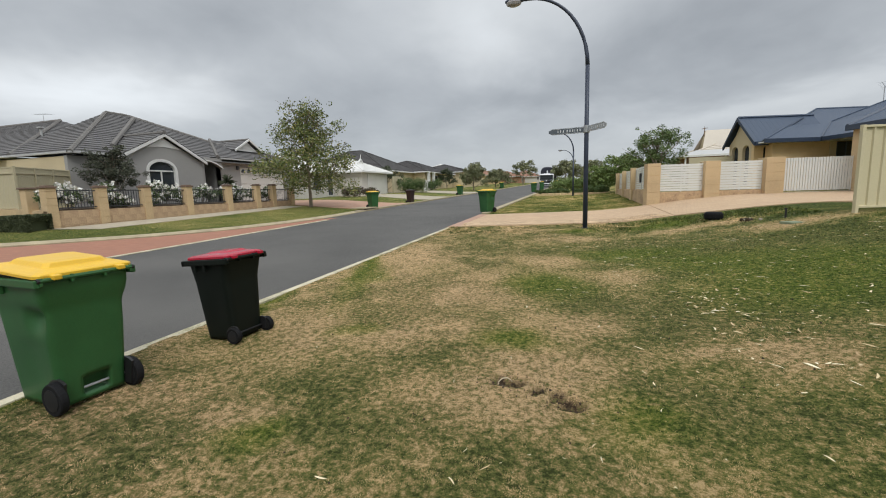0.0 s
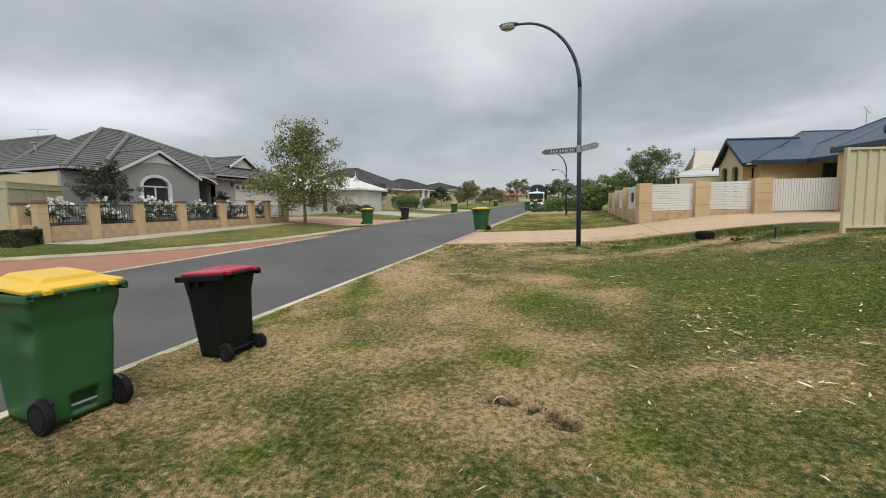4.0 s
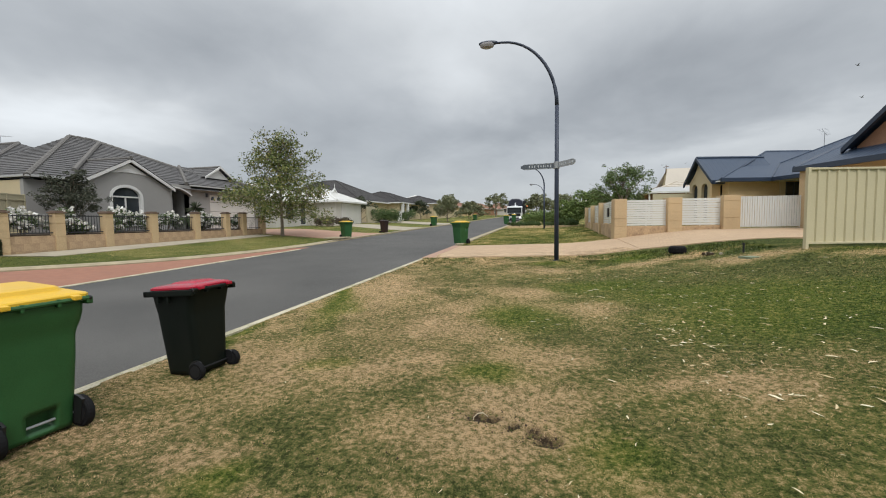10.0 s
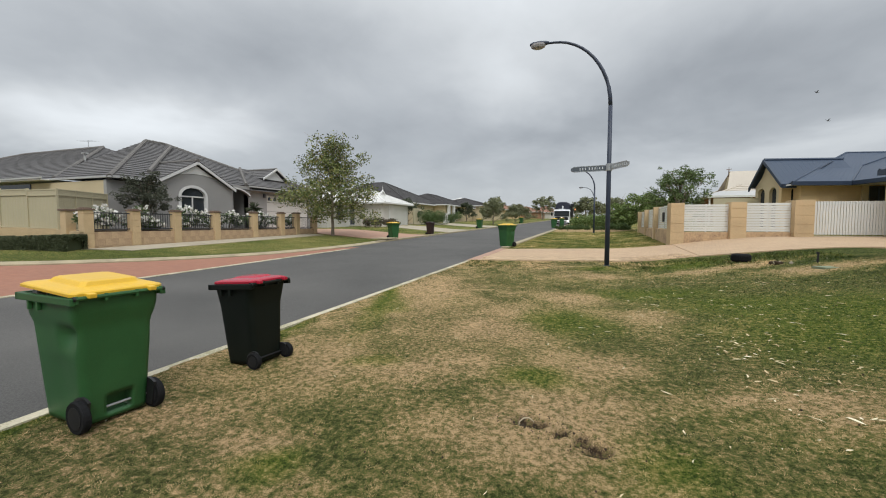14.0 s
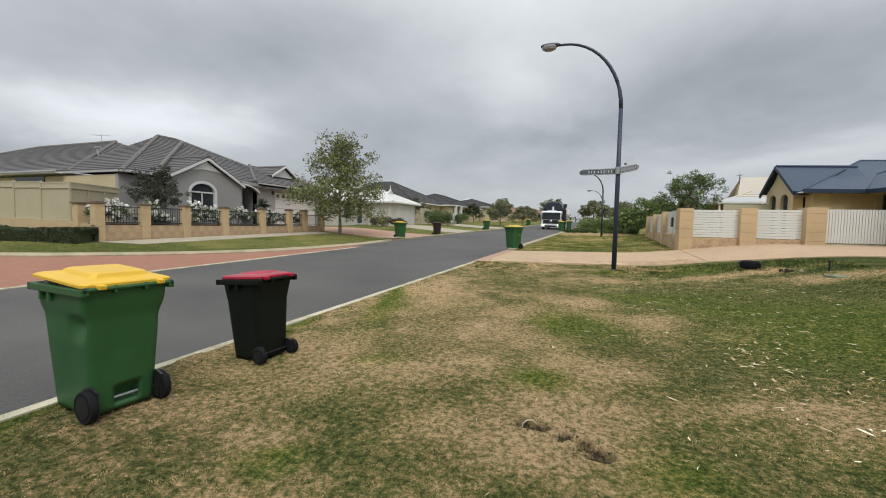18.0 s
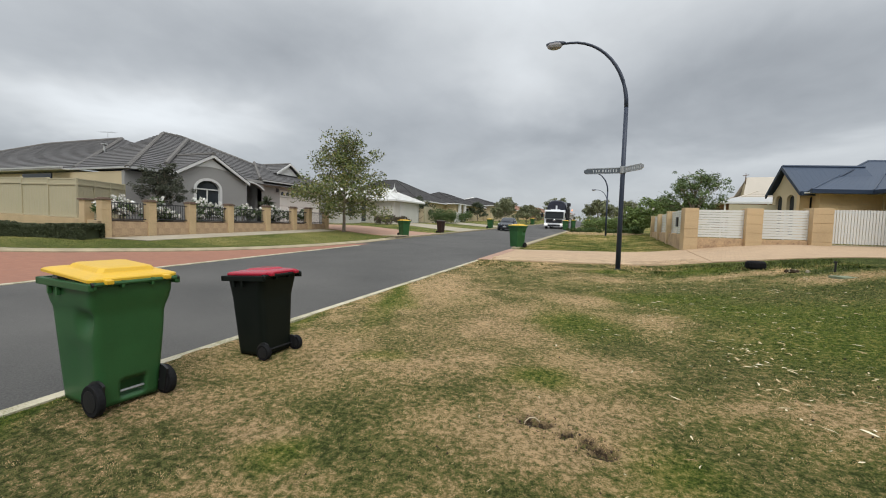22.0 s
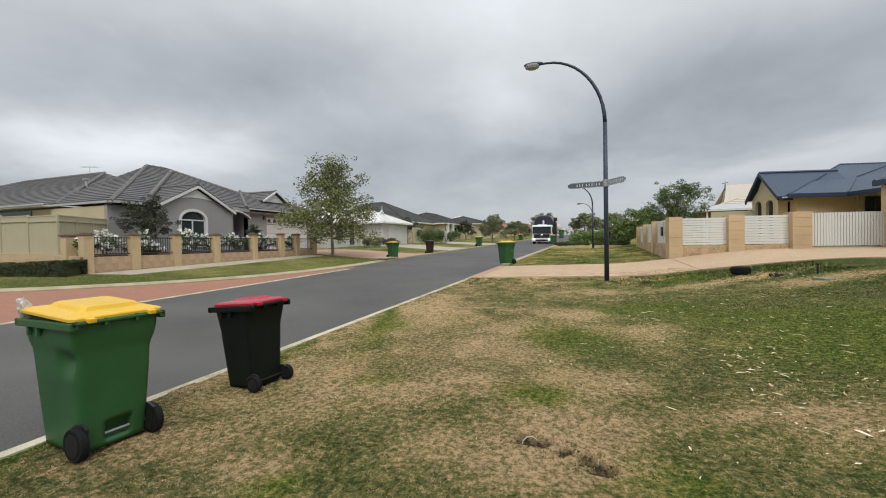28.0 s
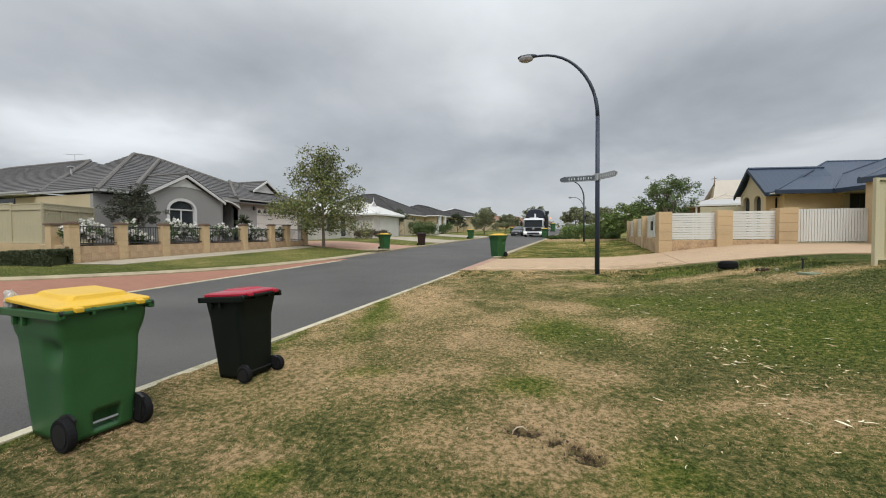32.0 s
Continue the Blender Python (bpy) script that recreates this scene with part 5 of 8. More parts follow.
    boxed("eave", -47.5, -28.6, 11.5, 13.0, 3.84, 3.9, WHITETRIM, t)
    boxed("window", -33.5, -30.5, 11.95, 12.0, 3.0, 3.7, WINGLASS, t, label="dark high window")
    # garage roof with a small gablet
    tiled(t, (G + 0.35, 21.0, 4.24), (G + 0.35, 29.4, 4.24), (G - 4.2, 26.4, 6.1), (G - 4.2, 24.9, 6.1), 13)
    tiled(t, (G - 8, 21.0, 4.24), (G + 0.35, 21.0, 4.24), (G - 4.2, 24.9, 6.1), (G - 4.2, 24.9, 6.1), 13)
    tiled(t, (G + 0.35, 29.4, 4.24), (G - 8, 29.4, 4.24), (G - 4.2, 26.4, 6.1), (G - 4.2, 26.4, 6.1), 13)
    for y in (24.4, 27.3):
        tiled(t, (G - 1.2, y, 5.12), (G - 4.4, y, 5.12), (G - 4.4, 25.85, 5.98), (G - 1.2, 25.85, 5.98), 5)
    ridge(t, (G + 0.35, 21.0, 4.26), (G - 4.2, 24.9, 6.12)), ridge(t, (G + 0.35, 29.4, 4.26), (G - 4.2, 26.4, 6.12)), ridge(t, (G - 1.2, 25.85, 6.0), (G - 4.4, 25.85, 6.0))
    bm = bmesh.new()
    gable_plane(bm, [(24.7, 5.08), (27.0, 5.08), (25.85, 5.83)], G - 1.5, G - 1.4)
    part("gablet", bm, WHITETRIM, t, "white gablet panel")
    for y in (24.3, 27.4):
        bm = bmesh.new()
        gable_plane(bm, [(y, 4.98), (y, 5.13), (25.85, 6.06), (25.85, 5.91)], G - 1.2, G - 1.12)
        part("barge_board", bm, WHITETRIM, t)
    boxed("back_wall", -46, G - 0.3, 27.0, 27.3, F - 0.4, 3.9, RENDER_GREY, t)
    boxed("side_wall", G - 8, G - 0.2, 28.75, 29.0, F - 0.4, 4.1, RENDER_GREY, t)
    # vent and aerial
    bm = bmesh.new()
    tube(bm, [(-32.6, 16.0, 5.4), (-32.6, 16.0, 6.2)], 0.07, 8)
    box(bm, -32.75, -32.45, 15.85, 16.15, 6.16, 6.24, 0.02)
    part("roof_vent", bm, WHITEGREY, t)
    aerial(t, -38.2, 19.5, 7.4, 0.62, -8)


def aerial(parent, x, y, z, h, turn, k=1.0):
    bm = bmesh.new()
    tube(bm, [(0, 0, 0), (0, 0, h)], 0.016, 6)
    tube(bm, [(-1.3 * k, 0, h + 0.12 * k), (1.3 * k, 0, h - 0.12 * k)], 0.009, 6)
    for i in range(6):
        u = (-1.2 + 0.45 * i) * k
        tube(bm, [(u, -0.3 * k, h + 0.02 - u * 0.09), (u, 0.3 * k, h + 0.02 - u * 0.09)], 0.005, 4)
    o = part("aerial", bm, GALV, parent, "rooftop television aerial")
    o.matrix_basis = pose(x, y, z, 0, 0, turn)


grey_house()


# ---- boundary wall with white slats, across the driveway ----
def slat_wall():
    t = thing("boundary_wall", label="limestone boundary wall with pillars and white slatted infill", category="wall", kind="structure")
    front = [((3.18, 17.42), 2.32), ((5.42, 17.74), 2.36), ((7.66, 18.1), 2.42)]
    side = [(3.05, 17.4), (3.05, 22.0), (3.05, 26.5), (3.05, 31.0)]

    def pillar(x, y, z, s=0.24, rz=0):
        bm = bmesh.new()
        zb, k = land(x, y) - 0.2, 0
        zz = zb
        while zz < z - 0.05:
            top = min(zz + 0.36, z)
            box(bm, -s, s, -s, s, zz, top - 0.012, 0.008)
            zz += 0.36
        box(bm, -s + 0.012, s - 0.012, -s + 0.012, s - 0.012, zb, z - 0.03)
        p = part("pillar", bm, LIMESTONE, t)
        p.matrix_basis = pose(x, y, 0, 0, 0, rz)
        return p

    def bay(a, b, ztop, zlow, slats, rz):
        d = Vector(b) - Vector(a)
        L = d.length - 0.48
        n = d.normalized()
        s = Vector(a) + n * 0.24
        m = pose(s.x, s.y, 0, 0, 0, math.degrees(math.atan2(n.y, n.x)))
        bm = bmesh.new()
        zb = min(land(*a), land(*b)) - 0.25
        box(bm, 0, L, -0.13, 0.13, zb, zlow, 0.01)
        part("plinth", bm, PLINTH, t).matrix_basis = m
        o = None
        step = (ztop - zlow - 0.05) / slats
        for i in range(slats):
            if o is None:
                bb = bmesh.new()
                box(bb, 0.02, L - 0.02, -0.012, 0.012, 0, step - 0.013, 0.004)
                o = part("slat", bb, WHITE, t)
                o.matrix_basis = m @ pose(0, -0.05, zlow + 0.03)
            else:
                share("slat", o.data, t, m @ pose(0, -0.05, zlow + 0.03 + step * i))
        bm = bmesh.new()
        for x in (0.02, L / 2, L - 0.07):
            box(bm, x, x + 0.05, -0.03, 0.0, zlow, ztop - 0.02)
        part("slat_post", bm, WHITE, t).matrix_basis = m

    for (a, za), (b, zb) in zip(front, front[1:]):
        bay(a, b, za - 0.02, 1.12, 11, 0)
    for a, b in zip(side, side[1:]):
        bay(a, b, 2.34, 1.22, 11, 90)
    pillar(3.18, 17.42, 2.34, 0.26, 8)
    pillar(5.42, 17.74, 2.36, 0.29, 8)
    pillar(7.70, 18.1, 2.42, 0.34, 8)
    for x, y in side[1:]:
        pillar(x, y, 2.36, 0.22)
    # meter box by the corner pillar
    bm = bmesh.new()
    box(bm, 2.73, 2.79, 17.55, 17.9, 1.55, 1.95, 0.01)
    part("letterbox", bm, CARTRIM, t, "small black letterbox")


slat_wall()


def swing_gate():
    t = thing("driveway_gate", 8.06, 18.15, land(9.5, 18.3), 8, "white vertical-board driveway gate, closed", "gate")
    bm = bmesh.new()
    for z in (0.12, 1.30):
        box(bm, 0, 2.6, -0.02, 0.02, z, z + 0.07, 0.006)
    for x in (0.0, 2.53):
        box(bm, x, x + 0.07, -0.02, 0.02, 0.05, 1.42, 0.006)
    part("gate_frame", bm, WHITE, t)
    o = None
    for i in range(26):
        if o is None:
            bb = bmesh.new()
            box(bb, -0.04, 0.04, -0.012, 0.012, 0.1, 1.42, 0.004)
            o = part("board", bb, WHITE, t)
            o.matrix_basis = pose(0.06 + 0.099 * i, -0.034, 0)
        else:
            share("board", o.data, t, pose(0.06 + 0.099 * i, -0.034, 0))
    bm = bmesh.new()
    box(bm, 0.0, 2.6, -0.07, 0.03, -0.2, 0.06, 0.01)
    part("threshold", bm, CONCRETE, t)


swing_gate()


# ---- cream steel fence at the end of the verge ----
def rib_fence():
    t = thing("steel_fence", 5.56, 8.05, 0.0, 14, "cream ribbed steel fence panel on raised ground", "fence")
    zb, zt, L = 0.86, 2.46, 2.38
    for i in range(3):
        bm = bmesh.new()
        k = 11
        pts = []
        for j in range(k):
            for off, dep in ((0.0, 0.0), (0.66, 0.0), (0.74, -0.03), (0.92, -0.03)):
                pts.append((0.05 + (L - 0.05) * (j + off) / k, dep))
        pts.append((L, 0.0))
        lo = [bm.verts.new((x, y, zb)) for x, y in pts]
        hi = [bm.verts.new((x, y, zt)) for x, y in pts]
        lo2 = [bm.verts.new((x, y + 0.004, zb)) for x, y in pts]
        hi2 = [bm.verts.new((x, y + 0.004, zt)) for x, y in pts]
        for u in range(len(pts) - 1):
            bm.faces.new((lo[u], lo[u + 1], hi[u + 1], hi[u]))
            bm.faces.new((lo2[u + 1], lo2[u], hi2[u], hi2[u + 1]))
        p = part("panel", bm, RIBCREAM, t)
        p.matrix_basis = pose(i * L, 0, 0)
        for nm, z in (("top_rail", zt - 0.02), ("bottom_rail", zb - 0.02)):
            bm = bmesh.new()
            box(bm, 0, L, -0.045, 0.02, z, z + 0.045, 0.006)
            part(nm, bm, RIBCREAM, p)
        bm = bmesh.new()
        box(bm, -0.03, 0.035, -0.05, 0.03, 0.5, zt + 0.03, 0.006)
        part("post", bm, RIBCREAM, p)


rib_fence()


# ---- cream brick house with the blue steel roof ----
def steel(parent, a, b, c, d, material=None, pitch=0.25, name="roof_slope"):
    """A slope of steel roofing from the eave a-b up to d-c, with low ribs."""
    a, b, c, d = (Vector(p) for p in (a, b, c, d))
    nrm = (b - a).cross(d - a).normalized()
    if nrm.z < 0:
        nrm = -nrm
    n = max(1, int((b - a).length / pitch))
    bm = bmesh.new()
    last = None
    for i in range(n + 1):
        for off, up in (((0.0, 0.0), (0.82, 0.0), (0.91, 0.007)) if i < n else ((0.0, 0.0),)):
            t0 = (i + off) / n
            row = [bm.verts.new(a.lerp(b, t0) + nrm * up), bm.verts.new(d.lerp(c, t0) + nrm * up)]
            if last:
                bm.faces.new((last[0], row[0], row[1], last[1]))
            last = row
    return part(name, bm, material or ROOFBLUE, parent)


def hip_cap(parent, a, b, material, r=0.07):
    bm = bmesh.new()
    tube(bm, [a, b], r, 6)
    part("ridge_cap", bm, material, parent)


def brick_mat(name, c1, c2, joint):
    m = paver_mat(name, c1, c2, joint, 0.31, 0.172)
    n, l = m.node_tree.nodes, m.node_tree.links
    mp = next(q for q in n if q.bl_idname == "ShaderNodeMapping")
    mp.inputs["Rotation"].default_value = (radians(90), 0, 0)
    return m


CREAMBRICK = brick_mat("cream_brickwork", (0.68, 0.50, 0.27), (0.61, 0.44, 0.23), (0.52, 0.41, 0.26))


def blue_house():
    t = thing("house", 8.44, 22.17, 0.95, 14.4, "cream brick house with a navy-blue steel roof", "house")
    e, g = 2.5, 3.74
    # wall set back beside the gable, with a narrow arched opening
    nx = 0.88
    hole = arch_pts(nx, 0.13, 0.6, 2.14)
    bm = bmesh.new()
    for poly in ([(0.3, -0.4), (nx, -0.4), (nx, 0.6)] + hole[0:7] + [(nx, e), (0.3, e)], [(nx, -0.4), (1.3, -0.4), (1.3, e), (nx, e)] + hole[6:] + [(nx, 0.6)]):
        a = [bm.verts.new((x, 0.5, z)) for x, z in poly]
        b = [bm.verts.new((x, 0.7, z)) for x, z in poly]
        bm.faces.new(a), bm.faces.new(list(reversed(b)))
        for i in range(len(poly)):
            bm.faces.new((a[i], b[i], b[(i + 1) % len(poly)], a[(i + 1) % len(poly)]))
    bmesh.ops.recalc_face_normals(bm, faces=bm.faces[:])
    part("porch_wall", bm, CREAMBRICK, t)
    boxed("pane", 0.7, 1.06, 0.62, 0.66, 0.5, 2.4, WINGLASS, t, label="dark arched window")
    # wall under the main eave, its corner pier and the dark glazed door in the corner
    boxed("south_wall", 0.84, 9.0, 0.0, 0.22, -0.4, e, CREAMBRICK, t)
    boxed("return_wall", 0.84, 1.04, 0.22, 0.5, -0.4, e, CREAMBRICK, t)
    boxed("pier", 0.80, 1.64, -0.05, 0.0, -0.4, e - 0.12, CREAMBRICK, t, 0.01)
    boxed("pier", 3.5, 3.78, -0.08, 0.0, -0.4, e - 0.12, RENDER_CREAM, t, 0.01)
    boxed("glazed_door", 3.8, 4.7, -0.03, 0.0, -0.2, 2.32, WINGLASS, t, label="dark glazed door")
    for x in (3.79, 4.22, 4.66):
        boxed("door_frame", x, x + 0.05, -0.06, -0.03, -0.2, 2.32, FASCIABLUE, t)
    # gable end towards the street: two arched openings, cut through
    y0, y1, ap = 0.72, 2.62, 1.67
    def ring(yc):
        return arch_pts(yc, 0.27, 0.3, 2.12, 8)
    bm = bmesh.new()
    p1, p2, zk = 1.22, 2.12, 2.98
    polys = [[(y0, -0.4), (p1, -0.4), (p1, 0.3)] + ring(p1)[0:6] + [(p1, zk), (y0, e)],
             [(p1, -0.4), (p2, -0.4), (p2, 0.3)] + ring(p2)[0:6] + [(p2, zk), (ap, g), (p1, zk)] + ring(p1)[5:] + [(p1, 0.3)],
             [(p2, -0.4), (y1, -0.4), (y1, e), (p2, zk)] + ring(p2)[5:] + [(p2, 0.3)]]
    for poly in polys:
        gable_plane(bm, poly, 0.35, 0.58)
    part("gable_wall", bm, RENDER_CREAM, t, "cream gable with two arched openings")
    for yc in (p1, p2):
        boxed("pane", 0.50, 0.54, yc - 0.3, yc + 0.3, 0.28, 2.45, WINGLASS, t, label="dark arched window")
    boxed("porch_wall", 1.4, 1.6, 0.7, 2.6, -0.4, e, CREAMBRICK, t)
    # gable roof
    steel(t, (0.15, y0 - 0.5, e - 0.05), (3.9, y0 - 0.5, e - 0.05), (3.9, ap, g + 0.1), (0.15, ap, g + 0.1))
    steel(t, (3.9, y1 + 0.2, e - 0.05), (0.15, y1 + 0.2, e - 0.05), (0.15, ap, g + 0.1), (3.9, ap, g + 0.1))
    hip_cap(t, (0.15, ap, g + 0.12), (3.9, ap, g + 0.12), ROOFBLUE)
    for ya in (y0 - 0.5, y1 + 0.2):
        bm = bmesh.new()
        gable_plane(bm, [(ya, e - 0.22), (ya, e - 0.03), (ap, g + 0.13), (ap, g - 0.06)], 0.08, 0.16)
        part("barge_board", bm, FASCIABLUE, t)
    # hip roof over the body of the house
    A, B = (0.12, -0.52, e), (9.2, -0.52, e)
    P, Q = (5.3, 3.3, 4.42), (8.0, 3.3, 4.42)
    steel(t, A, B, Q, P)
    steel(t, (2.6, 5.0, e), A, P, P)
    steel(t, B, (9.2, 7.0, e), Q, Q)
    for a, b in ((A, P), (P, Q), (B, Q)):
        hip_cap(t, a, b, ROOFBLUE, 0.05)
    # roof that links the body to the garage wing, meeting the main slope in a valley
    V, H = (4.6, 1.38, e + 0.95), (8.0, -1.3, e + 2.65)
    steel(t, (2.7, -4.1, e), (2.7, -0.52, e), V, (4.6, -4.1, e + 0.95))
    steel(t, (4.6, -4.1, e + 0.95), V, H, (8.0, -4.1, e + 2.65))
    steel(t, V, (9.3, 1.38, e + 0.95), H, H)
    hip_cap(t, V, H, ROOFBLUE, 0.05)
    for a, b in (((2.7, -0.52, e + 0.02), V), ((0.7, 0.22, e + 0.02), (3.3, 1.5, 3.72))):
        bm = bmesh.new()
        tube(bm, [a, b], 0.035, 6)
        part("valley_gutter", bm, FASCIABLUE, t)
    gutter(t, [(0.12, -0.55, e + 0.02), (2.7, -0.55, e + 0.02)], FASCIABLUE, 0.2)
    gutter(t, [(2.68, -0.55, e + 0.02), (2.68, -3.85, e + 0.02)], FASCIABLUE, 0.2)
    gutter(t, [(0.2, 0.20, e - 0.03), (0.7, 0.20, e - 0.03)], FASCIABLUE, 0.2)
    boxed("soffit", 0.17, 2.7, -0.5, 0.02, e - 0.15, e - 0.09, WHITETRIM, t)
    boxed("soffit", 2.72, 9.0, -3.9, -0.02, e - 0.15, e - 0.09, WHITETRIM, t)
    boxed("back_wall", 2.8, 9.0, 4.7, 4.95, -0.4, e, CREAMBRICK, t)
    boxed("east_wall", 8.8, 9.0, 0.0, 6.6, -0.4, e, CREAMBRICK, t)
    # garage wing towards the verge
    bm = bmesh.new()
    for x, y, a, b in ((1.15, -4.35, 0.36, 0.36),):
        box(bm, x, x + a, y, y + b, -0.5, e + 0.05, 0.01)
    part("pier", bm, LIMESTONE, t, "limestone block pier")
    boxed("garage_wall", 1.9, 2.1, -11.0, -4.0, -0.5, e + 0.05, CREAMBRICK, t)
    boxed("garage_wall", 1.5, 9.0, -4.15, -3.95, -0.5, e + 0.05, CREAMBRICK, t)
    A, B = (1.0, -3.9, e + 0.1), (1.0, -11.5, e + 0.1)
    P, Q = (5.2, -4.3, 4.62), (5.2, -11.5, 4.62)
    steel(t, A, B, Q, P)
    steel(t, (9.6, -3.9, e + 0.1), A, P, P)
    hip_cap(t, A, P, ROOFBLUE, 0.08), hip_cap(t, P, Q, ROOFBLUE, 0.08)
    gutter(t, [(1.0, -11.5, e + 0.12), (1.0, -3.9, e + 0.12)], FASCIABLUE, 0.22)
    # gable standing on the slope of the wing
    for ya in (-5.2, -10.0):
        steel(t, (1.8, ya, 3.16), (5.6, ya, 3.16), (5.6, -7.6, 4.98), (1.8, -7.6, 4.98))
        bm = bmesh.new()
        gable_plane(bm, [(ya, 2.98), (ya, 3.18), (-7.6, 5.02), (-7.6, 4.80)], 1.72, 1.84)
        part("barge_board", bm, FASCIABLUE, t)
    hip_cap(t, (1.8, -7.6, 5.0), (5.6, -7.6, 5.0), ROOFBLUE)
    bm = bmesh.new()
    gable_plane(bm, [(-5.5, 2.7), (-9.7, 2.7), (-9.7, 3.2), (-7.6, 4.75), (-5.5, 3.2)], 2.1, 2.25)
    part("gable_wall", bm, BRICKRUST, t, "rust brick gable")
    aerial(t, 6.05, 0.3, 4.15, 0.75, 40, 0.62)


blue_house()


# ---- the other houses of the street ----
def plain_house(x0, x1, y0, y1, zf, ze, zr, wall_m, roof_m, ridge_m, label, steps=14, openings=()):
    t = thing("house", 0, 0, 0, 0, label, "house")
    for a in ((x0, x0 + 0.2, y0, y1), (x1 - 0.2, x1, y0, y1), (x0 + 0.2, x1 - 0.2, y0, y0 + 0.2), (x0 + 0.2, x1 - 0.2, y1 - 0.2, y1)):
        boxed("wall", *a, zf - 0.6, ze - 0.02, wall_m, t)
    hip_roof(t, x0 - 0.5, x1 + 0.5, y0 - 0.5, y1 + 0.5, ze, zr, roof_m, ridge_m, steps, gut=WHITETRIM)
    for kind, a, b, z0, z1, m in openings:
        o = boxed(kind, x1, x1 + 0.05, a, b, z0, z1, m, t)
        f = bmesh.new()
        for q in ((a - 0.08, a, z0 - 0.08, z1 + 0.08), (b, b + 0.08, z0 - 0.08, z1 + 0.08), (a, b, z1, z1 + 0.08), (a, b, z0 - 0.08, z0)):
            box(f, x1, x1 + 0.08, *q)
        part("frame", f, WHITETRIM, o)
    return t


WALLWHITE = mat("off_white_render", (0.58, 0.55, 0.50), 0.8, 0.06, 0.8, 50, 0.1)
h = plain_house(-29.5, -22.0, 38.5, 44.9, 1.3, 3.85, 5.45, WALLWHITE, ROOFWHITE, ROOFWHITE, "off-white house with a pale steel roof and garage", 10, [("garage_door", 39.9, 44.4, 1.3, 3.5, GARAGE)])
bm = bmesh.new()
gable_plane(bm, [(40.9, 4.35), (43.1, 4.35), (42.0, 5.3)], -24.2, -24.0)
part("gablet", bm, WHITETRIM, h)
for ya in (40.6, 43.4):
    bm = bmesh.new()
    gable_plane(bm, [(ya, 4.2), (ya, 4.32), (42.0, 5.5), (42.0, 5.38)], -24.0, -23.85)
    part("barge_board", bm, WHITETRIM, h)
bm = bmesh.new()
tube(bm, [(-23.9, 42.0, 5.4), (-23.9, 42.0, 6.0)], [0.05, 0.015], 6)
part("finial", bm, WHITETRIM, h)
plain_house(-37.0, -25.0, 32.5, 40.0, 1.3, 3.75, 5.7, WALLWHITE, ROOFWHITE, ROOFWHITE, "off-white house wing with a shaded veranda", 10, [("window", 34.0, 35.2, 1.9, 3.3, WINGLASS), ("door", 36.5, 37.4, 1.4, 3.4, WINGLASS)])
plain_house(-40.0, -24.5, 49.5, 63.0, 1.7, 4.5, 7.9, RENDER_CREAM, TILEDARK, TILEDARK, "house with a large dark brown hip roof", 16, [("window", 52, 54, 2.3, 3.7, WINGLASS)])
h = plain_house(-33.0, -22.5, 60.0, 75.0, 2.0, 4.6, 6.7, RENDER_CREAM, TILEDARK, TILEDARK, "low house with a dark roof and columned porch", 14, [("window", 64.0, 66.0, 2.4, 4.0, WINGLASS), ("door", 61.3, 62.3, 2.0, 4.1, WINGLASS)])
for y in (60.2, 62.7):
    boxed("column", -22.3, -21.9, y, y + 0.4, 1.6, 4.5, WHITETRIM, h, 0.02)
plain_house(-32.0, -20.5, 76.5, 88.0, 2.3, 5.1, 6.9, RENDER_CREAM, TILEDARK, TILEDARK, "cream house with a dark low roof", 12, [("window", 79, 82, 3.0, 4.6, WINGLASS)])
plain_house(-40.0, -27.0, 96.0, 110.0, 2.7, 5.6, 8.3, WALLWHITE, ROOFWHITE, ROOFWHITE, "pale-roofed house far along the street", 10, [("window", 99, 102, 3.4, 4.8, WINGLASS)])
plain_house(-34.0, -22.0, 114.0, 126.0, 3.0, 5.6, 7.9, BRICKCREAM, ROOFRED, ROOFRED, "distant house with a terracotta tile roof", 10, [("window", 117, 120, 3.6, 5.0, WINGLASS)])
plain_house(-27.0, -16.5, 130.0, 140.0, 3.2, 5.4, 7.2, BRICKRUST, ROOFRED, ROOFRED, "distant house with a red-brown tile roof", 10, [("window", 132, 135, 3.8, 5.0, WINGLASS)])
plain_house(-22.0, -12.0, 142.0, 152.0, 3.4, 5.6, 7.8, WALLWHITE, ROOFRED, ROOFRED, "distant pale house with a red roof", 8)
plain_house(6.0, 18.0, 90.0, 102.0, 2.7, 5.0, 6.6, RENDER_CREAM, ROOFCREAM, ROOFCREAM, "distant cream house with a pale roof", 8)
# house with the finialed cream roof behind the boundary wall
h = plain_house(10.3, 19.0, 41.0, 51.0, 1.6, 4.1, 6.0, BRICKRUST, ROOFCREAM, ROOFCREAM, "rust brick house with a cream steel roof and white veranda", 10, [])
steel(h, (11.0, 42.2, 4.4), (18.5, 42.2, 4.4), (18.5, 44.2, 6.45), (11.7, 44.2, 6.45), ROOFCREAM)
steel(h, (18.5, 46.2, 4.4), (11.0, 46.2, 4.4), (11.7, 44.2, 6.45), (18.5, 44.2, 6.45), ROOFCREAM)
bm = bmesh.new()
gable_plane(bm, [(42.3, 4.4), (46.1, 4.4), (44.2, 6.35)], 11.6, 11.7)
part("gable_wall", bm, RENDER_CREAM, h)
bm = bmesh.new()
tube(bm, [(11.6, 44.2, 5.9), (11.6, 44.2, 6.85)], [0.08, 0.015], 6)
tube(bm, [(11.35, 44.2, 6.6), (11.85, 44.2, 6.68)], 0.03, 5)
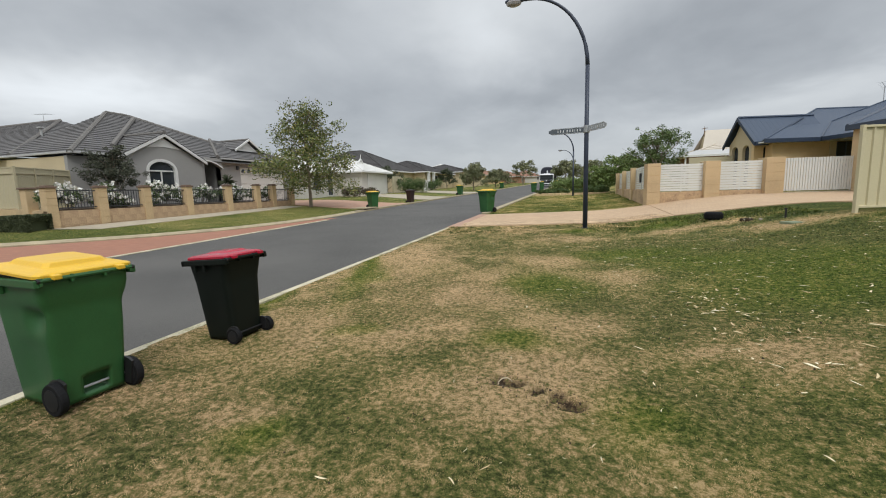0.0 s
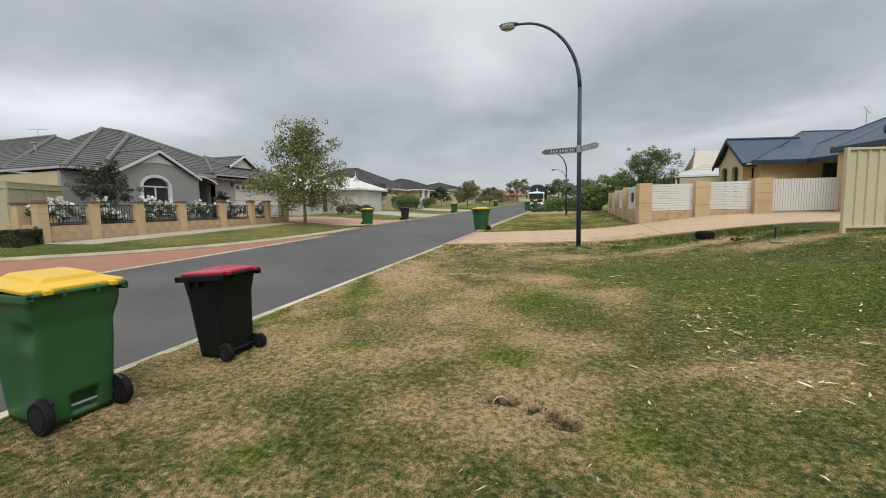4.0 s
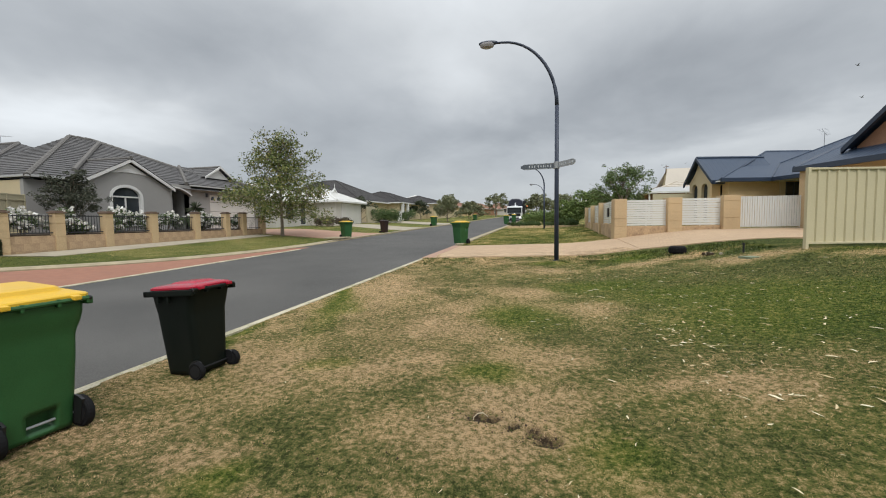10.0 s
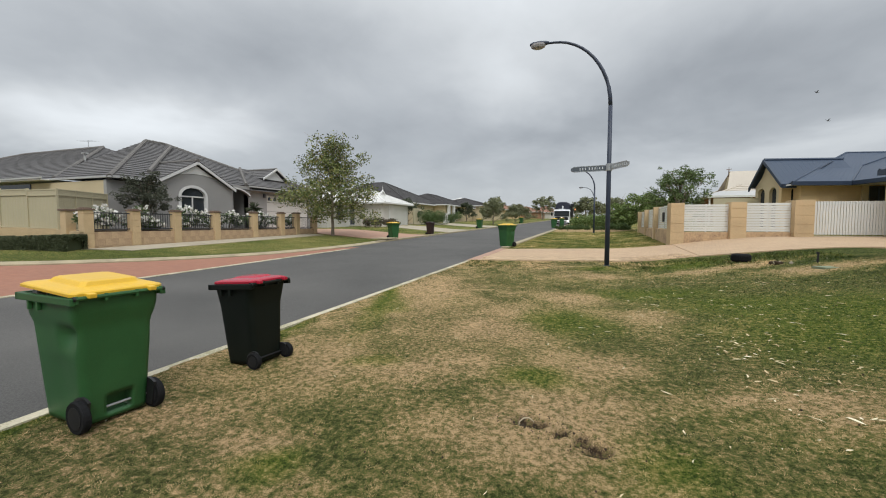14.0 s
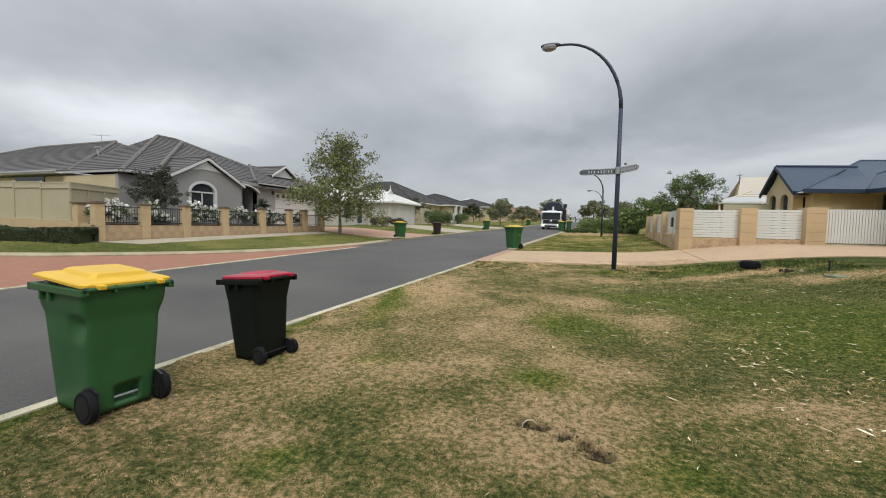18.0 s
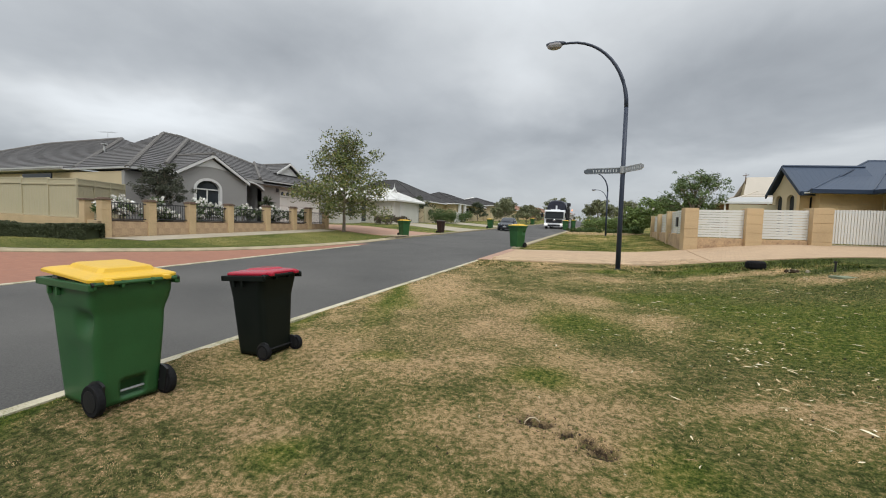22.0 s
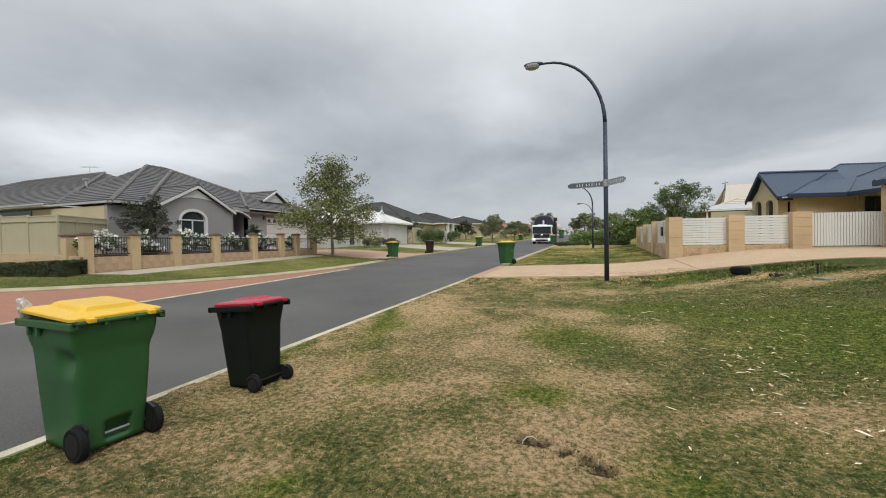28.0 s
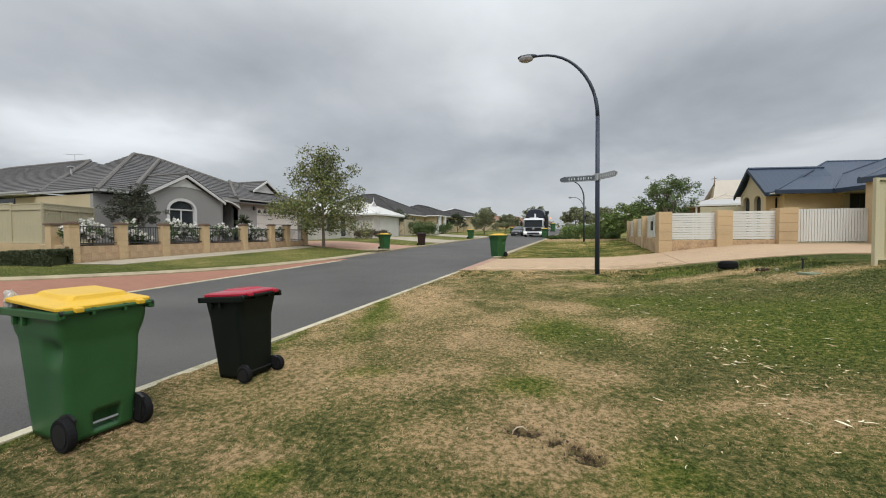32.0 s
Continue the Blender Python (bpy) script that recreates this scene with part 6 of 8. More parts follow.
part("finial", bm, CAPDARK, h, "dark spike finial")
steel(h, (8.8, 38.8, 3.85), (19, 38.8, 3.85), (19, 40.9, 4.4), (10.2, 40.9, 4.4), WHITEGREY, name="veranda_roof")
steel(h, (8.8, 50, 3.85), (8.8, 38.8, 3.85), (10.2, 40.9, 4.4), (10.2, 50, 4.4), WHITEGREY, name="veranda_roof")
for x, y in ((9.0, 39.0), (12.0, 39.0), (15.0, 39.0), (9.0, 44.0)):
    boxed("post", x - 0.06, x + 0.06, y - 0.06, y + 0.06, 1.3, 3.85, WHITETRIM, h, 0.01)
gutter(h, [(8.8, 38.8, 3.9), (19.0, 38.8, 3.9)], WHITETRIM, 0.18)
# cream screen walls
for nm, a, b, z0, z1, lab in (("screen_wall", (-20.2, 72.0), (-20.0, 92.0), 2.0, 4.1, "long cream boundary wall"), ("screen_wall", (-22.2, 46.8), (-22.0, 49.2), 1.4, 3.5, "cream steel side fence"), ("screen_wall", (9.0, 22.5), (3.2, 31.0), 1.0, 2.75, "cream steel back fence")):
    bm = bmesh.new()
    if nm and a[0] > 0:
        slab(bm, [(6.0, 24.0), (8.15, 24.25), (8.15, 24.35), (6.0, 24.1)], 0.8, 2.86)
    else:
        box(bm, a[0], b[0], a[1], b[1], z0 - 0.6, z1, 0.01)
    tagged(part(nm, bm, CREAMFENCE if a[0] > -20.1 or a[1] < 60 else RENDER_CREAM), lab, "wall", kind="structure")


# ---- plants ----
RNG = np.random.default_rng(5)


def leaf_mesh(centres, size, stretch=1.7, droop=0.0):
    """Bent leaf quads, each at a random turn, round the given centres."""
    n = len(centres)
    d = RNG.normal(size=(n, 3))
    d[:, 2] = d[:, 2] * 0.6 - droop
    d /= np.linalg.norm(d, axis=1, keepdims=True)
    u = np.cross(d, RNG.normal(size=(n, 3)))
    u /= np.linalg.norm(u, axis=1, keepdims=True) + 1e-9
    nn = np.cross(d, u)
    s = size * RNG.uniform(0.6, 1.35, (n, 1))
    a = centres - d * s * stretch / 2
    b = centres + u * s / 2 + nn * s * 0.12
    c = centres + d * s * stretch / 2
    e = centres - u * s / 2 + nn * s * 0.12
    verts = np.stack([a, b, c, e], 1).reshape(-1, 3)
    faces = [(4 * i, 4 * i + 1, 4 * i + 2, 4 * i + 3) for i in range(n)]
    return verts.tolist(), faces


def clumps(cs, n):
    """Leaf centres scattered through clumps (x, y, z, radius), denser towards their shells."""
    cs = np.array(cs)
    w = cs[:, 3] ** 2
    idx = RNG.choice(len(cs), n, p=w / w.sum())
    d = RNG.normal(size=(n, 3))
    d /= np.linalg.norm(d, axis=1, keepdims=True)
    r = RNG.uniform(0.25, 1.0, (n, 1)) ** 0.55 * (0.85 + 0.3 * RNG.random((n, 1)))
    return cs[idx, :3] + d * r * cs[idx, 3:4] * np.array([1, 1, 0.8])


def tree(x, y, h, clear, spread, n, size, leaf_m, label, trunk_r=0.09, limbs=9, lift=0.75, name="tree", droop=0.0, gap=0.28, stretch=1.7, cone=False):
    z = land(x, y)
    t = thing(name, x, y, z, 0, label, "tree")
    bm = bmesh.new()
    tube(bm, [(0, 0, -0.1), (0.02, 0.0, clear * 0.5), (-0.02, 0.03, clear), (0.03, 0, h * 0.6), (0, 0.02, h * 0.9)], [trunk_r * 1.25, trunk_r, trunk_r * 0.9, trunk_r * 0.5, trunk_r * 0.15], 8)
    cs = []
    for i in range(limbs):
        a = 2.4 * i + RNG.uniform(-0.4, 0.4)
        f = i / limbs
        z0 = clear + (h * 0.72 - clear) * f
        reach = spread * (1 - 0.55 * f) * RNG.uniform(0.75, 1.1)
        end = Vector((math.cos(a) * reach, math.sin(a) * reach, z0 + (h - z0) * 0.34 * lift + 0.25 * h * lift * RNG.uniform(0.5, 1)))
        if cone:
            z0 = clear + (h * 0.86 - clear) * f
            reach = spread * (1 - 0.84 * f) * RNG.uniform(0.78, 1.12) * (0.72 + 0.28 * min(1, f * 5))
            end = Vector((math.cos(a) * reach, math.sin(a) * reach, z0 + h * RNG.uniform(0.05, 0.13)))
        mid = Vector((end.x * 0.5, end.y * 0.5, z0 + (end.z - z0) * 0.62))
        st = Vector((0, 0, z0 * 0.93))
        tube(bm, [st, mid, end], [trunk_r * 0.5 * (1 - 0.5 * f), trunk_r * 0.3, trunk_r * 0.08], 6)
        for p, r in ((end, 0.26), (mid.lerp(end, 0.5), 0.27), (mid, 0.22)):
            for _ in range(3):
                cs.append((p.x + RNG.normal() * spread * 0.13, p.y + RNG.normal() * spread * 0.13, p.z + RNG.normal() * spread * 0.1, spread * r * RNG.uniform(0.5, 1.15) * (1 - gap) * ((1 - 0.45 * f) if cone else 1)))
        for _ in range(3):
            q = end + Vector(RNG.normal(size=3) * spread * 0.2)
            tube(bm, [mid.lerp(end, RNG.uniform(0.2, 0.8)), q], [trunk_r * 0.16, trunk_r * 0.05], 4)
    cs.append((0, 0, h * 0.9, spread * 0.16)), cs.append((0.1, 0, h * 0.76, spread * (0.22 if cone else 0.34)))
    part("trunk", bm, BARK, t)
    v, f = leaf_mesh(clumps(cs, n), size, stretch, droop)
    raw("crown", v, f, leaf_m, t)
    return t


def bush(x, y, w, d, h, n, size, leaf_m, label, z=None, name="shrub", flowers=0, rz=0, group=""):
    z = land(x, y) if z is None else z
    t = thing(name, x, y, z, rz, label, "shrub", group)
    k = max(4, int(w * d * 5))
    cs = [(RNG.uniform(-w / 2, w / 2) * 0.8, RNG.uniform(-d / 2, d / 2) * 0.8, h * RNG.uniform(0.25, 0.78), min(w, d, h) * RNG.uniform(0.34, 0.52)) for _ in range(k)]
    bm = bmesh.new()
    for c in cs[:6]:
        tube(bm, [(c[0] * 0.2, c[1] * 0.2, -0.05), (c[0] * 0.6, c[1] * 0.6, c[2] * 0.6), c[:3]], [0.022, 0.015, 0.006], 5)
    part("stem", bm, BARK, t)
    pts = clumps(cs, n)
    pts[:, 2] = np.maximum(pts[:, 2], 0.02)
    v, f = leaf_mesh(pts, size)
    raw("foliage", v, f, leaf_m, t)
    if flowers:
        fc = clumps([(c[0], c[1], c[2] + 0.06, c[3] * 1.05) for c in cs], flowers)
        fc[:, 2] = np.maximum(fc[:, 2], h * 0.25)
        fc[:, 0] += 0.12
        allp = np.repeat(fc, 9, axis=0) + RNG.normal(size=(flowers * 9, 3)) * 0.034
        v, f = leaf_mesh(allp, 0.105, 1.0)
        raw("blossom", v, f, PETAL, t, "white rose blooms")
    return t


tree(-16.2, 20.7, 6.5, 1.25, 3.35, 15000, 0.085, LEAF_TREE, "young street tree with sparse yellowing green leaves", 0.10, 36, 0.42, "street_tree", 0.1, 0.22, 1.6, True)
tree(-22.3, 12.9, 3.45, 0.8, 1.3, 9000, 0.052, LEAF_SMOKE, "small dark grey-green garden tree before the grey house", 0.05, 17, 0.75, "garden_tree", 0.0, 0.34)
tree(4.9, 27.8, 4.15, 0.6, 1.9, 6500, 0.05, LEAF_FEATHER, "feathery green tree behind the boundary wall", 0.09, 14, 0.85, "garden_tree", 0.35, 0.36, 3.4)
tree(3.6, 33.5, 2.9, 0.3, 2.0, 8500, 0.085, LEAF_GREEN, "dense green garden tree", 0.07, 9, 0.6, "garden_tree")
tree(2.2, 37.0, 2.4, 0.2, 1.5, 5000, 0.10, LEAF_GREEN, "dark green bushy tree at the verge", 0.06, 9, 0.6, "garden_tree")
tree(5.4, 29.8, 2.5, 0.4, 1.6, 5200, 0.08, LEAF_GREEN, "green shrubby tree behind the wall", 0.06, 8, 0.6, "garden_tree")
tree(-14.4, 58.3, 4.2, 0.35, 2.4, 5500, 0.13, LEAF_HAZED, "straggly olive-green verge tree", 0.09, 12, 0.6, "street_tree")
tree(-14.7, 77.5, 3.4, 0.2, 2.6, 3000, 0.16, LEAF_HAZED, "low olive verge tree by the kerb", 0.09, 8, 0.5, "street_tree")
tree(-15.6, 88.0, 3.8, 0.2, 2.8, 2800, 0.18, LEAF_OLIVE, "olive-dark verge tree by the kerb", 0.09, 8, 0.5, "street_tree")
tree(-13.5, 110.4, 6.5, 1.2, 3.6, 2600, 0.22, LEAF_HAZED, "tall brownish street tree", 0.14, 9, 0.8, "street_tree")
tree(-2.0, 77.0, 4.7, 1.0, 3.2, 5500, 0.17, LEAF_HAZED, "spreading olive street tree", 0.12, 9, 0.6, "street_tree")
tree(3.5, 95.0, 4.8, 0.6, 3.4, 2800, 0.2, LEAF_HAZED, "spreading olive street tree far off", 0.12, 9, 0.6, "street_tree")
tree(-21.0, 66.5, 3.6, 0.4, 1.7, 4000, 0.10, LEAF_DARK, "dark garden tree before a porch", 0.07, 8, 0.6, "garden_tree")
tree(-23.6, 48.3, 3.6, 0.4, 2.2, 5000, 0.09, LEAF_DARK, "dark garden tree beside a fence", 0.07, 8, 0.6, "garden_tree")
bush(-19.0, 45.8, 3.2, 2.0, 1.7, 6500, 0.075, LEAF_ROSE, "rounded green shrub on a front lawn")
bush(-19.6, 55.0, 2.0, 2.0, 1.5, 2600, 0.08, LEAF_ROSE, "rounded green shrub on a front lawn")
bush(-20.5, 33.5, 2.4, 1.4, 0.95, 3200, 0.06, LEAF_PLUM, "dark garden shrub by the driveway")
bush(-19.8, 36.0, 2.0, 1.4, 0.85, 2800, 0.06, LEAF_PLUM, "dark garden shrub by the driveway")
bush(-20.8, 38.4, 1.6, 1.2, 0.7, 2000, 0.06, LEAF_PLUM, "low olive garden shrub by the driveway")
bush(-0.7, 46.0, 4.4, 2.4, 1.5, 8000, 0.08, LEAF_GREEN, "clipped grey-green verge shrub")
bush(2.2, 45.0, 2.6, 2.0, 1.4, 3500, 0.09, LEAF_GREEN, "rounded green verge shrub")
for x, y, w, h_ in ((-2.6, 37.6, 2.2, 0.42), (-0.4, 37.2, 2.6, 0.5), (1.6, 35.6, 1.8, 0.75), (-2.2, 40.5, 2.6, 0.5)):
    bush(x, y, w, 1.4, h_, 4200, 0.05, LEAF_ROSE, "low dark ground-cover planting in a verge garden")
bm = bmesh.new()
for i in range(11):
    box(bm, -3.4 + 0.55 * i, -2.9 + 0.55 * i, 34.6 + 0.06 * i, 34.85 + 0.06 * i, 0.7, 0.98 + 0.01 * (i % 3), 0.03)
tagged(part("garden_edging", bm, LIMESTONE), "rough limestone garden edging", "edging", kind="structure")

# roses along the railing
for i, y in enumerate((8.1, 8.9, 10.0, 10.8, 12.0, 12.9, 14.2, 15.2, 16.8, 17.6, 18.9, 20.4)):
    fl = (60, 90, 40, 40, 34, 44, 50, 42, 44, 30, 30, 24)[i]
    bush(-18.95 - 0.25 * (i % 2), y, 0.85, 0.95, 0.9 + 0.1 * (i % 3), 1300, 0.05, LEAF_ROSE, "white-flowering rose bush behind the railing", LOW + 0.02, "rose_bush", fl, 0, "roses along the railing")
# palm-like tuft by the garage
t = thing("cordyline", -20.2, 18.1, LOW, 0, "spiky cordyline behind the railing", "plant")
bm = bmesh.new()
tube(bm, [(0, 0, 0), (0.02, 0, 1.25)], [0.05, 0.04], 7)
part("trunk", bm, BARK, t)
vv, ff = [], []
for i in range(70):
    a, e = RNG.uniform(0, 6.28), RNG.uniform(-0.5, 1.4)
    d = np.array([math.cos(a) * math.cos(e), math.sin(a) * math.cos(e), math.sin(e)])
    s = np.array([-math.sin(a), math.cos(a), 0]) * 0.022
    base = np.array([0, 0, 1.25])
    L = RNG.uniform(0.45, 0.7)
    k = len(vv)
    vv += [tuple(base - s), tuple(base + s), tuple(base + d * L * 0.6 + s), tuple(base + d * L + np.array([0, 0, -0.12])), tuple(base + d * L * 0.6 - s)]
    ff.append((k, k + 1, k + 2, k + 3, k + 4))
raw("fronds", vv, ff, LEAF_DARK, t)


def hedge():
    t = thing("hedge", -17.8, 7.1, 0.14, 199, "clipped dark green hedge along the footpath", "hedge")
    L, wd, hh = 13.2, 0.95, 0.84
    n = 60000
    p = RNG.random((n, 3)) * np.array([L, wd, hh])
    side = RNG.integers(0, 3, n)
    p[:, 1] = np.where(side == 0, RNG.uniform(0, 0.12, n), np.where(side == 1, wd - RNG.uniform(0, 0.12, n), p[:, 1]))
    p[:, 2] = np.where(side == 2, hh - RNG.uniform(0, 0.12, n), p[:, 2])
    p[:, 2] += 0.05 * np.sin(p[:, 0] * 2.1) + 0.03 * np.sin(p[:, 0] * 5.3)
    p[:, 0] = np.where(RNG.random(n) < 0.06, RNG.uniform(0, 0.1, n), p[:, 0])
    v, f = leaf_mesh(p - np.array([0, wd / 2, 0]), 0.034)
    raw("foliage", v, f, HEDGE, t)
    bm = bmesh.new()
    box(bm, 0.15, L, -wd / 2 + 0.09, wd / 2 - 0.09, -0.2, hh - 0.12)
    part("inner_growth", bm, HEDGE, t)


hedge()


def far_woods():
    """A low belt of trees beyond the houses."""
    cs = []
    for i in range(320):
        x = -130 + 240 * i / 149
        y = 185 + 60 * RNG.random() + abs(x) * 0.1
        cs.append((x, y, 4.2 + RNG.uniform(0.0, 2.6), RNG.uniform(2.6, 4.6)))
    pts = clumps(cs, 9000)
    v, f = leaf_mesh(pts, 1.0, 1.3)
    tagged(raw("far_woods", v, f, LEAF_HAZED), "distant belt of grey-green trees", "trees", kind="stuff")


far_woods()


# ---- vehicles ----
def loft(bm, stations, mirror=True):
    """Skin cross-sections (lists of points from the left side over the top to the right)."""
    rings = [[bm.verts.new(p) for p in st] for st in stations]
    for a, b in zip(rings, rings[1:]):
        for k in range(len(a) - 1):
            bm.faces.new((a[k], a[k + 1], b[k + 1], b[k]))
        bm.faces.new((a[-1], a[0], b[0], b[-1]))
    bm.faces.new(rings[0]), bm.faces.new(list(reversed(rings[-1])))
    bmesh.ops.recalc_face_normals(bm, faces=bm.faces[:])


def car(paint, label):
    """A saloon that faces -y; the origin on the road under its middle."""
    t = thing("car", label=label, category="car")
    st = [(-2.22, 0.56, 0.30, 0.60), (-2.17, 0.68, 0.24, 0.66), (-2.02, 0.78, 0.20, 0.72), (-1.75, 0.845, 0.19, 0.80), (-1.3, 0.872, 0.19, 0.885), (-0.8, 0.877, 0.19, 0.95), (-0.2, 0.877, 0.19, 0.935), (0.5, 0.877, 0.19, 0.95), (1.2, 0.875, 0.19, 0.985), (1.7, 0.855, 0.2, 1.02), (2.02, 0.80, 0.23, 1.03), (2.17, 0.72, 0.30, 1.0), (2.23, 0.60, 0.36, 0.82)]
    secs = []
    for y, w, zb, zt in st:
        half = [(w * 0.88, zb), (w * 0.985, zb + 0.10), (w, zb + (zt - zb) * 0.45), (w * 0.992, zb + (zt - zb) * 0.72), (w * 0.95, zt - 0.06), (w * 0.84, zt - 0.005), (w * 0.45, zt + 0.025)]
        secs.append([(-x, y, z) for x, z in half] + [(x, y, z) for x, z in reversed(half)])
    bm = bmesh.new()
    loft(bm, secs)
    body = part("body", bm, paint, t, smooth=True)
    # cabin: roof and pillars
    bm = bmesh.new()
    low = [(-0.98, 0.70), (-0.45, 0.765), (0.55, 0.775), (1.25, 0.74), (1.72, 0.66)]
    cab = [(-0.98, 0.66, 0.93), (-0.62, 0.70, 1.13), (-0.12, 0.645, 1.385), (0.25, 0.635, 1.445), (0.75, 0.63, 1.44), (1.1, 0.625, 1.385), (1.45, 0.65, 1.22), (1.82, 0.64, 1.03)]
    secs = []
    for y, w, z in cab:
        base = 0.92
        wb = 0.775 if -0.7 < y < 1.4 else 0.72
        q = [(wb, base), (w + (wb - w) * 0.45, base + (z - base) * 0.5), (w, z - 0.035), (w - 0.09, z), (0.25, z + 0.018)]
        secs.append([(-x, y, zz) for x, zz in q] + [(x, y, zz) for x, zz in reversed(q)])
    loft(bm, secs)
    part("cabin", bm, paint, t, smooth=True)

    def glass(name, pts, out):
        b = bmesh.new()
        o = Vector(out) * 0.012
        a = [b.verts.new(Vector(p) + o) for p in pts]
        c = [b.verts.new(Vector(p) - o * 0.2) for p in pts]
        b.faces.new(a), b.faces.new(list(reversed(c)))
        for i in range(len(pts)):
            b.faces.new((a[i], c[i], c[(i + 1) % len(pts)], a[(i + 1) % len(pts)]))
        bmesh.ops.recalc_face_normals(b, faces=b.faces[:])
        return part(name, b, CARGLASS, t)

    glass("windscreen", [(-0.66, -0.93, 0.965), (0.66, -0.93, 0.965), (0.66, -0.62, 1.11), (0.57, -0.16, 1.36), (0, -0.14, 1.39), (-0.57, -0.16, 1.36), (-0.66, -0.62, 1.11)], (0, -0.9, 0.6))
    glass("rear_window", [(-0.60, 1.74, 1.09), (0.60, 1.74, 1.09), (0.56, 1.16, 1.37), (-0.56, 1.16, 1.37)], (0, 0.9, 0.7))
    for s in (-1, 1):
        glass("side_window", [(s * 0.765, -0.55, 0.985), (s * 0.765, 0.36, 0.985), (s * 0.672, 0.36, 1.35), (s * 0.668, 0.0, 1.33), (s * 0.73, -0.42, 1.10)], (s, 0, 0.35))
        glass("side_window", [(s * 0.765, 0.42, 0.985), (s * 0.755, 1.10, 0.995), (s * 0.70, 1.22, 1.20), (s * 0.668, 0.98, 1.33), (s * 0.672, 0.42, 1.35)], (s, 0, 0.35))
        b = bmesh.new()
        box(b, s * 0.80, s * 0.98, -0.62, -0.50, 0.97, 1.10, 0.025)
        part("wing_mirror", b, paint, t)
        for y0 in (0.16, 1.0):
            b = bmesh.new()
            box(b, s * 0.872 - 0.012, s * 0.872 + 0.012, y0, y0 + 0.17, 0.80, 0.825, 0.006)
            part("door_handle", b, paint, t)
        for y0 in (-0.62, 0.39, 1.12):
            b = bmesh.new()
            box(b, s * 0.878 - 0.004, s * 0.878 + 0.004, y0 - 0.005, y0 + 0.005, 0.30, 0.92)
            part("door_seam", b, CARTRIM, t)
        b = bmesh.new()
        box(b, s * 0.874 - 0.012, s * 0.874 + 0.012, -0.9, 0.95, 0.235, 0.29, 0.006)
        part("sill", b, CARTRIM, t)
        # lamps
        b = bmesh.new()
        q = [(0.34, -2.165, 0.60), (0.62, -2.03, 0.64), (0.80, -1.78, 0.72), (0.78, -1.74, 0.79), (0.60, -1.93, 0.765), (0.36, -2.12, 0.70)]
        a = [b.verts.new((s * x, y - 0.02, z)) for x, y, z in q]
        c = [b.verts.new((s * x * 0.97, y + 0.08, z)) for x, y, z in q]
        b.faces.new(a)
        for i in range(6):
            b.faces.new((a[i], c[i], c[(i + 1) % 6], a[(i + 1) % 6]))
        bmesh.ops.recalc_face_normals(b, faces=b.faces[:])
        part("headlight", b, LAMPGLASS, t, "clear headlamp")
        b = bmesh.new()
        box(b, s * 0.46 - 0.05, s * 0.46 + 0.05, -2.215, -2.15, 0.33, 0.40, 0.02)
        part("fog_light", b, LAMPGLASS, t)
        b = bmesh.new()
        box(b, s * 0.62 - 0.17, s * 0.62 + 0.13, 2.0, 2.2, 0.80, 0.96, 0.03)
        part("tail_light", b, TAILRED, t, "red tail lamp")
        for y in (-1.32, 1.32):
            b = bmesh.new()
            lathe(b, [(s * 0.60, 0.30), (s * 0.60, 0.35), (s * 0.8785, 0.35), (s * 0.8785, 0.30)], "X", 24)
            o = part("wheel_arch", b, CARTRIM, t)
            o.matrix_basis = pose(0, y, 0.33)
            b = bmesh.new()
            lathe(b, [(-0.10, 0.215), (-0.102, 0.29), (-0.078, 0.318), (0.078, 0.318), (0.102, 0.29), (0.10, 0.215)], "X", 28)
            wl = part("wheel", b, RUBBER, t)
            wl.matrix_basis = pose(s * 0.80, y, 0.318)
            b = bmesh.new()
            lathe(b, [(s * 0.03, 0.20), (s * 0.10, 0.238), (s * 0.112, 0.232), (s * 0.108, 0.21), (s * 0.102, 0.205)], "X", 24)
            bmesh.ops.delete(b, geom=[f for f in b.faces if len(f.verts) > 4], context="FACES_ONLY")
            for i in range(5):
                m = Matrix.Rotation(2 * math.pi * i / 5, 4, "X")
                vs = box(b, min(s * 0.07, s * 0.115), max(s * 0.07, s * 0.115), -0.034, 0.034, 0.0, 0.222)
                for v in vs:
                    if v.co.z > 0.1:
                        v.co.y *= 0.62
                bmesh.ops.transform(b, matrix=m, verts=vs)
            part("rim", b, ALLOY, wl, "five-spoke alloy rim")
            b = bmesh.new()
            lathe(b, [(s * 0.02, 0.05), (s * 0.02, 0.20), (s * 0.035, 0.20), (s * 0.035, 0.05)], "X", 20)
            part("brake_disc", b, CARTRIM, wl)
    b = bmesh.new()
    box(b, -0.42, 0.42, -2.225, -2.15, 0.50, 0.62, 0.02)
    part("grille", b, CARTRIM, t)
    b = bmesh.new()
    box(b, -0.50, 0.50, -2.235, -2.12, 0.25, 0.37, 0.02)
    part("lower_grille", b, CARTRIM, t)
    b = bmesh.new()
    lathe(b, [(-2.25, 0.03), (-2.25, 0.06), (-2.235, 0.065)], "Y", 14)
    bmesh.ops.translate(b, verts=b.verts[:], vec=(0, 0, 0.585))
    part("badge", b, CHROME, t)
    for y in (-2.245, 2.235):
        b = bmesh.new()
        box(b, -0.19, 0.19, y - 0.006, y + 0.006, 0.41 if y < 0 else 0.62, 0.50 if y < 0 else 0.73)
        part("number_plate", b, SIGNWHITE, t, "plain pale number plate")
    b = bmesh.new()
    for x0, x1 in ((-0.62, -0.05), (0.0, 0.58)):
        tube(b, [(x0, -0.95, 0.985), (x1, -0.90, 1.0)], 0.011, 5)
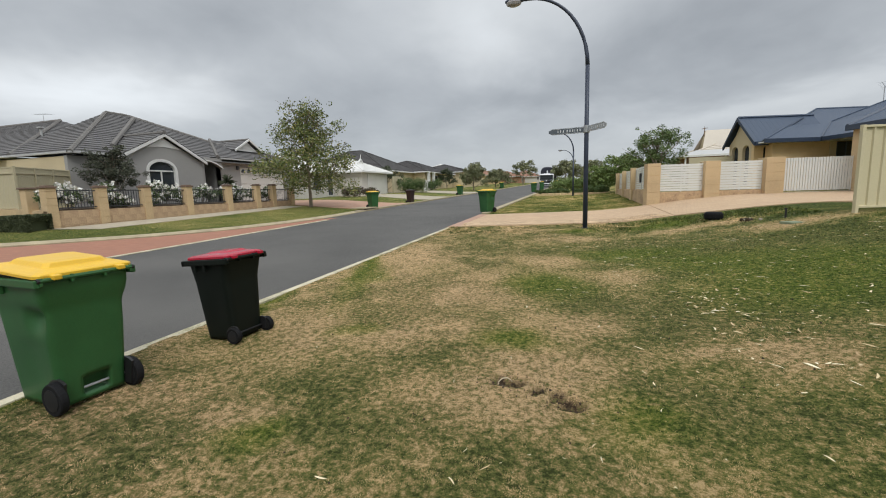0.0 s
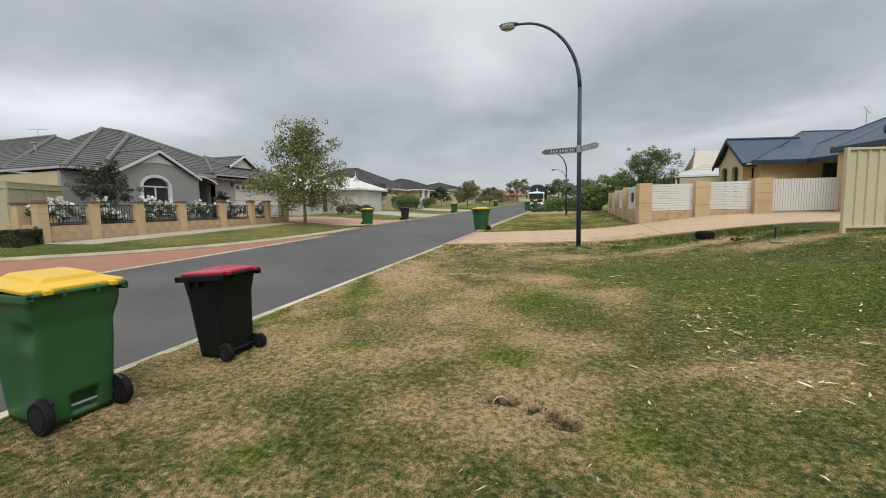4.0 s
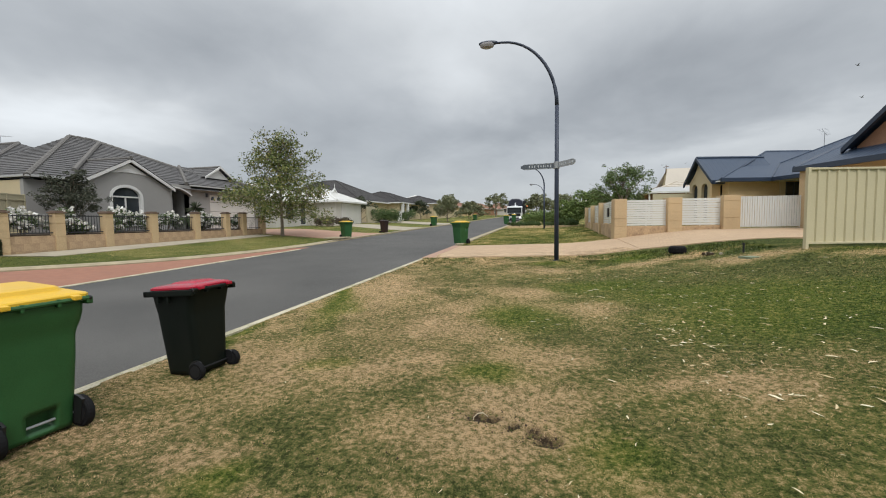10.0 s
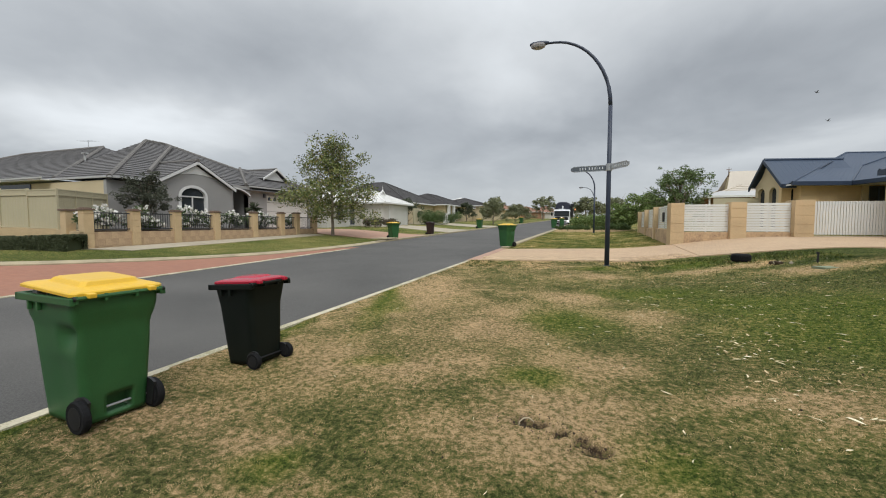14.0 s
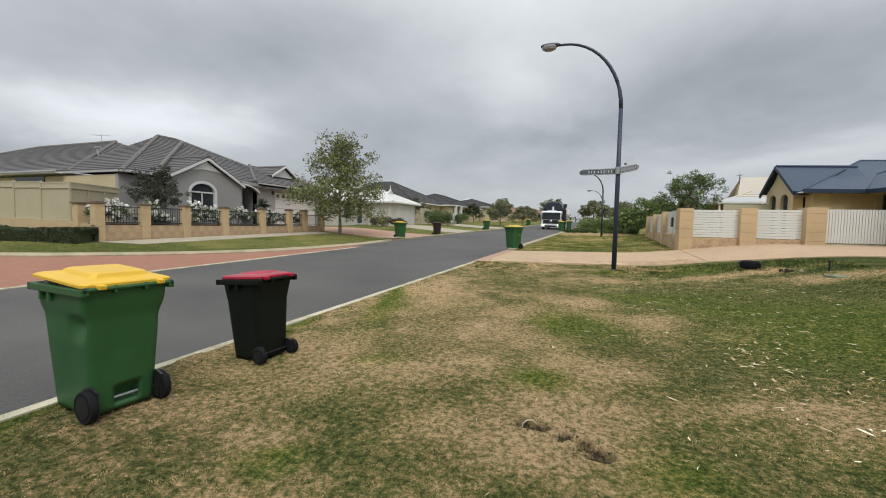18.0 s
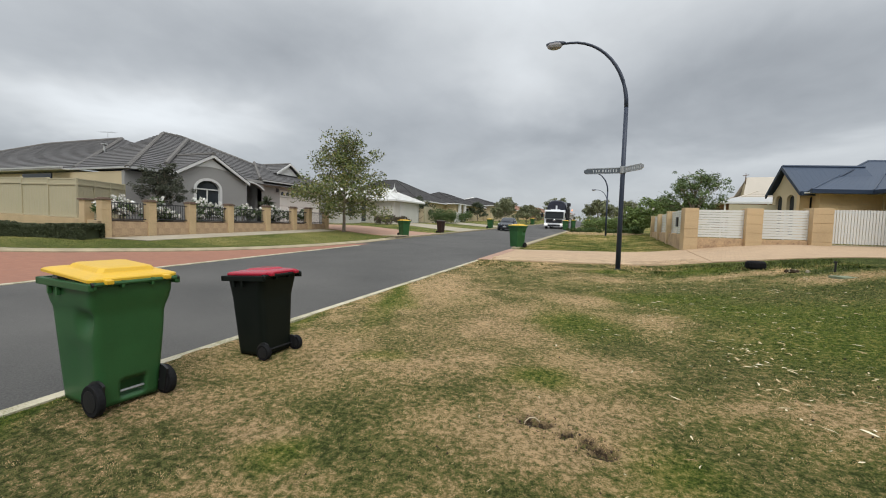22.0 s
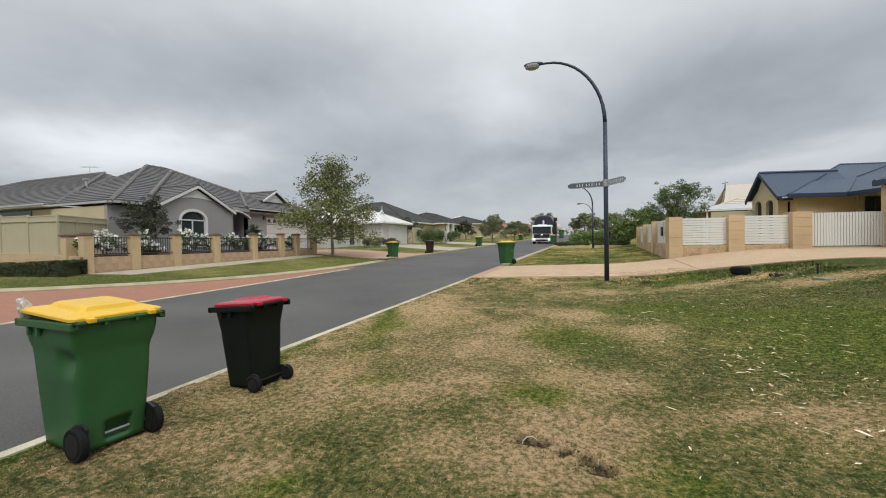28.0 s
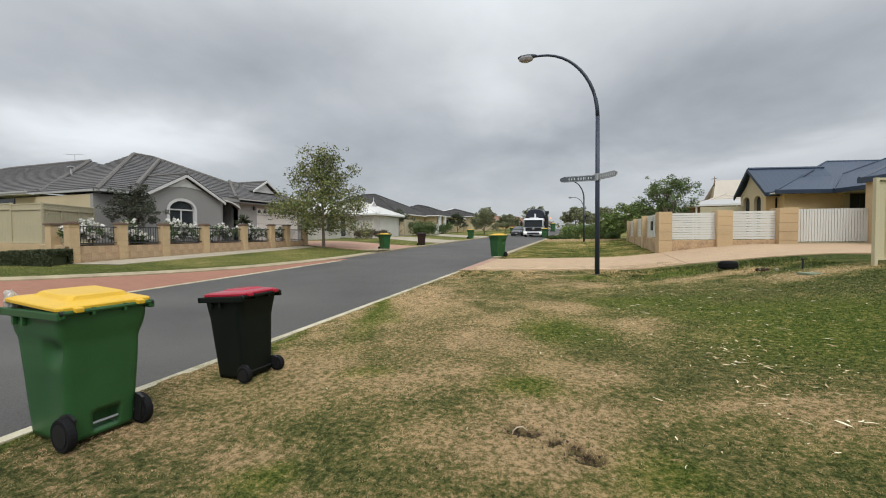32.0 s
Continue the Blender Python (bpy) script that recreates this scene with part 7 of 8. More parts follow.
    part("wiper", b, CARTRIM, t)
    return t


near_car = car(CARPAINT, "dark grey saloon car with alloy wheels driving along the street")
far_car = car(CARSILVER, "dark silver saloon car far along the street")


for c in (near_car, far_car):
    c.scale = (0.90, 0.90, 0.90)


def rubbish_truck():
    """Faces -y; origin on the road under the front bumper."""
    t = thing("rubbish_truck", label="white-cabbed rubbish truck with a navy body and side lifting arm", category="truck")
    bm = bmesh.new()
    secs = []
    for y, w, z0, z1 in ((0.0, 1.18, 0.95, 2.0), (0.05, 1.22, 0.9, 2.75), (0.25, 1.25, 0.9, 2.95), (1.7, 1.25, 0.9, 3.0), (1.8, 1.2, 0.9, 2.95)):
        secs.append([(-w, y, z0), (-w, y, z1 - 0.1), (-w + 0.12, y, z1), (w - 0.12, y, z1), (w, y, z1 - 0.1), (w, y, z0)])
    loft(bm, secs)
    cab = part("cab", bm, TRUCKWHITE, t, "white cab")
    bm = bmesh.new()
    a = [(-1.14, -0.06, 1.62), (1.14, -0.06, 1.62), (1.12, -0.01, 2.66), (-1.12, -0.01, 2.66)]
    f = [bm.verts.new(p) for p in a]
    b = [bm.verts.new((p[0], p[1] + 0.05, p[2])) for p in a]
    bm.faces.new(f), bm.faces.new(list(reversed(b)))
    for i in range(4):
        bm.faces.new((f[i], b[i], b[(i + 1) % 4], f[(i + 1) % 4]))
    bmesh.ops.recalc_face_normals(bm, faces=bm.faces[:])
    part("windscreen", bm, CARGLASS, cab)
    boxed("sun_visor", -1.1, 1.1, -0.18, 0.05, 2.68, 2.76, TRUCKWHITE, cab, 0.02)
    boxed("grille", -0.98, 0.98, -0.06, 0.02, 0.92, 1.52, CARTRIM, cab, 0.03)
    bm = bmesh.new()
    lathe(bm, [(-0.08, 0.12), (-0.06, 0.16), (-0.04, 0.16)], "Y", 14)
    bmesh.ops.translate(bm, verts=bm.verts[:], vec=(0, 0, 1.32))
    part("badge", bm, CHROME, cab)
    boxed("bumper", -1.25, 1.25, -0.12, 0.4, 0.38, 0.92, TRUCKWHITE, t, 0.05)
    boxed("lower_grille", -0.75, 0.75, -0.14, -0.1, 0.44, 0.68, CARTRIM, t, 0.02)
    boxed("number_plate", -0.25, 0.25, -0.155, -0.14, 0.72, 0.84, SIGNWHITE, t)
    for s in (-1, 1):
        boxed("headlight", s * 0.98 - 0.17, s * 0.98 + 0.17, -0.15, -0.1, 0.62, 0.84, LAMPON, t, 0.02, "lit headlamp")
        boxed("side_window", s * 1.255 - 0.012, s * 1.255 + 0.012, 0.35, 1.3, 1.75, 2.55, CARGLASS, cab, 0.01)
        bm = bmesh.new()
        tube(bm, [(s * 1.2, 0.1, 2.5), (s * 1.5, -0.1, 2.5), (s * 1.5, -0.1, 1.7)], 0.025, 6)
        box(bm, s * 1.5 - 0.12, s * 1.5 + 0.12, -0.16, -0.04, 1.75, 2.4, 0.03)
        part("wing_mirror", bm, CARTRIM, cab)
        for y in (0.95, 5.6, 6.9):
            b = bmesh.new()
            lathe(b, [(-0.15, 0.3), (-0.15, 0.46), (-0.1, 0.5), (0.1, 0.5), (0.15, 0.46), (0.15, 0.3)], "X", 22)
            w = part("wheel", b, RUBBER, t)
            w.matrix_basis = pose(s * 1.05, y, 0.5)
            b = bmesh.new()
            lathe(b, [(s * 0.05, 0.12), (s * 0.13, 0.29), (s * 0.15, 0.27), (s * 0.1, 0.1)], "X", 16)
            part("rim", b, GALV, w)
    boxed("chassis", -0.45, 0.45, 0.3, 8.2, 0.6, 0.95, CARTRIM, t, 0.02)
    # rounded body
    bm = bmesh.new()
    secs = []
    for y, k in ((2.0, 0.92), (2.15, 1.0), (7.6, 1.0), (8.3, 0.85)):
        sec = []
        for i in range(13):
            a = math.pi * i / 12
            sec.append((-1.22 * k * math.copysign(abs(math.cos(a)) ** 0.6, math.cos(a)), y, 2.8 + 1.75 * k * math.sin(a) ** 0.75))
        secs.append([(-1.22 * k, y, 0.95)] + sec + [(1.22 * k, y, 0.95)])
    loft(bm, secs)
    hop = part("body", bm, TRUCKNAVY, t, "navy compactor body")
    bm = bmesh.new()
    box(bm, -0.11, 0.11, 1.93, 2.0, 3.05, 3.72, 0.05)
    box(bm, -0.24, 0.24, 1.94, 2.0, 3.0, 3.12, 0.03)
    part("emblem", bm, TRUCKWHITE, hop, "plain white emblem shape")
    bm = bmesh.new()
    tube(bm, [(1.42, 2.1, 0.8), (1.42, 2.1, 3.1), (1.30, 2.4, 3.5)], 0.09, 8)
    box(bm, 1.28, 1.72, 2.0, 2.5, 3.6, 4.15, 0.06)
    tube(bm, [(1.42, 2.1, 3.0), (1.46, 2.2, 3.7)], 0.1, 8)
    box(bm, 1.2, 1.6, 2.2, 3.4, 1.2, 3.2, 0.08)
    tube(bm, [(1.5, 2.4, 1.9), (2.1, 2.3, 1.4), (2.3, 2.3, 1.9)], 0.08, 8)
    tube(bm, [(1.42, 2.1, 1.3), (1.75, 2.0, 1.0)], 0.07, 8)
    part("lifting_arm", bm, CARTRIM, t, "black lifting arm")
    boxed("light_bar", -0.55, 0.55, 0.5, 0.75, 3.0, 3.1, TRUCKWHITE, cab, 0.03, "white roof light bar")
    bm = bmesh.new()
    lathe(bm, [(0.0, 0.10), (0.06, 0.10), (0.09, 0.05)], "Y", 12)
    bmesh.ops.reverse_faces(bm, faces=bm.faces[:])
    o = part("side_beacon", bm, ORANGEGLOW, t, "amber side beacon")
    o.matrix_basis = pose(1.95, 2.05, 3.0, 180)
    return t


truck = rubbish_truck()
truck.scale = (0.99, 0.97, 0.80)


# ---- kerbside details ----
strip("driveway_edge", lambda y: KERB_R - 0.10, lambda y: KERB_R + 0.22, lines([(10.5, 15.4, 0.7)]), 0.022, 0.12, PAVEPINK, "red-brown brick edging of the driveway", "edging")
t = thing("storm_drain", -11.62, 20.0, land(-11.6, 20.0), 0, "concrete kerb drain with a dark side opening", "drain")
bm = bmesh.new()
box(bm, -0.9, 0.12, -0.75, 0.75, 0.08, 0.15, 0.02)
part("slab", bm, KERB, t)
# no hollow here: a solid black block paints the shade inside the drain
bm = bmesh.new()
box(bm, -0.1, 0.06, -0.6, 0.6, -0.06, 0.078)
part("opening", bm, CARTRIM, t)
t = thing("letterbox_pillar", -20.3, 54.0, land(-20.3, 54.0), 0, "small white rendered letterbox pillar", "letterbox")
bm = bmesh.new()
box(bm, -0.25, 0.25, -0.25, 0.25, -0.1, 1.15, 0.02)
part("pillar", bm, WHITETRIM, t)
bm = bmesh.new()
box(bm, -0.32, 0.32, -0.32, 0.32, 1.15, 1.25, 0.02)
box(bm, -0.2, 0.2, -0.2, 0.2, 1.25, 1.45, 0.06)
part("cap", bm, WHITETRIM, t)


# ---- small things on the verge ----
def tyre():
    t = thing("old_tyre", 3.5, 9.75, land(3.5, 9.75), 0, "worn black car tyre lying on the grass", "tyre")
    bm = bmesh.new()
    lathe(bm, [(0.02, 0.13), (0.0, 0.17), (0.02, 0.20), (0.06, 0.212), (0.14, 0.212), (0.18, 0.20), (0.20, 0.17), (0.18, 0.13)], "Z", 32)
    for f in [f for f in bm.faces if len(f.verts) > 4]:
        bm.faces.remove(f)
    part("casing", bm, RUBBER, t)
    bm = bmesh.new()
    for i in range(40):
        m = Matrix.Rotation(2 * math.pi * i / 40, 4, "Z")
        vs = box(bm, 0.209, 0.218, -0.011, 0.016, 0.05, 0.15)
        bmesh.ops.transform(bm, matrix=m, verts=vs)
    part("tread", bm, RUBBER, t)


tyre()
t = thing("stake", 4.6, 8.6, land(4.6, 8.6), 0, "short dark stake driven into the ground", "stake")
bm = bmesh.new()
tube(bm, [(0, 0, -0.1), (0.01, 0, 0.22)], [0.022, 0.02], 7)
part("shaft", bm, CARTRIM, t)
bm = bmesh.new()
box(bm, -0.03, 0.03, -0.012, 0.012, 0.18, 0.22, 0.004)
part("head", bm, CARTRIM, t)
t = thing("pit_lid", 4.5, 7.75, land(4.5, 7.75) - 0.004, 18, "grey-green utility pit lid sunk in the grass", "lid")
bm = bmesh.new()
box(bm, -0.27, 0.27, -0.16, 0.16, -0.05, 0.012, 0.01)
part("cover", bm, DIRTGREEN, t)
t = thing("rubble", 3.97, 8.8, land(3.97, 8.8), 0, "small heap of pale rubble on bare ground", "rubble")
for i in range(7):
    bm = bmesh.new()
    bmesh.ops.create_icosphere(bm, subdivisions=1, radius=0.03 + 0.03 * random.random())
    for v in bm.verts:
        v.co *= 1 + random.uniform(-0.25, 0.25)
    o = part("stone", bm, CONCRETE if i % 2 else SOIL, t)
    o.matrix_basis = pose(random.uniform(-0.22, 0.22), random.uniform(-0.1, 0.1), 0.03)
# bag bulging from the propped lid
bag = t = thing("plastic_bag", -3.80, -0.96, land(-3.72, -0.98) + 0.93, 0, "crumpled white plastic bag sticking out of the bin", "bag")
bm = bmesh.new()
bmesh.ops.create_icosphere(bm, subdivisions=3, radius=0.1)
for v in bm.verts:
    q = v.co.normalized()
    v.co = q * (0.065 + 0.03 * noise.noise(q * 3.0) + 0.015 * noise.noise(q * 9.0))
    v.co = Vector((v.co.x * 0.42, v.co.y * 0.62, v.co.z * 1.35))
part("film", bm, PLASTICBAG, t)


# ---- grass blades, fallen leaves, dug soil ----
def surface(x, y):
    z = land(x, y)
    if -4 < x < 8 and -5 < y < 12:
        z += 0.03 * noise.noise((x * 0.6, y * 0.6, 7)) + 0.012 * noise.noise((x * 3, y * 3, 7)) - 0.045 * bareness(x, y)
    return z


def grass():
    """Short matted blades over the verge, finer and denser towards the open corner of the lawn, thin where it is bare."""
    m = bpy.data.materials.new("grass_blades")
    m.use_nodes = True
    n, l = m.node_tree.nodes, m.node_tree.links
    b = n["Principled BSDF"]
    b.inputs["Roughness"].default_value, b.inputs["Specular IOR Level"].default_value = 0.8, 0.15
    at, lu = n.new("ShaderNodeAttribute"), n.new("ShaderNodeAttribute")
    at.attribute_name, lu.attribute_name = "tone", "lush"
    l.new(grass_ramps(m.node_tree, at.outputs["Fac"], lu.outputs["Fac"]), b.inputs["Base Color"])
    rng = np.random.default_rng(11)
    k = 430000
    r, a = 0.75 * (16.0 / 0.75) ** rng.random(k), np.radians(rng.uniform(-76, 46, k))
    x, y = 0.1 + r * np.sin(a), -2.8 + r * np.cos(a)
    # a thin cover over the rest of the verge
    x, y = np.concatenate([x, rng.uniform(KERB_R, 7.2, 40000)]), np.concatenate([y, rng.uniform(-9, 11, 40000)])
    ok = (x > KERB_R + 0.045) & (x < 7.2) & (y < 11.24) & ~((y > 9.8) & (x > 7))
    ok &= (y < 10.55 + 0.19 * np.clip(x + 3.5, 0, 6.3)) & ~((x > 5.45) & (y > 8.0))
    bare = np.zeros(len(x))
    for px, py, rr in HOLES:
        bare = np.maximum(bare, np.clip(1.3 - np.hypot((x - px) / 1.25, y - py) / rr, 0, 1))
    ok &= rng.random(len(x)) > bare * 1.2
    x, y = x[ok], y[ok]
    k = len(x)
    dry, lush = lawn_maps(x, y)
    t = tufts(x, y)
    # tuft noise mixes straw with green and paints shaded gaps into the tone
    tone = dry + 2.0 * t * (0.30 + 0.85 * np.clip(dry, 0, 0.85)) * (1 - 0.6 * lush) + rng.normal(0, 0.17, k) * (1 - 0.4 * lush)
    # the surface under each blade, read off a grid
    gx, gy = np.linspace(-4, 8, 241), np.linspace(-9, 12, 421)
    gz = np.array([[surface(p, q) for p in gx] for q in gy])
    u, v = (x + 4) / 0.05, (y + 9) / 0.05
    i, j = np.clip(u.astype(int), 0, 239), np.clip(v.astype(int), 0, 419)
    u, v = u - i, v - j
    z = (gz[j, i] * (1 - u) + gz[j, i + 1] * u) * (1 - v) + (gz[j + 1, i] * (1 - u) + gz[j + 1, i + 1] * u) * v
    dist = np.hypot(x - 0.1, y + 2.8)
    far = np.clip(dist / 2.2, 0.7, 6)
    weed = np.clip((y - 8.7) / 0.8, 0, 1) * np.clip(0.5 + 1.6 * speckle(x, y, 1.3, 14), 0, 1)
    edge = np.clip(1 - (x - KERB_R) / 0.35, 0, 1)
    h = rng.uniform(0.003, 0.010, k) * (1.25 - 0.6 * dry) * far ** 0.45 * (1 + 2.4 * weed + 0.8 * edge)
    w = rng.uniform(0.0015, 0.0032, k) * far ** 0.85
    blades("grass", m, rng, x, y, z, h, w, tone, lush, "short patchy lawn grass, partly straw-dry")
    # the lawn beyond the driveway, and the verge across the street
    for name, label, k in (("grass_beyond", "thin yellowing lawn before a garden bed", 60000), ("grass_opposite", "mown green verge across the street", 70000)):
        if name == "grass_beyond":
            y = 15.5 * (34.0 / 15.5) ** rng.random(k)
            x = rng.uniform(KERB_R + 0.2, 2.9, k)
            ok = y > 15.5 + (x - KERB_R) * 0.30
        else:
            x, y = rng.uniform(-34, -11.9, k), rng.uniform(-0.5, 34, k)
            edge = np.array([return_x(q) if q < 19 else KERB_L for q in y])
            ok = (x < edge - 0.25) & (x > np.where(y > 20.5, -20.5, -16.5)) & ~((y > 20.4) & (y < 26.9)) & ~((y > 31.6)) | (y < 8.0) & (x < edge - 0.25) & (x < -16.5) & (y < 2.7 + (x + 34) * 0.299)
        x, y = x[ok], y[ok]
        k = len(x)
        dry, lush = lawn_maps(x, y)
        tone = dry + 0.5 * tufts(x * 0.35, y * 0.35) + rng.normal(0, 0.07, k)
        ramp = lambda a, b, q: np.clip((q - a) / (b - a), 0, 1) ** 2 * (3 - 2 * np.clip((q - a) / (b - a), 0, 1))
        z = 0.0232 * y + 0.6 * ramp(0.5, 7, x) * (1 - 0.15 * ramp(9, 16, y)) + 0.35 * ramp(-12, -20, x)
        blades(name, m, rng, x, y, z, rng.uniform(0.012, 0.035, k), rng.uniform(0.006, 0.014, k), tone, lush, label)


def blades(name, material, rng, x, y, z, h, w, tone, lush, label):
    """One leaning triangle for each blade."""
    k = len(x)
    turn, lean = rng.uniform(0, 6.283, k), rng.uniform(0.4, 1.7, k) * np.maximum(h, 1.5 * w)
    ca, sa = np.cos(turn), np.sin(turn)
    d = rng.normal(size=(k, 2)) * 0.8
    vs = np.empty((k, 3, 3))
    vs[:, 0] = np.stack([x - ca * w, y - sa * w, z - 0.004], 1)
    vs[:, 1] = np.stack([x + ca * w, y + sa * w, z - 0.004], 1)
    vs[:, 2] = np.stack([x + d[:, 0] * lean, y + d[:, 1] * lean, z + h], 1)
    me = bpy.data.meshes.new(name)
    me.vertices.add(3 * k), me.loops.add(3 * k), me.polygons.add(k)
    me.vertices.foreach_set("co", vs.ravel())
    me.loops.foreach_set("vertex_index", np.arange(3 * k))
    me.polygons.foreach_set("loop_start", np.arange(0, 3 * k, 3))
    me.update(calc_edges=True)
    for nm, vals in (("tone", np.clip(tone, 0, 1)), ("lush", lush)):
        me.attributes.new(nm, "FLOAT", "POINT").data.foreach_set("value", np.repeat(vals, 3))
    me.materials.append(material)
    tagged(new("grass", me), label, "grass", kind="stuff")


grass()


def leaf_litter():
    """Long pale gum leaves and curls of bark, thickest in a drift towards the fence side."""
    rnd = random.Random(3)
    vs, fs = [], []
    drifts = [(1.62, 2.35, 0.22, 0.42, 46, 1.0), (2.75, 3.2, 0.75, 1.2, 80, 1.05), (1.9, 1.1, 0.5, 0.5, 24, 1.1), (2.2, 5.6, 1.6, 1.6, 110, 1.0), (1.0, 2.4, 0.9, 1.4, 60, 0.85), (4.3, 8.0, 0.8, 0.8, 60, 0.9),
              (-0.6, 0.2, 1.5, 1.1, 50, 0.58), (-1.6, 3.5, 1.2, 2.0, 45, 0.62), (0.2, -0.7, 0.8, 0.4, 10, 0.6), (0.3, 7.3, 1.5, 1.0, 60, 0.9)]
    for cx, cy, sx, sy, many, big in drifts:
        for _ in range(round(many * 1.3)):
            x, y = rnd.gauss(cx, sx), rnd.gauss(cy, sy)
            if x < KERB_R + 0.2 or y < -2.2 or y > 10.3 or x > 5.4 and y > 7.8:
                continue
            z = surface(x, y) + 0.017
            L = (0.026 + 0.12 * rnd.random() ** 1.6) * big
            w = rnd.uniform(0.0045, 0.0085) * big * (0.75 + 3.0 * L)
            a, curl = rnd.uniform(0, 6.283), rnd.uniform(0.0, 0.012)
            ca, sa = math.cos(a), math.sin(a)
            sweep = rnd.uniform(-0.5, 0.5) * L
            k = len(vs)
            for u, ww, h in ((-0.5, 0.0, 0.004), (-0.22, 0.85 * w, curl * 0.7), (0.08, w, curl), (0.32, 0.6 * w, curl * 0.9), (0.5, 0.0, curl * 0.3)):
                for side in ((-1, 1) if ww else (0,)):
                    bend = sweep * u * u
                    vs.append((x + ca * u * L - sa * (side * ww + bend), y + sa * u * L + ca * (side * ww + bend), z + h * (0.6 if side == 1 else 1)))
            fs += [(k, k + 1, k + 2), (k + 1, k + 3, k + 4, k + 2), (k + 3, k + 5, k + 6, k + 4), (k + 5, k + 7, k + 6)]
    tagged(raw("fallen_leaves", vs, fs, LITTER), "scattered pale dry gum leaves and bark on the lawn", "leaves", kind="stuff")


leaf_litter()


def dug_soil():
    """Clods and roots torn up in the bare patch."""
    rnd = random.Random(8)
    bm = bmesh.new()
    for i in range(170):
        c = HOLES[i % 5]
        x, y = rnd.gauss(c[0], 0.5 * c[2]), rnd.gauss(c[1], 0.4 * c[2])
        r = rnd.uniform(0.003, 0.010)
        ret = bmesh.ops.create_icosphere(bm, subdivisions=1, radius=r, matrix=Matrix.Translation((x, y, surface(x, y) + r * 0.4)))
        for v in ret["verts"]:
            v.co += Vector((rnd.gauss(0, 1), rnd.gauss(0, 1), rnd.gauss(0, 1))) * r * 0.25
    # crumbs thrown out round the holes
    for i in range(110):
        c = HOLES[i % 5]
        x, y = rnd.gauss(c[0], 0.16), rnd.gauss(c[1] - 0.02, 0.09)
        r = rnd.uniform(0.002, 0.006)
        bmesh.ops.create_icosphere(bm, subdivisions=1, radius=r, matrix=Matrix.Translation((x, y, surface(x, y) + 0.008)))
    for i in range(60):
        x, y = rnd.uniform(-2.4, 3.6), -1.4 + 6.5 * rnd.random() ** 1.5
        r = rnd.uniform(0.004, 0.008) * (1 + 0.08 * max(0, y))
        bmesh.ops.create_icosphere(bm, subdivisions=1, radius=r, matrix=Matrix.Translation((x, y, surface(x, y) + 0.012)))
    tagged(part("dug_soil", bm, SOIL), "torn-up dark clods of soil in a bare patch", "soil", kind="stuff")


dug_soil()
t = thing("bark_strip", -0.36, 0.20, surface(-0.36, 0.20), 25, "curled strip of pale bark arching out of the soil", "bark")
bm = bmesh.new()
tube(bm, [(-0.05, 0, -0.005), (-0.045, 0.004, 0.03), (-0.015, 0.006, 0.055), (0.025, 0.004, 0.058), (0.055, 0, 0.035), (0.066, 0, 0.012)], [0.003, 0.004, 0.0045, 0.0045, 0.003, 0.0015], 6)
part("strip", bm, BARKPALE, t)


# ---- clay pavers along the near edge of the driveway ----
def near_pavers():
    t = thing("paver_edging", label="tan clay pavers laid along the driveway's edge", category="paving", kind="structure")
    bm = bmesh.new()
    box(bm, -0.112, 0.112, -0.054, 0.054, -0.05, 0.0, 0.004)
    first = part("paver", bm, PAVETAN, t)
    a, b = Vector((KERB_R + 0.35, 10.62)), Vector((2.95, 11.86))
    d = (b - a).normalized()
    ang, nrm = math.degrees(math.atan2(d.y, d.x)), Vector((-d.y, d.x))
    k = int((b - a).length / 0.23)
    done = False
    for row in range(10):
        for i in range(k):
            p = a + d * (0.12 + 0.23 * i + 0.115 * (row % 2)) + nrm * (0.06 + 0.115 * row)
            m = pose(p.x, p.y, land(p.x, p.y) + 0.036 + random.uniform(-0.0015, 0.0015), 1.3, 0, ang)
            if not done:
                first.matrix_basis, done = m, True
            else:
                share("paver", first.data, t, m)


near_pavers()


# ---- birds ----
def bird():
    t = thing("bird", label="dark bird flying against the clouds", category="bird", group="birds over the street")
    bm = bmesh.new()
    tube(bm, [(0, -0.17, 0.0), (0, -0.12, 0.01), (0, -0.02, 0.0), (0, 0.10, 0.0), (0, 0.22, 0.01)], [0.012, 0.035, 0.05, 0.032, 0.012], 8)
    part("body", bm, CARTRIM, t)
    for s in (-1, 1):
        bm = bmesh.new()
        pts = [(0, -0.07, 0), (s * 0.18, -0.11, 0.09), (s * 0.40, -0.03, 0.12), (s * 0.20, 0.03, 0.085), (0, 0.05, 0)]
        a = [bm.verts.new(p) for p in pts]
        b = [bm.verts.new((x, y, z - 0.008)) for x, y, z in pts]
        bm.faces.new(a), bm.faces.new(list(reversed(b)))
        for i in range(5):
            bm.faces.new((a[i], b[i], b[(i + 1) % 5], a[(i + 1) % 5]))
        bmesh.ops.recalc_face_normals(bm, faces=bm.faces[:])
        part("wing", bm, CARTRIM, t)
    bm = bmesh.new()
    face3(bm, [(-0.03, 0.18, 0.01), (0.03, 0.18, 0.01), (0.06, 0.32, 0.015), (-0.06, 0.32, 0.015)], 0.008)
    part("tail", bm, CARTRIM, t)
    return t


birds = [bird()]
for _ in range(4):
    birds.append(copy_thing(birds[0], Matrix()))


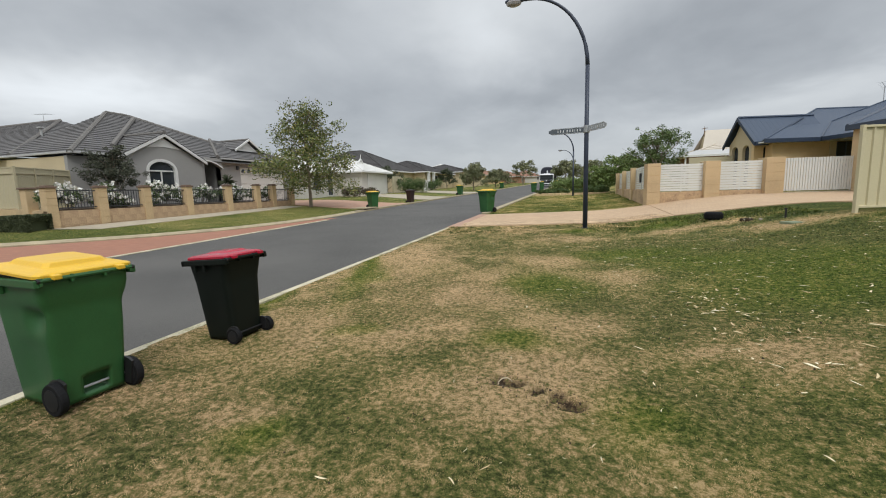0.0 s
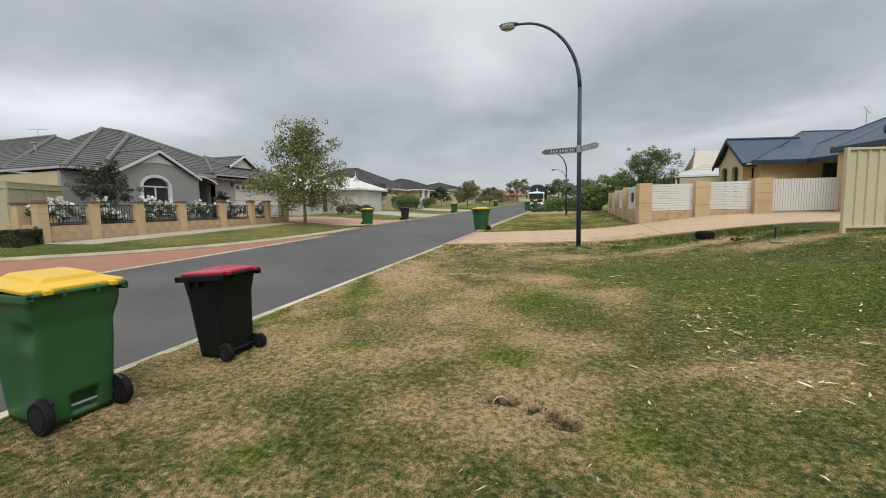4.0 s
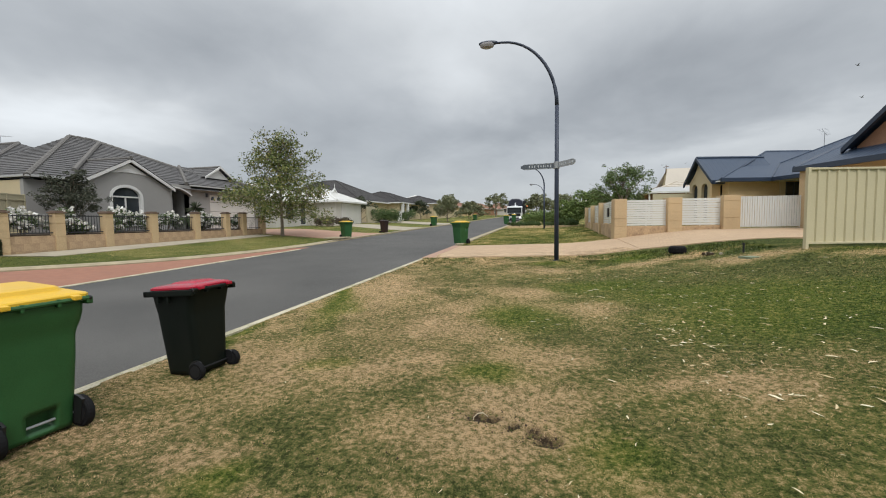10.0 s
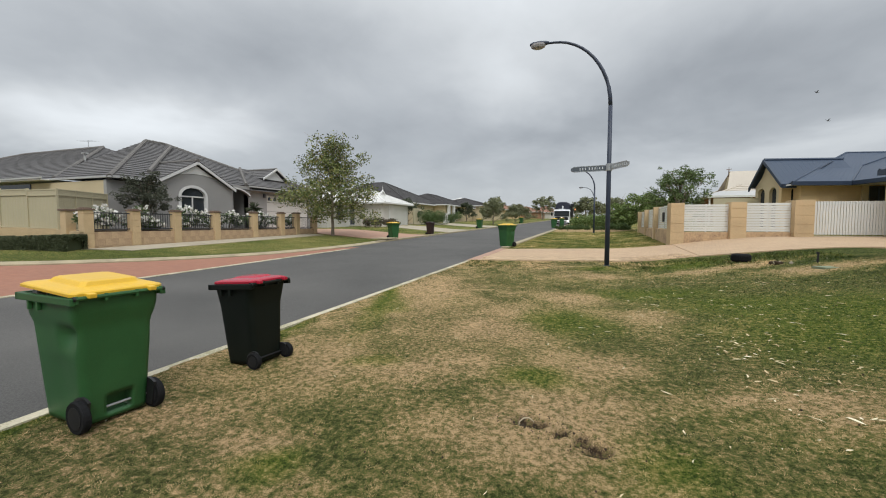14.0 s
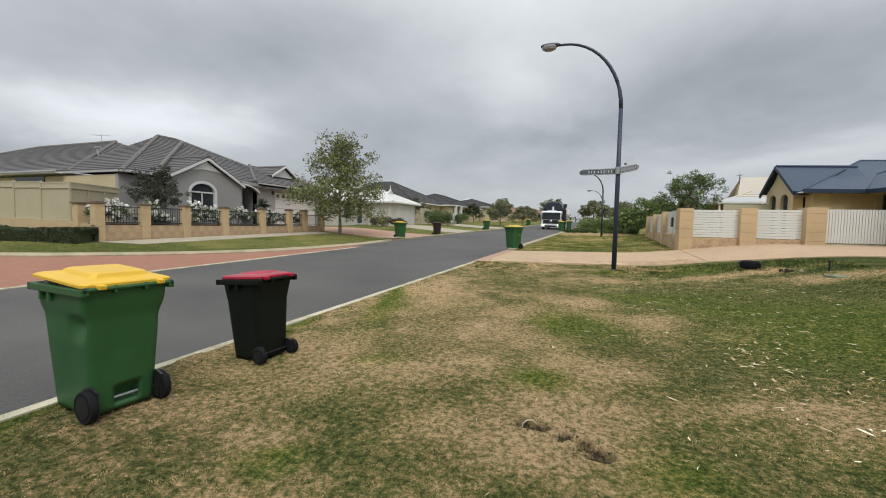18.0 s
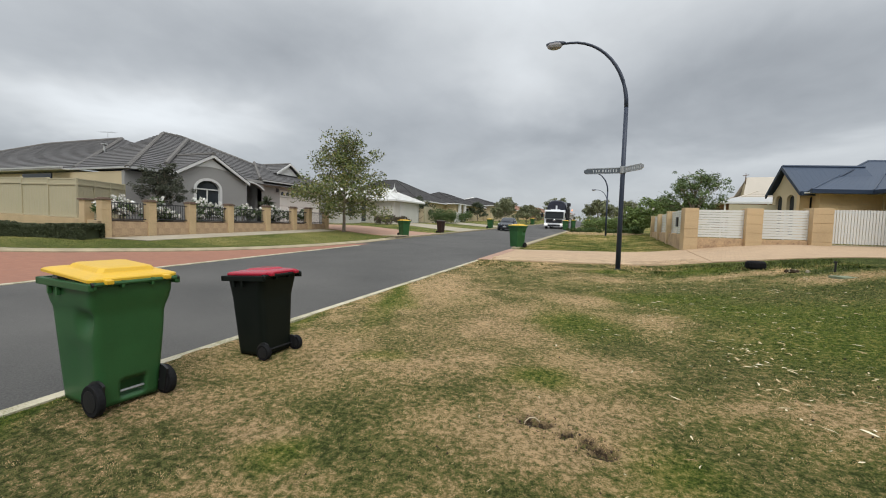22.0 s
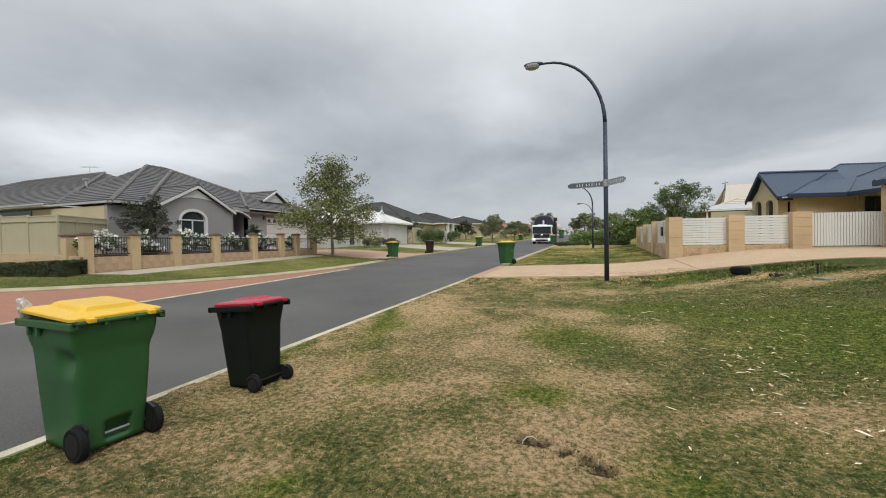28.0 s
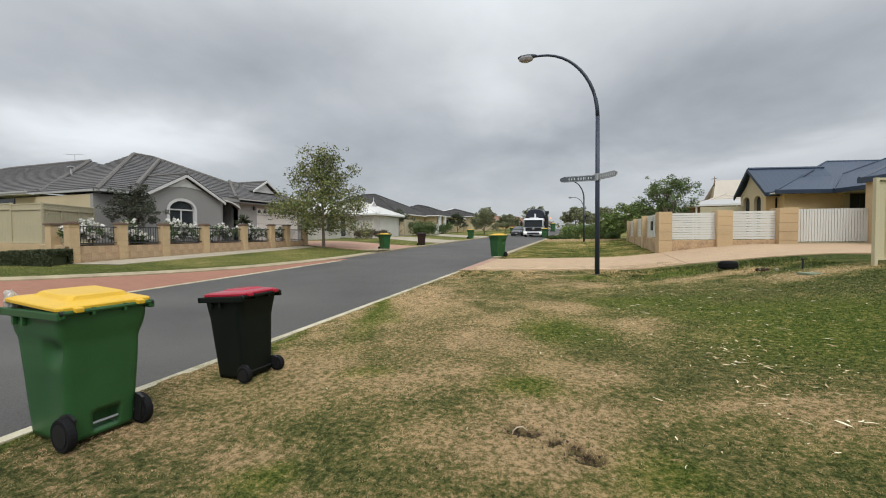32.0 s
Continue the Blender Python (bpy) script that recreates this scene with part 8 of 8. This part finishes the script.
def motions():
    def along(rows):
        """Poses on the road that follow its slope: (seconds, x, y, heading)."""
        return [(s, pose(x, y, camber(x, y), 1.33, 0.7, a)) for s, x, y, a in rows]

    def roll(vehicle, rows, radius, start, end, step):
        """Turn the wheels by the way travelled."""
        wheels = [c for c in vehicle.children if c.name.split(".")[0] == "wheel"]
        ts, ys = [r[0] for r in rows], [r[2] for r in rows]
        times = [0.0] + [start + step * i for i in range(int((end - start) / step) + 1)] + [32.0]
        y0 = float(np.interp(start, ts, ys))
        for w in wheels:
            base = w.matrix_basis.copy()
            keys = []
            for s in times:
                a = (y0 - float(np.interp(min(max(s, start), end), ts, ys))) / radius
                keys.append((s, base @ Matrix.Rotation(a, 4, "X")))
            walk(w, keys)

    truck_rows = [(0, -5.2, 76, 0), (1.5, -5.2, 72, 0), (3, -5.2, 68, 0), (4.5, -5.2, 67, 0), (14.2, -5.3, 66, 0), (15.2, -5.7, 62, 0), (16.5, -6.2, 57, 0), (17.5, -6.4, 53.5, 0), (18.5, -6.45, 52, 0), (32, -6.4, 51.2, 0)]
    car_rows = [(0, -7.0, 104, 0), (4, -7.3, 101, 0), (14, -7.3, 100.5, 0), (16.5, -9.0, 93, 0), (18, -9.0, 90, 0), (19, -9.3, 80.5, -5), (20, -10.2, 68.2, -3), (21, -10.15, 54.4, 0), (22, -9.7, 40.2, 4), (23, -7.95, 26.3, 8), (23.6, -7.13, 18.75, 7), (24, -6.5, 13.2, 4), (24.4, -6.15, 7.55, 1.5), (24.7, -6.05, 3.7, 0), (25, -6.0, -0.42, 0), (25.5, -6.0, -6.9, 0), (27.5, -6.0, -34, 0), (29, -6.0, -50, 0), (32, -6.0, -58, 0)]
    far_rows = [(0, -7.9, 112, 0), (14, -7.9, 112, 0), (16.5, -10.9, 112, 0), (27, -10.9, 111, 0), (29, -9.6, 94, 0), (30, -9.3, 82, 0), (30.6, -9.3, 74, -2), (31.2, -9.55, 67, -3), (32, -9.2, 57.2, 1)]
    walk(truck, along(truck_rows))
    walk(near_car, along(car_rows))
    walk(far_car, along(far_rows))
    roll(truck, truck_rows, 0.48, 14.2, 18.5, 0.15)
    roll(near_car, car_rows, 0.286, 20.0, 26.0, 0.026)
    roll(far_car, far_rows, 0.286, 29.5, 32.0, 0.026)
    zg = land(-4.25, 53.2)
    walk(lifted_bin, [(0, pose(-4.25, 53.2, zg, 0, 0, 100)), (25.5, pose(-4.25, 53.2, zg, 0, 0, 100)), (26.6, pose(-4.2, 53.2, zg + 0.2, 0, 4, 100)), (27.4, pose(-4.15, 53.2, zg + 0.52, 0, 9, 100)), (28.5, pose(-4.15, 53.2, zg + 0.55, 0, 6, 100)), (32, pose(-4.15, 53.2, zg + 0.55, 0, 6, 100))])
    zb = land(-3.72, -0.98)
    walk(bag, [(0, pose(-3.72, -0.93, zb + 0.90)), (25.5, pose(-3.72, -0.93, zb + 0.90)), (27.3, pose(-3.78, -0.98, zb + 1.01, 20, 10, 0)), (29, pose(-3.77, -0.97, zb + 0.99, 5, 0, 10)), (30.5, pose(-3.76, -0.96, zb + 0.95, 0, 0, 0)), (32, pose(-3.77, -0.97, zb + 0.98, 10, 5, 0))])
    # one flock sinks behind the roofs on the right, one crosses to the left
    flock = [
        [(0, (75, 82, 42)), (5.5, (35.3, 66.9, 23.4)), (6, (30.5, 64.8, 21.2)), (6.4, (28.3, 63.6, 18.9)), (7, (26.3, 62.1, 12.3)), (9, (22.3, 80.9, 12.2)), (10.5, (23, 95, 12.5)), (12, (23.5, 84.2, 13.2)), (14, (17, 90, 9)), (18, (16, 140, 2.5)), (32, (20, 190, 1.5))],
        [(0, (80, 85, 42)), (5.5, (38.1, 67.7, 23.7)), (6, (39.5, 67.5, 22.4)), (6.4, (34.9, 65.6, 20.5)), (7, (32.7, 63.8, 12.9)), (9, (24.9, 81.7, 13.5)), (11, (30, 100, 10)), (14, (36, 130, 4)), (18, (38, 160, 1.5)), (32, (40, 190, 1.0))],
        [(0, (78, 80, 38)), (5.5, (40, 68, 20.5)), (6, (36.8, 66.4, 18.6)), (6.4, (36.2, 65.7, 17.5)), (7, (29.7, 63, 12.7)), (9, (24.6, 81.5, 11.7)), (11, (29, 100, 8)), (14, (35, 130, 3)), (18, (37, 160, 1.2)), (32, (40, 190, 0.8))],
        [(0, (60, 75, 26)), (14, (24, 60, 17)), (17.5, (4.5, 53, 12)), (19, (-6.5, 48.9, 10.7)), (19.4, (-9.9, 47.6, 11.2)), (20, (-12.6, 46.6, 10.4)), (22, (-25.2, 41.6, 9.3)), (23.8, (-38.9, 36, 9.1)), (24.6, (-47.8, 32.2, 11.8)), (25, (-55.2, 29, 13.9)), (25.5, (-63.4, 25.5, 16.7)), (28, (-110, 2, 34)), (32, (-180, -30, 50))],
        [(0, (64, 80, 22)), (14, (26, 62, 14)), (18, (2, 52, 9)), (20, (-13.2, 46.1, 7.7)), (22, (-27.5, 41, 7.9)), (23.8, (-42, 35, 8.6)), (25, (-58, 28, 12.5)), (28, (-112, 3, 32)), (32, (-182, -30, 48))],
    ]
    for b, rows in zip(birds, flock):
        keys = []
        for i, (s, p) in enumerate(rows):
            a, c = rows[max(i - 1, 0)][1], rows[min(i + 1, len(rows) - 1)][1]
            # the beak points along -y of the bird
            keys.append((s, pose(*p, 0, 0, math.degrees(math.atan2(c[0] - a[0], a[1] - c[1])))))
        walk(b, keys)
        # a slow wing beat
        for w in [c for c in b.children if c.name.split(".")[0] == "wing"]:
            side = 1 if w.data.vertices[1].co.x > 0 else -1
            beat = [(0.2 * i, pose(0, 0, 0, 0, side * (18 if i % 2 else -22), 0)) for i in range(161)]
            walk(w, beat)


motions()
